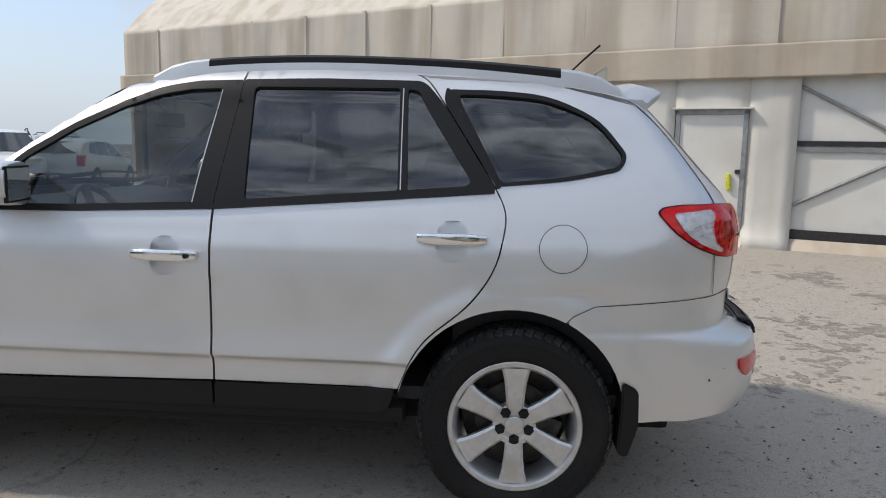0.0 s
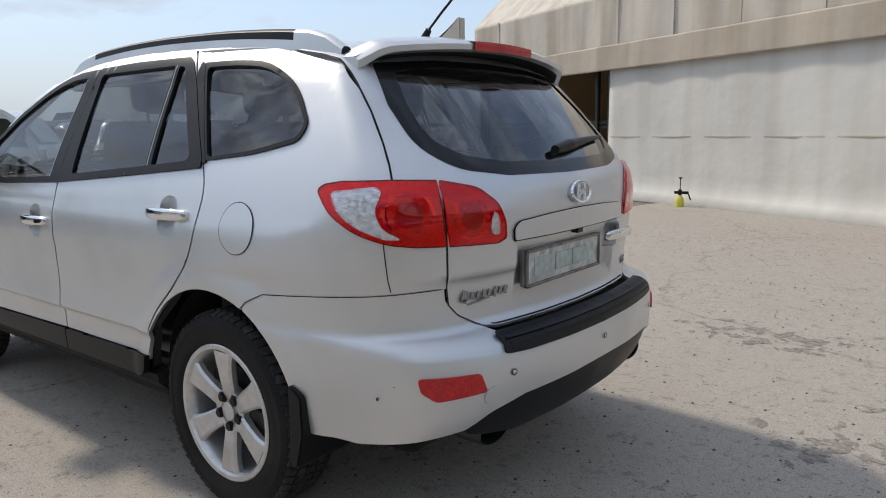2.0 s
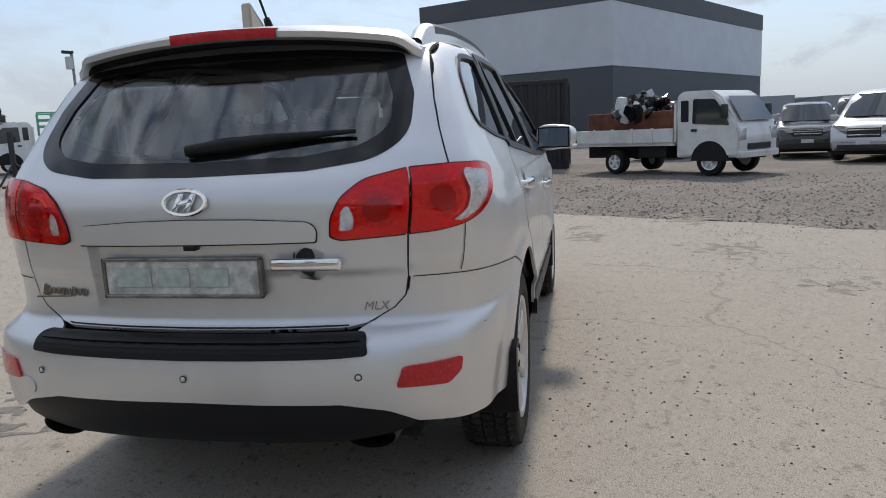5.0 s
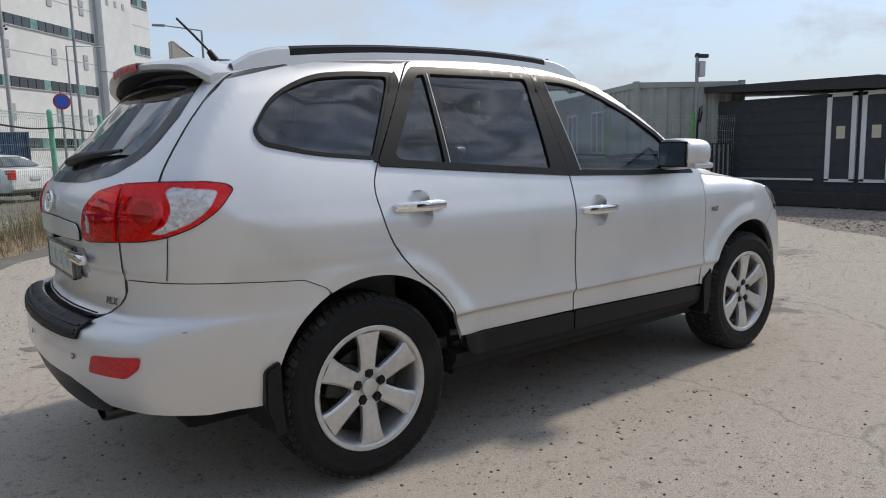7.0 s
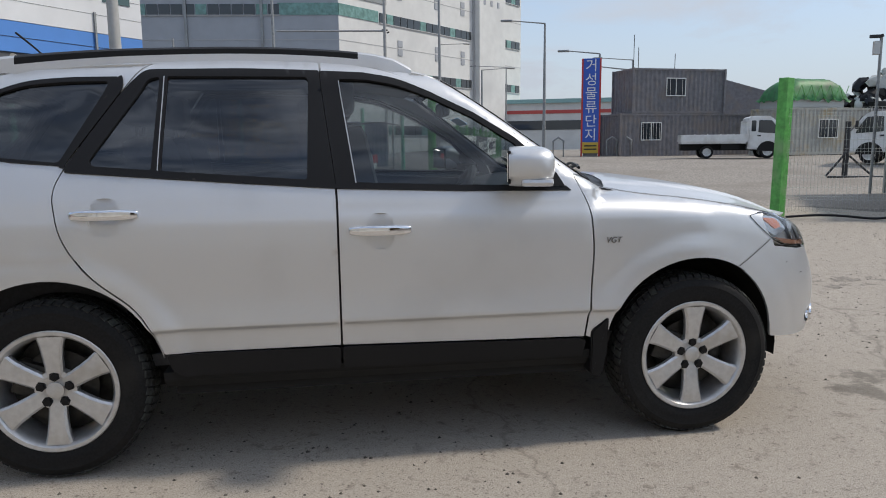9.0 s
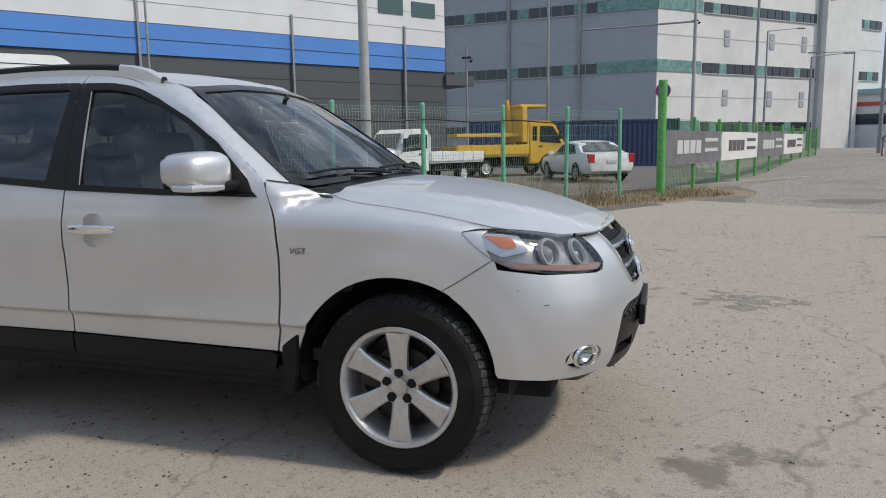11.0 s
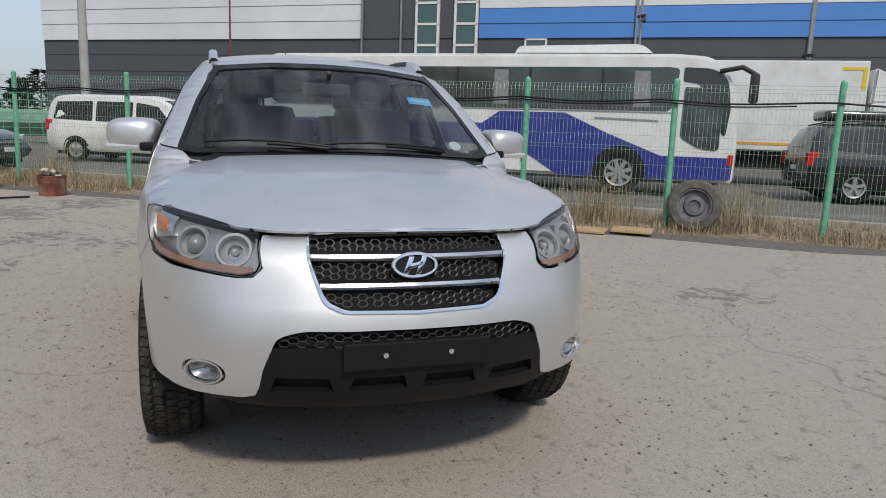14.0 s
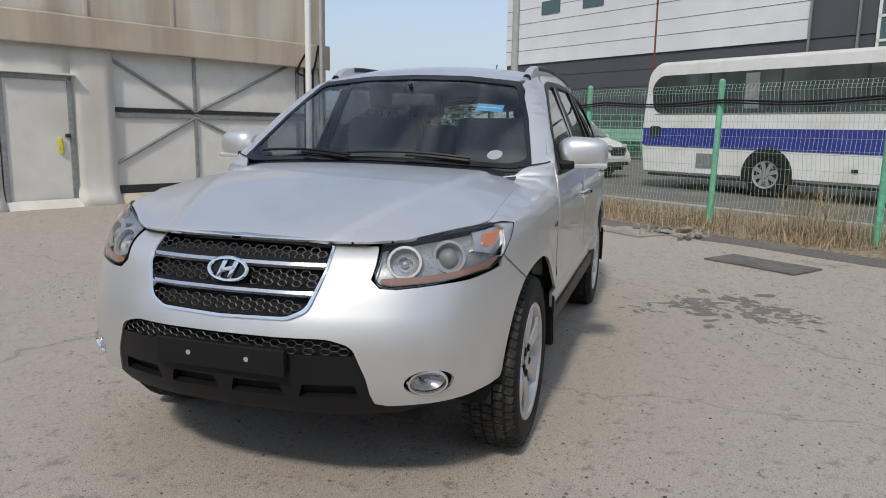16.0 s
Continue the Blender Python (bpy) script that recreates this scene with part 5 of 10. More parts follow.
wheel("front_wheel", 1.35, -1)

# ---- inside the car, and small fittings ----
bm = bmesh.new()
box(bm, -2.05, 1.0, -.80, .80, .42, .47)
part("cabin_floor", bm, CABIN, car)
bm = bmesh.new()
prism(bm, fillet([(.55, .75), (.50, 1.0), (.62, 1.10), (.85, 1.14), (1.05, 1.10), (1.1, .7)], .05), 'y', -.76, .76, .03)
smooth(part("dashboard", bm, CABIN, car), 40)
bm = bmesh.new()
box(bm, -.3, .62, -.13, .13, .47, .80, .05)
part("centre_console", bm, CABIN, car)


def seat(x, y, w=.25, back_h=.62, head=True):
    bm = bmesh.new()
    box(bm, x - .05, x + .45, y - w, y + w, .66, .82, .06)
    box(bm, x - .08, x + .06, y - w, y + w, .74, .80 + back_h, .06, Matrix.Translation((x, 0, .8)) @ pose(0, 0, 0, 0, -12, 0) @ Matrix.Translation((-x, 0, -.8)))
    ob = smooth(part("seat", bm, SEAT, car, "dark leather seat"), 40)
    if head:
        bm = bmesh.new()
        hx, hz = x - .16, .83 + back_h
        box(bm, hx - .055, hx + .055, y - .125, y + .125, hz, hz + .17, .05, seg=3)
        for d in (-.06, .06):
            cyl(bm, (hx, y + d, hz - .06), (hx, y + d, hz + .03), .008, seg=6)
        smooth(part("headrest", bm, SEAT, ob), 50)
    return ob


seat(-.02, .37)
seat(-.02, -.37)
seat(-.92, .40, .26, .58)
seat(-.92, -.40, .26, .58)
seat(-.92, 0, .13, .55, False)
bm = bmesh.new()
box(bm, -2.0, -1.1, -.72, .72, .47, .78, .02)
part("load_cover", bm, CABIN, car)
bm = bmesh.new()
mw = pose(.50, .37, 1.02, 0, -62, 0)
rings = 28
vs = []
for i in range(rings):
    t = 2 * math.pi * i / rings
    c = Vector((.185 * math.cos(t), .185 * math.sin(t), 0))
    o = Vector((math.cos(t), math.sin(t), 0))
    vs.append([bm.verts.new(mw @ (c + o * (.015 * math.cos(a)) + Vector((0, 0, .015 * math.sin(a))))) for a in (0, 1.26, 2.51, 3.77, 5.03)])
for i in range(rings):
    p, q = vs[i], vs[(i + 1) % rings]
    for j in range(5):
        bm.faces.new((p[j], q[j], q[(j + 1) % 5], p[(j + 1) % 5]))
for a in (0, 2.3, 3.98):
    cyl(bm, mw @ Vector((0, 0, -.02)), mw @ Vector((.18 * math.cos(a), .18 * math.sin(a), 0)), .02, seg=8)
cyl(bm, mw @ Vector((0, 0, -.35)), mw @ Vector((0, 0, .0)), .06, seg=12)
smooth(part("steering_wheel", bm, CABIN, car), 50)
bm = bmesh.new()
box(bm, .33, .37, -.13, .13, 1.46, 1.53, .015)
cyl(bm, (.35, 0, 1.52), (.42, 0, 1.58), .012, seg=8)
part("inner_mirror", bm, CABIN, car)
panel("headlining", fillet([(.25, 0), (.2, .45), (-1.6, .50), (-1.65, 0), (-1.6, -.50), (.2, -.45)], .02), 'top', material("grey_headlining", (.35, .35, .34), .9), car, off=-.05, depth=0, grid=.12)

# stickers inside the windscreen
panel("blue_sticker", [(.42, 1.437), (.56, 1.428), (.56, 1.466), (.42, 1.475)], 'screen', material("sticker_blue", (.10, .42, .75), .4), car, "pale blue paper sticker", off=-.004, depth=0)
panel("sticker_print", [(.435, 1.452), (.55, 1.445), (.55, 1.45), (.435, 1.457)], 'screen', WHITE_PAINT, car, off=-.0025, depth=0)
panel("round_sticker", [(.60 + .035 * math.cos(t), 1.218 + .022 * math.sin(t)) for t in np.linspace(0, 6.283, 20, endpoint=False)], 'screen', material("sticker_grey", (.6, .62, .64), .4), car, off=-.004, depth=0, grid=.03)
# front wipers
for y0, y1 in ((.50, -.12), (-.10, -.66)):
    bm = bmesh.new()
    pts = [spot('screen', y0 + (y1 - y0) * f, 1.186 + .020 * math.sin(f * 2.6) - .004 * (abs(y0 + (y1 - y0) * f) / .6) ** 2, .018)[0] for f in np.linspace(0, 1, 9)]
    tube(bm, pts, .007, 6)
    tube(bm, [p + Vector((.03, 0, -.012)) for p in pts[:5]], .009, 6)
    smooth(part("front_wiper", bm, BLACK_TRIM, car))
# aerial and fin on the roof
bm = bmesh.new()
prism(bm, fillet([(-1.60, 1.64), (-1.66, 1.675), (-1.735, 1.742), (-1.75, 1.742), (-1.75, 1.64)], .01), 'y', -.018, .018, .006)
smooth(part("roof_fin", bm, material("beige_fin", (.52, .47, .38), .5), car, "small beige roof fin"), 50)
bm = bmesh.new()
cyl(bm, (-1.55, 0, 1.66), (-1.58, 0, 1.70), .018, .012, 10)
tube(bm, [(-1.57, 0, 1.69), (-1.64, -.006, 1.76), (-1.715, -.012, 1.835)], .005, 6)
smooth(part("aerial", bm, BLACK_TRIM, car, "thin black whip aerial"))
# scratches and chips
SCUFF = material("scuff_mark", (.03, .03, .03), .7)
for k, u, v, w, h in (('wrap_f', -fpt(.80, .70)[0], .705, 1.2, .004), ('wrap_r', rpt(.86, .56)[0], .555, .35, .012), ('wrap_r', rpt(.84, .60)[0], .602, .3, .003), ('wrap_r', -rpt(.86, .70)[0], .70, .7, .003), ('wrap_f', -fpt(.84, .77)[0], .762, .3, .006)):
    panel("scuff", [(u - w / 2, v), (u + w / 2, v + h * .2), (u + w / 2, v + h), (u - w / 2, v + h * .8)], k, SCUFF, car, off=.0012, depth=0, grid=.02)

# the roof domes up above the windows
for ob in car.children_recursive:
    if ob.type == 'MESH' and ob.data.users == 1:
        for v in ob.data.vertices:
            if v.co.z > 1.5 and -2.05 < v.co.x < .8:
                d = .042 * float(step(-2.0, -1.6, v.co.x)) * (1 - .55 * float(step(-.5, .5, v.co.x)) - .45 * float(step(.4, .8, v.co.x)))
                v.co.z += d * float(step(1.52, 1.68, v.co.z))

# ---- ground ----
def concrete_material():
    m = bpy.data.materials.new("dusty_concrete")
    m.use_nodes = True
    n, l = m.node_tree.nodes, m.node_tree.links
    b = n["Principled BSDF"]
    b.inputs["Roughness"].default_value = 0.93
    b.inputs["Specular IOR Level"].default_value = 0.25
    tc = n.new("ShaderNodeTexCoord")

    def noise_node(scale, detail, rough=.55):
        t = n.new("ShaderNodeTexNoise")
        t.inputs["Scale"].default_value, t.inputs["Detail"].default_value, t.inputs["Roughness"].default_value = scale, detail, rough
        l.new(tc.outputs["Object"], t.inputs["Vector"])
        return t

    def ramp(src, *stops):
        r = n.new("ShaderNodeValToRGB")
        e = r.color_ramp.elements
        while len(e) < len(stops):
            e.new(.5)
        for k, (p, c) in zip(e, stops):
            k.position, k.color = p, (*c, 1) if len(c) == 3 else c
        l.new(src, r.inputs["Fac"])
        return r.outputs["Color"]

    def mix(f, a, c, kind='MIX'):
        x = n.new("ShaderNodeMix")
        x.data_type, x.blend_type = 'RGBA', kind
        for s, v in (("Factor", f), ("A", a), ("B", c)):
            if isinstance(v, (int, float)):
                x.inputs[s].default_value = v
            elif isinstance(v, tuple):
                x.inputs[s].default_value = (*v, 1)
            else:
                l.new(v, x.inputs[s])
        return x.outputs["Result"]
    wide = noise_node(.35, 5, .6)
    mid = noise_node(2.2, 8, .65)
    fine = noise_node(38, 8, .75)
    grit = noise_node(150, 4, .7)
    base = ramp(wide.outputs["Fac"], (.35, (.31, .272, .230)), (.62, (.41, .366, .313)))
    base = mix(.5, base, ramp(mid.outputs["Fac"], (.3, (.27, .24, .205)), (.7, (.42, .385, .335))))
    base = mix(.55, base, ramp(fine.outputs["Fac"], (.32, (.17, .15, .125)), (.62, (.48, .435, .38))))
    base = mix(.60, base, ramp(grit.outputs["Fac"], (.36, (.10, .088, .072)), (.46, (.36, .322, .275)), (.64, (.53, .485, .425))))
    # scattered dark grit
    sp = noise_node(40, 4, .65)
    base = mix(ramp(sp.outputs["Fac"], (.605, (0, 0, 0)), (.645, (.7, .7, .7))), base, (.12, .10, .085))
    fl = noise_node(9, 9, .8)
    base = mix(ramp(fl.outputs["Fac"], (.56, (0, 0, 0)), (.61, (.70, .70, .70))), base, (.19, .165, .14))
    base = mix(ramp(fl.outputs["Fac"], (.34, (.35, .35, .35)), (.42, (0, 0, 0))), base, (.50, .455, .40))
    # damp and oil stains with ragged edges
    st = noise_node(.55, 9, .72)
    base = mix(ramp(st.outputs["Fac"], (.625, (0, 0, 0)), (.665, (.75, .75, .75))), base, (.155, .14, .12))
    # bare grey patches where the dust is worn off
    gp = noise_node(1.3, 10, .8)
    base = mix(ramp(gp.outputs["Fac"], (.60, (0, 0, 0)), (.66, (.5, .5, .5))), base, (.22, .205, .185))
    # hairline cracks
    warp = noise_node(1.4, 4)
    vm = n.new("ShaderNodeVectorMath")
    vm.operation = 'MULTIPLY_ADD'
    l.new(warp.outputs["Color"], vm.inputs[0])
    vm.inputs[1].default_value = (.9, .9, 0)
    l.new(tc.outputs["Object"], vm.inputs[2])
    vo = n.new("ShaderNodeTexVoronoi")
    vo.feature = 'DISTANCE_TO_EDGE'
    vo.inputs["Scale"].default_value = .22
    l.new(vm.outputs[0], vo.inputs["Vector"])
    crack = ramp(vo.outputs["Distance"], (.0004, (.42, .42, .42)), (.0013, (0, 0, 0)))
    base = mix(crack, base, (.12, .105, .09))
    l.new(base, b.inputs["Base Color"])
    bp = n.new("ShaderNodeBump")
    bp.inputs["Strength"].default_value, bp.inputs["Distance"].default_value = .40, .012
    l.new(grit.outputs["Fac"], bp.inputs["Height"])
    # dried mud flakes stand proud of the slab
    b2 = n.new("ShaderNodeBump")
    b2.inputs["Strength"].default_value, b2.inputs["Distance"].default_value = .16, .012
    l.new(ramp(fl.outputs["Fac"], (.45, (0, 0, 0)), (.60, (1, 1, 1))), b2.inputs["Height"])
    l.new(b2.outputs["Normal"], bp.inputs["Normal"])
    l.new(bp.outputs["Normal"], b.inputs["Normal"])
    return m


CONCRETE = concrete_material()
GRAVEL = material("brown_gravel_ground", (.165, .145, .125), .95, noise_scale=22, amount=.55, bump=.8, bump_scale=30, stain=(.235, .21, .185), stain_scale=.5)
ASPHALT = material("worn_asphalt", (.13, .12, .108), .93, noise_scale=30, amount=.35, bump=.4, bump_scale=60, stain=(.2, .185, .165), stain_scale=.8)
def lot_rise(x, y):
    """The gravel lot beyond the gateway climbs a little."""
    return .5 * float(step(18, 33, .5 * x + .866 * y)) * float(step(4, 9, x))


STONE = material("loose_stone", (.105, .093, .08), .9, noise_scale=5, amount=.5)

bm = bmesh.new()
box(bm, -900, 900, -900, 900, -.5, -.02)
tagged(link_mesh("ground", bm, GRAVEL), "brown compacted gravel ground with tyre ruts", "ground", kind="structure")


bm = bmesh.new()
rows = [[bm.verts.new((3 + 1.6 * i, 8 + 1.6 * j, -.012 + lot_rise(3 + 1.6 * i, 8 + 1.6 * j) + (.03 * noise.noise(Vector((i * .7, j * .7, 1))) if i and j else -.02))) for i in range(45)] for j in range(46)]
for a, b2 in zip(rows, rows[1:]):
    for i in range(44):
        bm.faces.new((a[i], a[i + 1], b2[i + 1], b2[i]))
tagged(smooth(link_mesh("gravel_lot", bm, material("pale_gravel_lot", (.27, .245, .215), .95, noise_scale=14, amount=.5, bump=.8, bump_scale=24, stain=(.20, .178, .152), stain_scale=.35)), 60), "rising gravel lot beyond the gateway", "ground", kind="structure")


def ragged(pts, amp, step_len, seed):
    """An outline with a worn, uneven edge."""
    rng = random.Random(seed)
    out = []
    for i, p in enumerate(pts):
        q = pts[(i + 1) % len(pts)]
        n = max(1, int(math.dist(p, q) / step_len))
        for k in range(n):
            f = k / n
            x, y = p[0] + (q[0] - p[0]) * f, p[1] + (q[1] - p[1]) * f
            v = noise.noise(Vector((x * .8, y * .8, seed)))
            w = noise.noise(Vector((x * 3.5, y * 3.5, seed + 5)))
            out.append((x + amp * (v + .4 * w), y + amp * (noise.noise(Vector((x * .8, y * .8, seed + 9))) + .4 * w)))
    return out


FU, FN = Vector((.588, .809, 0)), Vector((-.809, .588, 0))     # along the fence, and away behind it
F0 = Vector((-6.46, 2.07, 0))


def fence_pt(s, d, z=0.0):
    return F0 + FU * s + FN * d + Vector((0, 0, z))


bm = bmesh.new()
a, b2 = fence_pt(-11, -.75), fence_pt(15.0, -.75)
slab = ragged([(2.1, -7.9), (4.3, -4.6), (6.6, -.6), (9.0, 3.4), (10.4, 6.0), (9.2, 9.0), (6.4, 11.5), (b2.x, b2.y), (a.x, a.y), (-22, -8), (-16, -22), (-2, -16), (1.5, -10.2)], .22, .25, 3)
prism(bm, slab, 'z', -.1, 0)
tagged(link_mesh("concrete_yard", bm, CONCRETE), "pale dusty concrete yard with stains and cracks", "pavement", kind="structure")
bm = bmesh.new()
p = [fence_pt(s, d) for s, d in ((-14, -1.05), (13.5, -1.05), (13.8, -.55), (-14, -.5))]
prism(bm, ragged([(v.x, v.y) for v in p], .2, .2, 8), 'z', -.05, .006)
tagged(link_mesh("asphalt_strip", bm, ASPHALT), "dark asphalt strip beside the fence", "pavement", kind="structure")
bm = bmesh.new()
p = [fence_pt(s, d) for s, d in ((-60, 2.0), (60, 2.0), (60, 22), (-60, 22))]
prism(bm, [(v.x, v.y) for v in p], 'z', -.1, -.006)
tagged(link_mesh("road", bm, ASPHALT), "grey asphalt lot behind the fence", "road", kind="structure")
bm = bmesh.new()
p = [fence_pt(s, d) for s, d in ((-40, 1.75), (40, 1.75), (40, 2.0), (-40, 2.0))]
prism(bm, [(v.x, v.y) for v in p], 'z', -.1, .10)
tagged(link_mesh("kerb", bm, material("kerb_concrete", (.34, .31, .28), .9, noise_scale=12, amount=.2)), "low concrete kerb behind the fence", "kerb", kind="structure")


def scatter(name, n, place, lo, hi, mat, label, seed, flat=.6):
    rng = random.Random(seed)
    vs, fs = [], []
    for _ in range(n):
        q = place(rng)
        if q is None:
            continue
        r = lo + (hi - lo) * rng.random() ** 3
        k = len(vs)
        a0 = rng.random() * 6.28
        for i in range(5):
            t = a0 + i * 1.2566 + rng.uniform(-.2, .2)
            vs.append((q[0] + r * math.cos(t), q[1] + r * math.sin(t), q[2] - r * .2))
        vs.append((q[0] + rng.uniform(-.3, .3) * r, q[1] + rng.uniform(-.3, .3) * r, q[2] + r * flat))
        fs += [(k + i, k + (i + 1) % 5, k + 5) for i in range(5)]
    me = bpy.data.meshes.new(name)
    me.from_pydata(vs, [], fs)
    me.materials.append(mat)
    return tagged(new(name, me), label, "gravel", kind="stuff")


def yard_spot(rng):
    x, y = rng.uniform(-7, 9), rng.uniform(-8, 9)
    if noise.noise(Vector((x * .5, y * .5, 2))) + rng.uniform(-.5, .5) < -.05:
        return None
    return (x, y, 0)


def gravel_spot(rng):
    t = rng.uniform(0, 1)
    x, y = 2.1 + 7.5 * t, -7.9 + 13.5 * t
    d = rng.random() ** 1.6 * 9
    return (x + d * .86 + .1, y - d * .5, -.02)


scatter("loose_stones", 42000, yard_spot, .003, .0135, STONE, "small dark pebbles scattered over the concrete", 1)
scatter("yard_gravel", 9000, gravel_spot, .008, .05, material("grey_brown_stone", (.19, .17, .15), .9, noise_scale=3, amount=.5), "loose grey-brown gravel beyond the concrete", 2)


def mud_patches(name, spots, seed, mat, label):
    """Ragged flakes of bare dark ground where the dust is scraped away."""
    rng = random.Random(seed)
    vs, fs = [], []
    for cx, cy, size in spots:
        for _ in range(int(34 * size / .3)):
            x, y = cx + rng.gauss(0, size * .55), cy + rng.gauss(0, size * .45)
            r = rng.uniform(.01, .085) * size / .35
            st = rng.uniform(.25, .7)
            t0 = rng.uniform(0, 3.14)
            k, n = len(vs), 16
            vs.append((x, y, .0025))
            for i in range(n):
                t = 2 * math.pi * i / n
                q = r * (1 + .75 * noise.noise(Vector((x * 9 + math.cos(t) * 1.6, y * 9 + math.sin(t) * 1.6, seed))))
                u, v = q * math.cos(t), q * st * math.sin(t)
                vs.append((x + u * math.cos(t0) - v * math.sin(t0), y + u * math.sin(t0) + v * math.cos(t0), .002))
            fs += [(k, k + 1 + i, k + 1 + (i + 1) % n) for i in range(n)]
    me = bpy.data.meshes.new(name)
    me.from_pydata(vs, [], fs)
    me.materials.append(mat)
    return tagged(new(name, me), label, "dirt", kind="stuff")


WET = material("bare_dark_concrete", (.235, .21, .18), .9, noise_scale=45, amount=.45, bump=.3, bump_scale=80, stain=(.17, .152, .13), stain_scale=6)
mud_patches("scraped_patches", [(-4.2, -2.3, .4), (-3.7, -1.7, .35), (-3.2, -1.1, .3), (-2.85, -.85, .25), (-4.9, -5.0, .5), (-2.5, -2.4, .3), (-.9, -2.8, .3), (-1.3, -2.5, .22), (1.6, -3.1, .3), (-5.3, -3.8, .45), (-3.9, -2.6, .3), (-2.1, -2.5, .25), (-3.3, -3.4, .4), (-6.2, -3.1, .6), (3.3, -2.6, .4), (4.2, -1.2, .35), (3.0, 2.9, .4), (1.6, 3.2, .3), (-.4, 3.4, .35), (5.2, .8, .4), (4.4, 2.2, .35), (2.4, -4.2, .4), (5.8, -2.4, .5), (-7.4, -2.4, .6)], 6, WET, "ragged dark patches where the dust is scraped off the concrete")
DAMP = material("damp_concrete", (.17, .152, .132), .75, noise_scale=30, amount=.3, stain=(.14, .126, .11), stain_scale=3)
mud_patches("damp_patch", [(-1.5, 1.72, .42), (-1.75, 2.1, .40), (-1.4, 2.35, .25), (-1.3, 1.3, .18)], 9, DAMP, "dark damp stain spread on the concrete")


# dry weeds under the fence
def blade_stuff(name, n, place, mats, label, seed, h0, h1, lean=.5, width=.006, cat="weeds"):
    rng = random.Random(seed)
    vs, fs, mi = [], [], []
    for _ in range(n):
        q = place(rng)
        h = rng.uniform(h0, h1)
        t = rng.random() * 6.28
        dx, dy = math.cos(t), math.sin(t)
        w = width * rng.uniform(.6, 1.5)
        k = len(vs)
        bend = rng.uniform(0, lean)
        for f in (0, .5, 1):
            cx, cy, cz = q[0] + dx * h * bend * f * f, q[1] + dy * h * bend * f * f, q[2] + h * f * (1 - .35 * bend * f)
            ww = w * (1 - f * .9)
            vs += [(cx - dy * ww, cy + dx * ww, cz), (cx + dy * ww, cy - dx * ww, cz)]
        fs += [(k, k + 1, k + 3, k + 2), (k + 2, k + 3, k + 5, k + 4)]
        m = rng.choices(range(len(mats)), weights=[6, 3, 1][:len(mats)])[0]
        mi += [m, m]
    me = bpy.data.meshes.new(name)
    me.from_pydata(vs, [], fs)
    for m in mats:
        me.materials.append(m)
    me.polygons.foreach_set("material_index", mi)
    return tagged(new(name, me), label, cat, kind="stuff")


STRAW = material("dry_straw", (.42, .33, .21), .9, noise_scale=20, amount=.3)
STRAW_DARK = material("brown_weed", (.20, .145, .085), .9, noise_scale=20, amount=.3)
GREEN_WEED = material("green_weed", (.10, .14, .05), .85, noise_scale=20, amount=.3)


def weed_spot(rng):
    s = rng.uniform(-10, 17)
    d = rng.triangular(-.75, 1.6, .1)
    if noise.noise(Vector((s * .7, d, 1))) < -.28:
        d = rng.uniform(-.1, .6)
    v = fence_pt(s, d, .02)
    return v


blade_stuff("dry_weeds", 34000, weed_spot, [STRAW, STRAW_DARK, GREEN_WEED], "dry straw-coloured weeds along the fence", 4, .05, .27, 1.0, .005)


def tuft_spot(rng):
    s = rng.choice((-6.8, -3.2, 1.4, 3.3, 5.2, 8.9, 9.6, 10.4, 11.0, 12.6)) + rng.gauss(0, .28)
    return fence_pt(s, rng.gauss(.15, .22), .02)


blade_stuff("tall_weeds", 3600, tuft_spot, [STRAW, STRAW_DARK], "tall dry weed tufts against the fence", 14, .3, .95, .9, .004)
bm = bmesh.new()
vs = []
ns, nd = 120, 10
for i in range(ns + 1):
    row = []
    for j in range(nd + 1):
        s, d = -12 + 30 * i / ns, -.7 + 2.4 * j / nd
        v = fence_pt(s, d)
        row.append(bm.verts.new((v.x, v.y, -.03 + .16 * math.sin(math.pi * j / nd) * (.7 + .5 * noise.noise(Vector((s, d, 0)))))))
    vs.append(row)
for i in range(ns):
    for j in range(nd):
        bm.faces.new((vs[i][j], vs[i][j + 1], vs[i + 1][j + 1], vs[i + 1][j]))
bmesh.ops.recalc_face_normals(bm, faces=bm.faces)
tagged(smooth(link_mesh("weed_bank", bm, material("earth_bank", (.25, .20, .14), .95, noise_scale=15, amount=.45, bump=.8, bump_scale=25))), "low bank of dry earth and straw under the fence", "ground", kind="structure")

# ---- the tent shed ----
SP, SD, SN = Vector((-5.0, -7.7, 0)), Vector((.911, -.413, 0)), Vector((.413, .911, 0))


def shed_m():
    return Matrix(((SD.x, SN.x, 0, SP.x), (SD.y, SN.y, 0, SP.y), (0, 0, 1, 0), (0, 0, 0, 1)))


SM = shed_m()      # local x along the wall, y out of it, z up


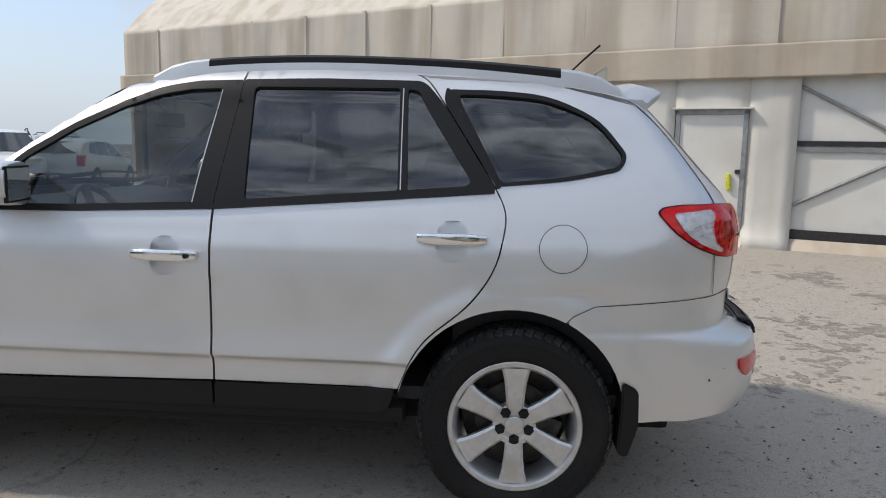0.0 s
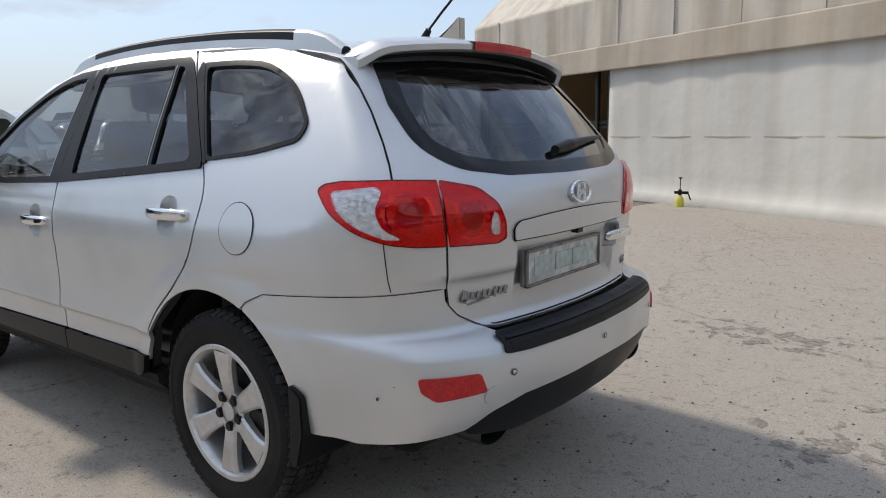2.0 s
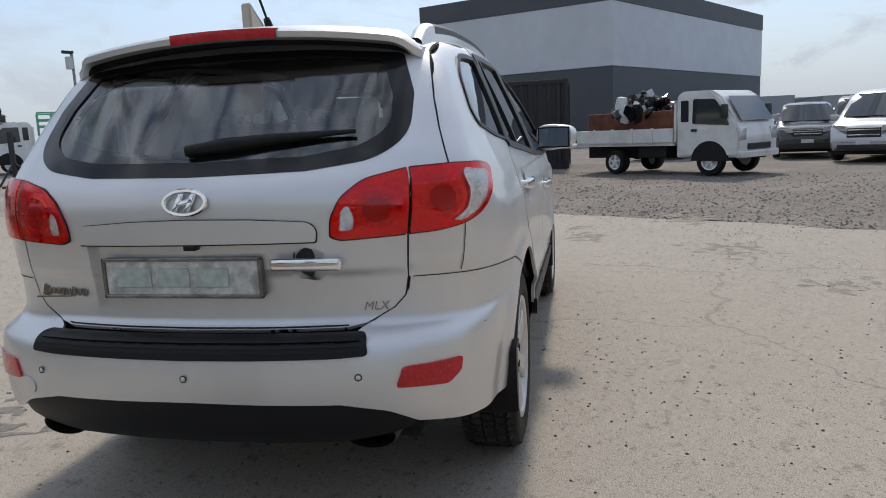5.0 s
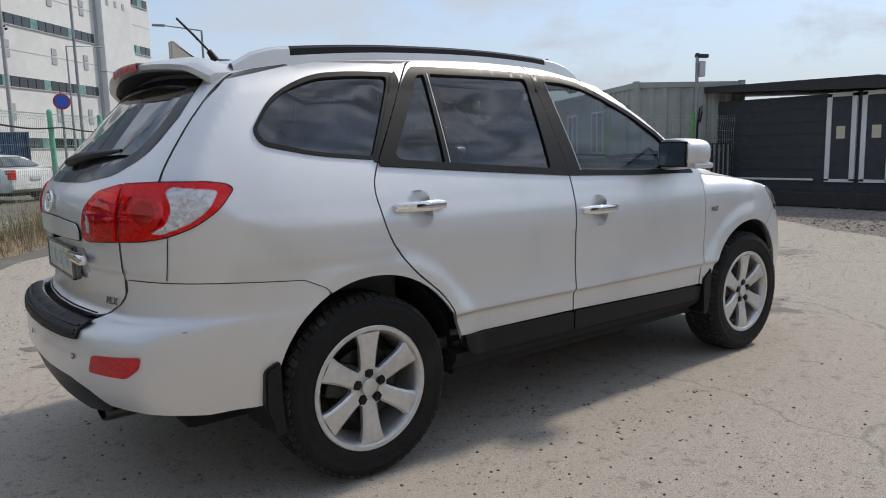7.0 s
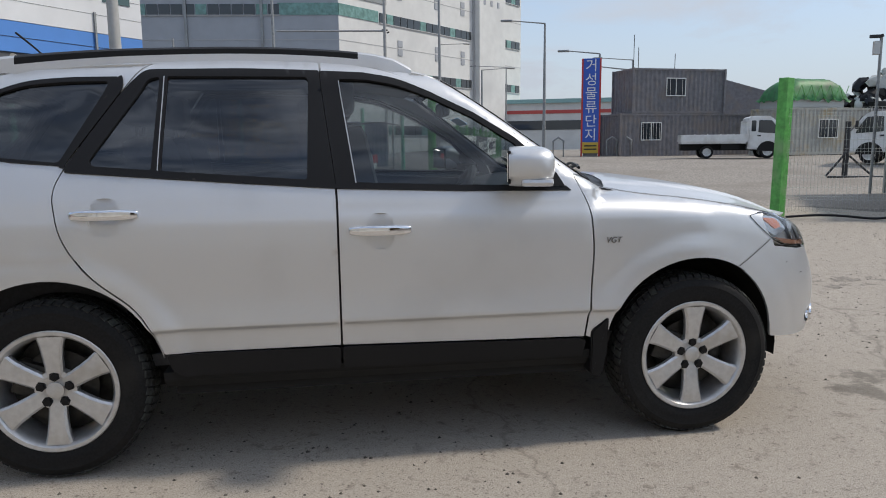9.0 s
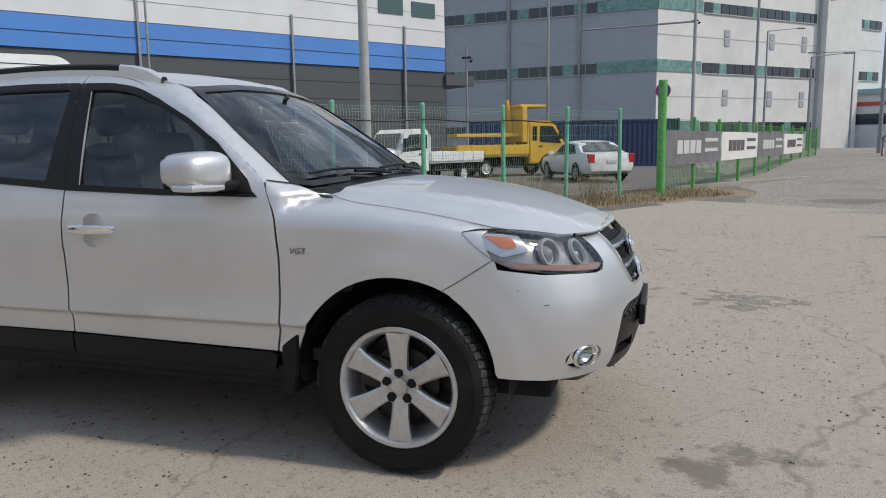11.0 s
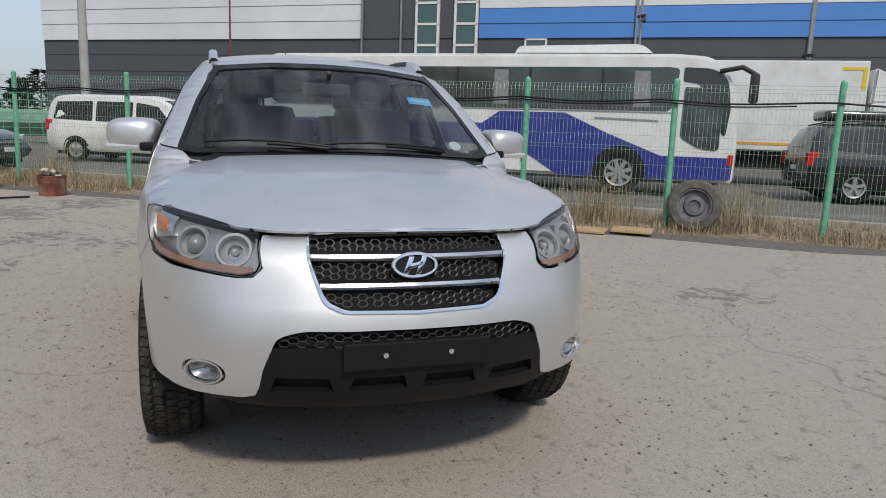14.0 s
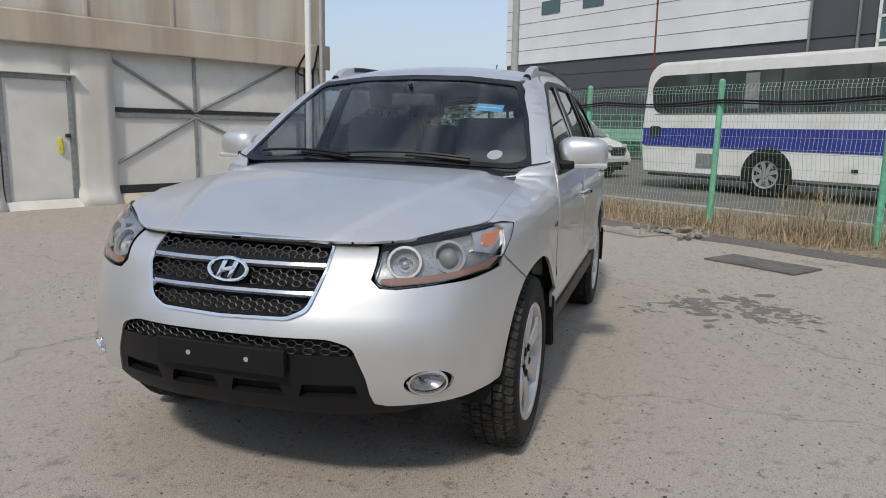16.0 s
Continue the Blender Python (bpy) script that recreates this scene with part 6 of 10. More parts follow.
def fabric(name, col, streak, amount):
    """Weathered tarpaulin with streaks that run down it."""
    m = bpy.data.materials.new(name)
    m.use_nodes = True
    n, l = m.node_tree.nodes, m.node_tree.links
    b = n["Principled BSDF"]
    b.inputs["Roughness"].default_value = .75
    tc = n.new("ShaderNodeTexCoord")
    mp = n.new("ShaderNodeMapping")
    mp.inputs["Rotation"].default_value = (0, 0, -math.atan2(SD.y, SD.x))
    l.new(tc.outputs["Object"], mp.inputs["Vector"])
    mp2 = n.new("ShaderNodeMapping")
    mp2.inputs["Scale"].default_value = (2.2, 2.2, .22)
    l.new(mp.outputs[0], mp2.inputs["Vector"])
    a = n.new("ShaderNodeTexNoise")
    a.inputs["Scale"].default_value, a.inputs["Detail"].default_value = 1.0, 7
    l.new(mp2.outputs[0], a.inputs["Vector"])
    c = n.new("ShaderNodeTexNoise")
    c.inputs["Scale"].default_value, c.inputs["Detail"].default_value = .9, 6
    l.new(tc.outputs["Object"], c.inputs["Vector"])
    r1, r2 = n.new("ShaderNodeValToRGB"), n.new("ShaderNodeValToRGB")
    r1.color_ramp.elements[0].position, r1.color_ramp.elements[0].color = .36, (*streak, 1)
    r1.color_ramp.elements[1].position, r1.color_ramp.elements[1].color = .56, (*col, 1)
    l.new(a.outputs["Fac"], r1.inputs["Fac"])
    r2.color_ramp.elements[0].position, r2.color_ramp.elements[0].color = .35, (*[k * .82 for k in col], 1)
    r2.color_ramp.elements[1].position, r2.color_ramp.elements[1].color = .6, (*col, 1)
    l.new(c.outputs["Fac"], r2.inputs["Fac"])
    mx = n.new("ShaderNodeMix")
    mx.data_type = 'RGBA'
    mx.inputs["Factor"].default_value = amount
    l.new(r2.outputs["Color"], mx.inputs["A"])
    l.new(r1.outputs["Color"], mx.inputs["B"])
    l.new(mx.outputs["Result"], b.inputs["Base Color"])
    f = n.new("ShaderNodeTexNoise")
    f.inputs["Scale"].default_value = 3.0
    l.new(tc.outputs["Object"], f.inputs["Vector"])
    bp = n.new("ShaderNodeBump")
    bp.inputs["Strength"].default_value, bp.inputs["Distance"].default_value = .25, .05
    l.new(f.outputs["Fac"], bp.inputs["Height"])
    l.new(bp.outputs["Normal"], b.inputs["Normal"])
    return m


TARP_UP = fabric("stained_tarpaulin", (.60, .55, .47), (.40, .33, .25), .65)
TARP_BAND = fabric("tarpaulin_band", (.52, .45, .36), (.36, .29, .22), .6)
TARP_LOW = fabric("pale_tarpaulin", (.66, .64, .59), (.50, .46, .39), .35)
STEEL_GREY = material("galvanised_steel", (.30, .31, .31), .5, .5, noise_scale=12, amount=.2)
DARK_STEEL = material("dark_painted_steel", (.03, .03, .032), .5, .2, noise_scale=20, amount=.3)
DOOR_WHITE = material("dusty_white_door", (.66, .65, .61), .6, noise_scale=4, amount=.06, stain=(.55, .52, .46), stain_scale=1.0)

shed = tagged(new("tent_shed"), "large beige tarpaulin storage shed with stained walls and a rounded roof", "shed")


def sheet(bm, x0, x1, z0, z1, y_of, nx, nz):
    """A hanging sheet in the shed's frame; y_of(x, z) gives its bulge."""
    rows = [[bm.verts.new(SM @ Vector((x0 + (x1 - x0) * i / nx, y_of(x0 + (x1 - x0) * i / nx, z0 + (z1 - z0) * j / nz), z0 + (z1 - z0) * j / nz))) for i in range(nx + 1)] for j in range(nz + 1)]
    for j in range(nz):
        for i in range(nx):
            bm.faces.new((rows[j][i], rows[j][i + 1], rows[j + 1][i + 1], rows[j + 1][i]))


def fold(x, z, a=.02, f=5.0):
    return a * noise.noise(Vector((x * f, z * .8, 7))) + a * .6 * math.sin(x * 5.2)


def wall_part(name, x0, x1, z0, z1, mat, y0=0.0, a=.02, thick=.03, skirt=0.0, nx=None):
    bm = bmesh.new()
    nx = nx or max(4, int((x1 - x0) * 6))
    sheet(bm, x0, x1, z0, z1, lambda x, z: y0 + fold(x, z, a) + (skirt * max(0, 1 - (z - z0) / .35) ** 2 if skirt else 0), nx, 16)
    bmesh.ops.recalc_face_normals(bm, faces=bm.faces)
    ob = smooth(part(name, bm, mat, shed), 60)
    so = ob.modifiers.new("thick", 'SOLIDIFY')
    so.thickness = thick
    return ob


wall_part("upper_wall", -5.05, 14.0, 2.75, 4.0, TARP_UP, .02, .030)
wall_part("hem_band", -5.10, 14.05, 2.50, 2.98, TARP_BAND, .12, .022)
wall_part("lower_wall", 1.10, 8.66, -.02, 2.8, TARP_LOW, 0, .010, skirt=.20)
wall_part("lower_wall", -.64, .03, -.02, 2.8, TARP_LOW, .01, .008, skirt=.14)
wall_part("lower_wall", .03, 1.10, 2.05, 2.8, TARP_LOW, .01, .008)
# seams over the upper wall and band
for i in range(13):
    x = -4.6 + i * 1.45
    bm = bmesh.new()
    box(bm, x - .03, x + .03, .04, .062, 2.98, 3.98, 0, SM)
    part("seam", bm, TARP_UP, shed)
bm = bmesh.new()
box(bm, 1.25, 8.6, .010, .034, 1.19, 1.212, 0, SM)
part("wall_seam", bm, TARP_BAND, shed)
# rounded roof
bm = bmesh.new()
R, rows = 9.0, []
for j in range(25):
    t = radians(48 - 96 * j / 24)
    rows.append([bm.verts.new(SM @ Vector((x, -6.69 + R * math.sin(t), 4.0 - R * math.cos(radians(48)) + R * math.cos(t)))) for x in (-5.1, 0, 5, 10, 14.05)])
for a, b2 in zip(rows, rows[1:]):
    for i in range(4):
        bm.faces.new((a[i], a[i + 1], b2[i + 1], b2[i]))
for k in (0, 4):
    base = [bm.verts.new(SM @ Vector(((-5.1, 0, 5, 10, 14.05)[k], y, 4.0))) for y in (-13.38, 0)]
    bm.faces.new([r[k] for r in rows] + base)
bmesh.ops.recalc_face_normals(bm, faces=bm.faces)
smooth(part("roof", bm, TARP_UP, shed), 40)
# end walls and back wall
bm = bmesh.new()
box(bm, -5.1, -5.0, -13.3, 0, 0, 4.0, 0, SM)
part("end_wall", bm, TARP_UP, shed)
TAN = fabric("tan_lining", (.58, .47, .30), (.50, .39, .24), .3)
bm = bmesh.new()
box(bm, 13.95, 14.05, -13.3, -.12, 0, 4.0, 0, SM)
part("end_wall", bm, TAN, shed)
bm = bmesh.new()
box(bm, 7.6, 14.0, -4.6, -4.5, 0, 4.0, 0, SM)
part("inner_wall", bm, TAN, shed)
bm = bmesh.new()
box(bm, -5.0, 14.0, -13.3, -13.2, 0, 4.0, 0, SM)
part("back_wall", bm, TARP_UP, shed)
bm = bmesh.new()
box(bm, 7.6, 7.65, -4.5, 0, 0, 4.0, 0, SM)
part("partition", bm, TAN, shed)
for x, y in ((13.55, -.1), (9.35, -.25), (13.3, -4.3), (8.75, -.08)):
    bm = bmesh.new()
    box(bm, x - .04, x + .04, y - .04, y + .04, 0, 2.75, .006, SM)
    part("post", bm, DARK_STEEL, shed)
for z in (1.40, 1.50, 1.95, .55):
    bm = bmesh.new()
    th = .03 if z in (1.40, 1.50) else .012
    box(bm, 8.7, 13.5, -4.42 if z in (.55, 1.95) else -.30, -4.39 if z in (.55, 1.95) else -.27, z - th, z + th, 0, SM)
    part("rail", bm, DARK_STEEL, shed)
# door with frame
door = link_mesh("shed_door", bmesh.new(), DOOR_WHITE, shed, "closed white metal door with a yellow rag on its handle")
bm = bmesh.new()
box(bm, .10, 1.01, -.02, .035, .10, 1.98, .004, SM)
bm.to_mesh(door.data)
bm.free()
for x0, x1, z0, z1 in ((.03, .10, .08, 2.05), (1.01, 1.08, .08, 2.05), (.03, 1.08, 1.98, 2.06)):
    bm = bmesh.new()
    box(bm, x0, x1, -.02, .06, z0, z1, .004, SM)
    part("door_frame", bm, STEEL_GREY, door)
bm = bmesh.new()
box(bm, -.02, 1.12, .0, .14, 2.06, 2.085, .004, SM)
part("door_hood", bm, DOOR_WHITE, door)
bm = bmesh.new()
box(bm, .10, .17, .035, .10, 1.10, 1.16, .01, SM)
part("padlock", bm, DARK_STEEL, door)
bm = bmesh.new()
box(bm, .115, .185, .04, .085, .86, 1.12, .02, SM @ pose(0, 0, 0, 0, 6, 0))
for v in bm.verts:
    v.co.x += .012 * noise.noise(v.co * 30)
smooth(part("yellow_rag", bm, material("yellow_cloth", (.62, .60, .05), .8, noise_scale=30, amount=.3), door, "yellow-green rag"), 60)
bm = bmesh.new()
sheet(bm, .0, 1.12, -.02, .13, lambda x, z: .16 * (1 - z / .15) + .04 + fold(x, z, .015), 12, 3)
part("door_skirt", bm, TARP_LOW, shed)
# braced gate
gate = link_mesh("shed_gate", bmesh.new(), DOOR_WHITE, shed, "wide white panel gate with steel cross braces")
bm = bmesh.new()
box(bm, -4.95, -.62, -.08, -.05, .14, 2.75, 0, SM)
bm.to_mesh(gate.data)
bm.free()
GB = STEEL_GREY
for x0, x1, z0, z1, mt in ((-4.75, -.64, 1.53, 1.60, DARK_STEEL), (-4.75, -.64, 1.44, 1.51, GB), (-4.75, -.64, .16, .30, DARK_STEEL), (-2.15, -2.09, .2, 2.66, GB), (-4.42, -4.35, .2, 2.66, GB), (-4.62, -4.56, .2, 2.66, DARK_STEEL), (-4.8, -4.72, .2, 2.66, DARK_STEEL)):
    bm = bmesh.new()
    box(bm, x0, x1, -.05, -.01, z0, z1, .004, SM)
    part("gate_rail", bm, mt, gate)
for (xa, za), (xb, zb) in (((-2.12, 1.56), (-.64, 2.38)), ((-2.12, 1.46), (-.64, .66)), ((-2.12, 1.56), (-4.38, 2.62)), ((-2.12, 1.46), (-4.38, .45))):
    bm = bmesh.new()
    cyl(bm, SM @ Vector((xa, -.03, za)), SM @ Vector((xb, -.03, zb)), .028, seg=8)
    part("gate_brace", bm, GB, gate)
bm = bmesh.new()
sheet(bm, -5.05, -.5, -.02, .16, lambda x, z: .12 * (1 - z / .16) + fold(x, z, .02), 30, 3)
part("skirt", bm, TARP_BAND, shed)

# things before and in the shed
def chair_office(m):
    c = tagged(new("office_chair"), "worn office chair with an orange-brown back", "chair")
    bm = bmesh.new()
    box(bm, -.24, .24, -.03, .03, .55, 1.15, .03)
    smooth(part("backrest", bm, material("rust_cloth", (.22, .06, .025), .8, noise_scale=12, amount=.3), c))
    bm = bmesh.new()
    box(bm, -.25, .25, 0, .5, .42, .52, .04)
    smooth(part("seat", bm, DARK_STEEL, c))
    for s in (-.3, .3):
        bm = bmesh.new()
        box(bm, s - .03, s + .03, .02, .3, .62, .68, .015)
        part("armrest", bm, DARK_STEEL, c)
    bm = bmesh.new()
    cyl(bm, (0, .25, .05), (0, .25, .43), .03)
    for k in range(5):
        cyl(bm, (0, .25, .09), (.28 * math.cos(k * 1.257), .25 + .28 * math.sin(k * 1.257), .04), .02, seg=6)
    part("base", bm, DARK_STEEL, c)
    c.matrix_world = m
    return c


chair_office(SM @ pose(11.7, -2.2, 0, 0, 0, 15))
c = tagged(new("chair"), "blue-grey steel chair with a plain back", "chair")
bm = bmesh.new()
box(bm, -.2, .2, -.02, .02, .5, .82, .02)
part("backrest", bm, material("blue_plastic", (.05, .11, .16), .5), c)
bm = bmesh.new()
box(bm, -.2, .2, 0, .38, .42, .46, .01)
part("seat", bm, material("blue_plastic_seat", (.05, .10, .15), .5), c)
for x in (-.18, .18):
    for y in (.02, .36):
        bm = bmesh.new()
        cyl(bm, (x, y, 0), (x, y, .43), .014, seg=8)
        part("leg", bm, DARK_STEEL, c)
c.matrix_world = SM @ pose(12.9, -1.6, 0)
for k in range(6):
    bm = bmesh.new()
    x = 9.5 + k * .32
    cyl(bm, (x, -2.6, .16), (x, -2.52, .16), .16, seg=16)
    cyl(bm, (x, -2.1, .14), (x, -2.02, .14), .14, seg=16)
    cyl(bm, (x, -2.56, .16), (x, -2.06, .35), .03, seg=8)
    cyl(bm, (x, -2.06, .15), (x, -2.1, .62), .018, seg=8)
    bmesh.ops.transform(bm, matrix=SM, verts=bm.verts)
    ob = tagged(link_mesh("machine", bm, DARK_STEEL), "small dark wheeled machine parked in a row", "machine", group="row of dark machines in the shed")
t = tagged(new("hand_truck"), "dark steel two-wheeled hand truck leaning on a post", "hand truck")
bm = bmesh.new()
for s in (-.16, .16):
    tube(bm, [(s, 0, .1), (s, -.05, .9), (s, 0, 1.1), (s, .12, 1.22)], .016)
for z in (.35, .65, .95):
    cyl(bm, (-.16, -.03, z), (.16, -.03, z), .012, seg=8)
part("frame", bm, DARK_STEEL, t)
for s in (-.2, .2):
    bm = bmesh.new()
    cyl(bm, (s - .03, 0, .12), (s + .03, 0, .12), .12, seg=18)
    part("wheel", bm, RUBBER, t)
t.matrix_world = SM @ pose(9.05, -.9, 0)
sp = tagged(new("pump_sprayer"), "small yellow pump sprayer with a black handle standing by the wall", "sprayer")
bm = bmesh.new()
lathe(bm, [(0, 0), (.07, 0), (.075, .03), (.072, .13), (.045, .17), (.03, .2)], Matrix(), 20)
smooth(part("tank", bm, material("yellow_tank", (.60, .56, .06), .4), sp), 40)
bm = bmesh.new()
cyl(bm, (0, 0, .17), (0, 0, .30), .03, seg=12)
cyl(bm, (0, 0, .3), (0, 0, .5), .008, seg=8)
cyl(bm, (-.03, 0, .5), (.03, 0, .5), .012, seg=8)
box(bm, -.15, .1, -.02, .02, .22, .27, .008)
cyl(bm, (-.14, 0, .24), (-.19, 0, .12), .012, seg=8)
part("pump", bm, BLACK_TRIM, sp)
sp.matrix_world = Matrix.Translation((.95, -10.0, 0))

# ---- wire fences ----
GREEN = material("green_fence_paint", (.13, .42, .27), .5, noise_scale=15, amount=.2, stain=(.2, .4, .28), stain_scale=4)
GREEN_BRIGHT = material("bright_green_paint", (.10, .36, .08), .5, noise_scale=12, amount=.25, stain=(.2, .36, .16), stain_scale=3)
WIRE = material("green_wire", (.30, .46, .36), .5, .2)
WIRE_W = material("grey_wire", (.50, .52, .48), .5, .3)


def bar(vs, fs, p, q, r):
    p, q = Vector(p), Vector(q)
    d = (q - p).normalized()
    a = d.orthogonal().normalized()
    b = d.cross(a)
    k = len(vs)
    for e in (p, q):
        for t in range(3):
            an = t * 2.0944
            vs.append(tuple(e + (a * math.cos(an) + b * math.sin(an)) * r))
    fs += [(k + t, k + (t + 1) % 3, k + 3 + (t + 1) % 3, k + 3 + t) for t in range(3)]


def mesh_panel(parent, p, q, z0, z1, mat, pitch=.055, vpitch=.20, r=.0026, folds=True):
    """Welded wire between two places, with bent stiffening folds."""
    p, q = Vector(p), Vector(q)
    L = (q - p).length
    d = (q - p) / L
    out = Vector((d.y, -d.x, 0))
    vs, fs = [], []
    zs = [z0]
    while zs[-1] < z1 - .05:
        zs.append(zs[-1] + vpitch)
    zs[-1] = z1
    kink = {}
    for i, z in enumerate(zs):
        kink[i] = .035 if folds and i in (1, len(zs) // 2, len(zs) - 2) else 0
        bar(vs, fs, p + Vector((0, 0, z)) + out * kink[i], q + Vector((0, 0, z)) + out * kink[i], r)
        if kink[i]:
            bar(vs, fs, p + Vector((0, 0, z + .05)), q + Vector((0, 0, z + .05)), r)
    n = int(L / pitch)
    for k in range(1, n):
        b = p + d * (L * k / n)
        for i in range(len(zs) - 1):
            bar(vs, fs, b + Vector((0, 0, zs[i])) + out * kink[i], b + Vector((0, 0, zs[i + 1])) + out * kink[i + 1], r * .85)
    me = bpy.data.meshes.new("wire_mesh")
    me.from_pydata(vs, [], fs)
    me.materials.append(mat)
    ob = new("wire_mesh", me)
    ob.parent = parent
    return ob


def fence_post(parent, p, h, r, mat, lean=(0, 0)):
    bm = bmesh.new()
    v = Vector(p)
    cyl(bm, v - Vector((0, 0, .1)), v + Vector((lean[0], lean[1], h)), r, seg=16)
    bmesh.ops.create_uvsphere(bm, u_segments=12, v_segments=6, radius=r * 1.05, matrix=Matrix.Translation(v + Vector((lean[0], lean[1], h))))
    return smooth(part("post", bm, mat, parent), 50)


fence = tagged(new("wire_fence"), "green welded wire fence with round posts", "fence")
PST = [-15.2, -12.7, -10.1, -7.5, -4.95, -2.45, -.08, 2.14, 4.2, 6.19, 8.02, 9.89, 11.59, 13.3]
for i, s in enumerate(PST):
    lean = (.03, .03) if i % 3 == 0 else (-.015, 0.01)
    fence_post(fence, fence_pt(s, 0), 2.04, .042, GREEN, lean)
for a, b2 in zip(PST, PST[1:]):
    mesh_panel(fence, fence_pt(a, -.03), fence_pt(b2, -.03), .10, 2.0, WIRE)
bm = bmesh.new()
cyl(bm, fence_pt(7.5, .75), fence_pt(8.02, .02, 1.0), .03, seg=10)
part("brace", bm, GREEN, fence)
# cable tied along the fence
cab = tagged(new("cable"), "black cable tied along the top of the fence", "cable")
bm = bmesh.new()
pts = []
for i, s in enumerate(np.linspace(-13.5, 13.0, 110)):
    k = (s / 2.03) % 1
    pts.append(fence_pt(s, -.06, 1.80 - .05 * math.sin(math.pi * k) + .015 * noise.noise(Vector((s, 0, 3)))))
tube(bm, pts, .014, 6)
tube(bm, [p + Vector((0, 0, -.035)) for p in pts[20:80]], .011, 6)
smooth(part("strand", bm, BLACK_TRIM, cab))

gate_fence = tagged(new("gate_fence"), "bright green gate post with wire fence and open leaf", "fence")
A0, B0 = Vector((7.30, 7.45, 0)), Vector((10.95, 5.85, 0))
bm = bmesh.new()
box(bm, -.10, .10, -.085, .085, -.1, 2.36, .012)
bmesh.ops.transform(bm, matrix=Matrix.Translation(A0) @ pose(0, 0, 0, 0, 1.5, 25), verts=bm.verts)
part("gate_post", bm, GREEN_BRIGHT, gate_fence)
M0 = A0.lerp(B0, .5)
for p, h in ((M0, 1.85), (B0, 1.9), (B0 + (B0 - A0) * .6, 1.9)):
    fence_post(gate_fence, p, h, .04, GREEN_BRIGHT)
for p, q in ((A0, M0), (M0, B0), (B0, B0 + (B0 - A0) * .6)):
    mesh_panel(gate_fence, p, q, .12, 1.85, WIRE_W)
leaf = A0 + Vector((1.22, 1.72, 0))
for p, q in (((A0.x, A0.y, 1.75), (leaf.x, leaf.y, 1.75)), ((A0.x, A0.y, .2), (leaf.x, leaf.y, .2)), ((leaf.x, leaf.y, .2), (leaf.x, leaf.y, 1.75)), ((A0.x + .61, A0.y + .86, .2), (A0.x + .61, A0.y + .86, 1.75))):
    bm = bmesh.new()
    cyl(bm, p, q, .028, seg=10)
    part("leaf_bar", bm, GREEN_BRIGHT, gate_fence)
mesh_panel(gate_fence, A0, leaf, .2, 1.75, GREEN_BRIGHT, .07, .1, .004, False)
bm = bmesh.new()
pts = [A0 + (B0 - A0) * f + Vector((-.1, -.25, .03 + .05 * abs(math.sin(f * 9)))) for f in np.linspace(.02, 1.5, 40)]
tube(bm, pts, .022, 6)
tagged(smooth(link_mesh("hose", bm, BLACK_TRIM)), "black hose lying along the foot of the fence", "hose")

# far side of the gateway: post, fence with banners
road_fence = tagged(new("road_fence"), "green wire fence along the access road with printed banners", "fence")
G2 = fence_pt(14.9, .1)
bm = bmesh.new()
cyl(bm, G2 - Vector((0, 0, .1)), G2 + Vector((0, 0, 2.75)), .10, seg=18)
smooth(part("gate_post", bm, GREEN_BRIGHT, road_fence))
ps = [fence_pt(15.2 + 2.6 * i, .3 + .9 * i) for i in range(11)]
for p in ps:
    fence_post(road_fence, p, 1.95, .05, GREEN_BRIGHT)
for p, q in zip(ps, ps[1:]):
    mesh_panel(road_fence, p, q, .1, 1.9, GREEN_BRIGHT, .12, .3, .006, False)
for i, (k, wt) in enumerate(((0, 0), (2, 1), (4, 0), (6, 1))):
    b = tagged(new("banner"), "grey printed fabric banner tied to a fence" if not wt else "white printed fabric banner tied to a fence", "banner", group="banners on the road fence")
    p, q = ps[k] + Vector((-.02, -.08, 0)), ps[k + 2] + Vector((-.02, -.08, 0))
    d = (q - p).normalized()
    m = Matrix(((d.x, -d.y, 0, p.x), (d.y, d.x, 0, p.y), (0, 0, 1, 0), (0, 0, 0, 1)))
    L = (q - p).length
    bm = bmesh.new()
    box(bm, .1, L - .1, -.085, -.075, .75, 1.62, 0, m)
    part("cloth", bm, material("banner_white", (.68, .68, .66), .7, noise_scale=2, amount=.06) if wt else material("banner_grey", (.16, .16, .17), .7, noise_scale=2, amount=.2), b)
    for r0, (x0, x1) in enumerate(((.18, .62), (.66, .92))):
        for j in range(4 if r0 == 0 else 2):
            bm = bmesh.new()
            w = (x1 - x0) * L / (5 if r0 == 0 else 3)
            zc = 1.2 if r0 == 0 else 1.38 - .28 * j
            xs0 = x0 * L + (w * 1.2 * j if r0 == 0 else 0)
            box(bm, xs0, xs0 + (w if r0 == 0 else (x1 - x0) * L), -.095, -.084, zc - (.17 if r0 == 0 else .05), zc + (.17 if r0 == 0 else .05), 0, m)
            part("print_bar", bm, material("print_dark", (.1, .08, .09), .7) if wt else material("print_light", (.55, .55, .54), .7), b)

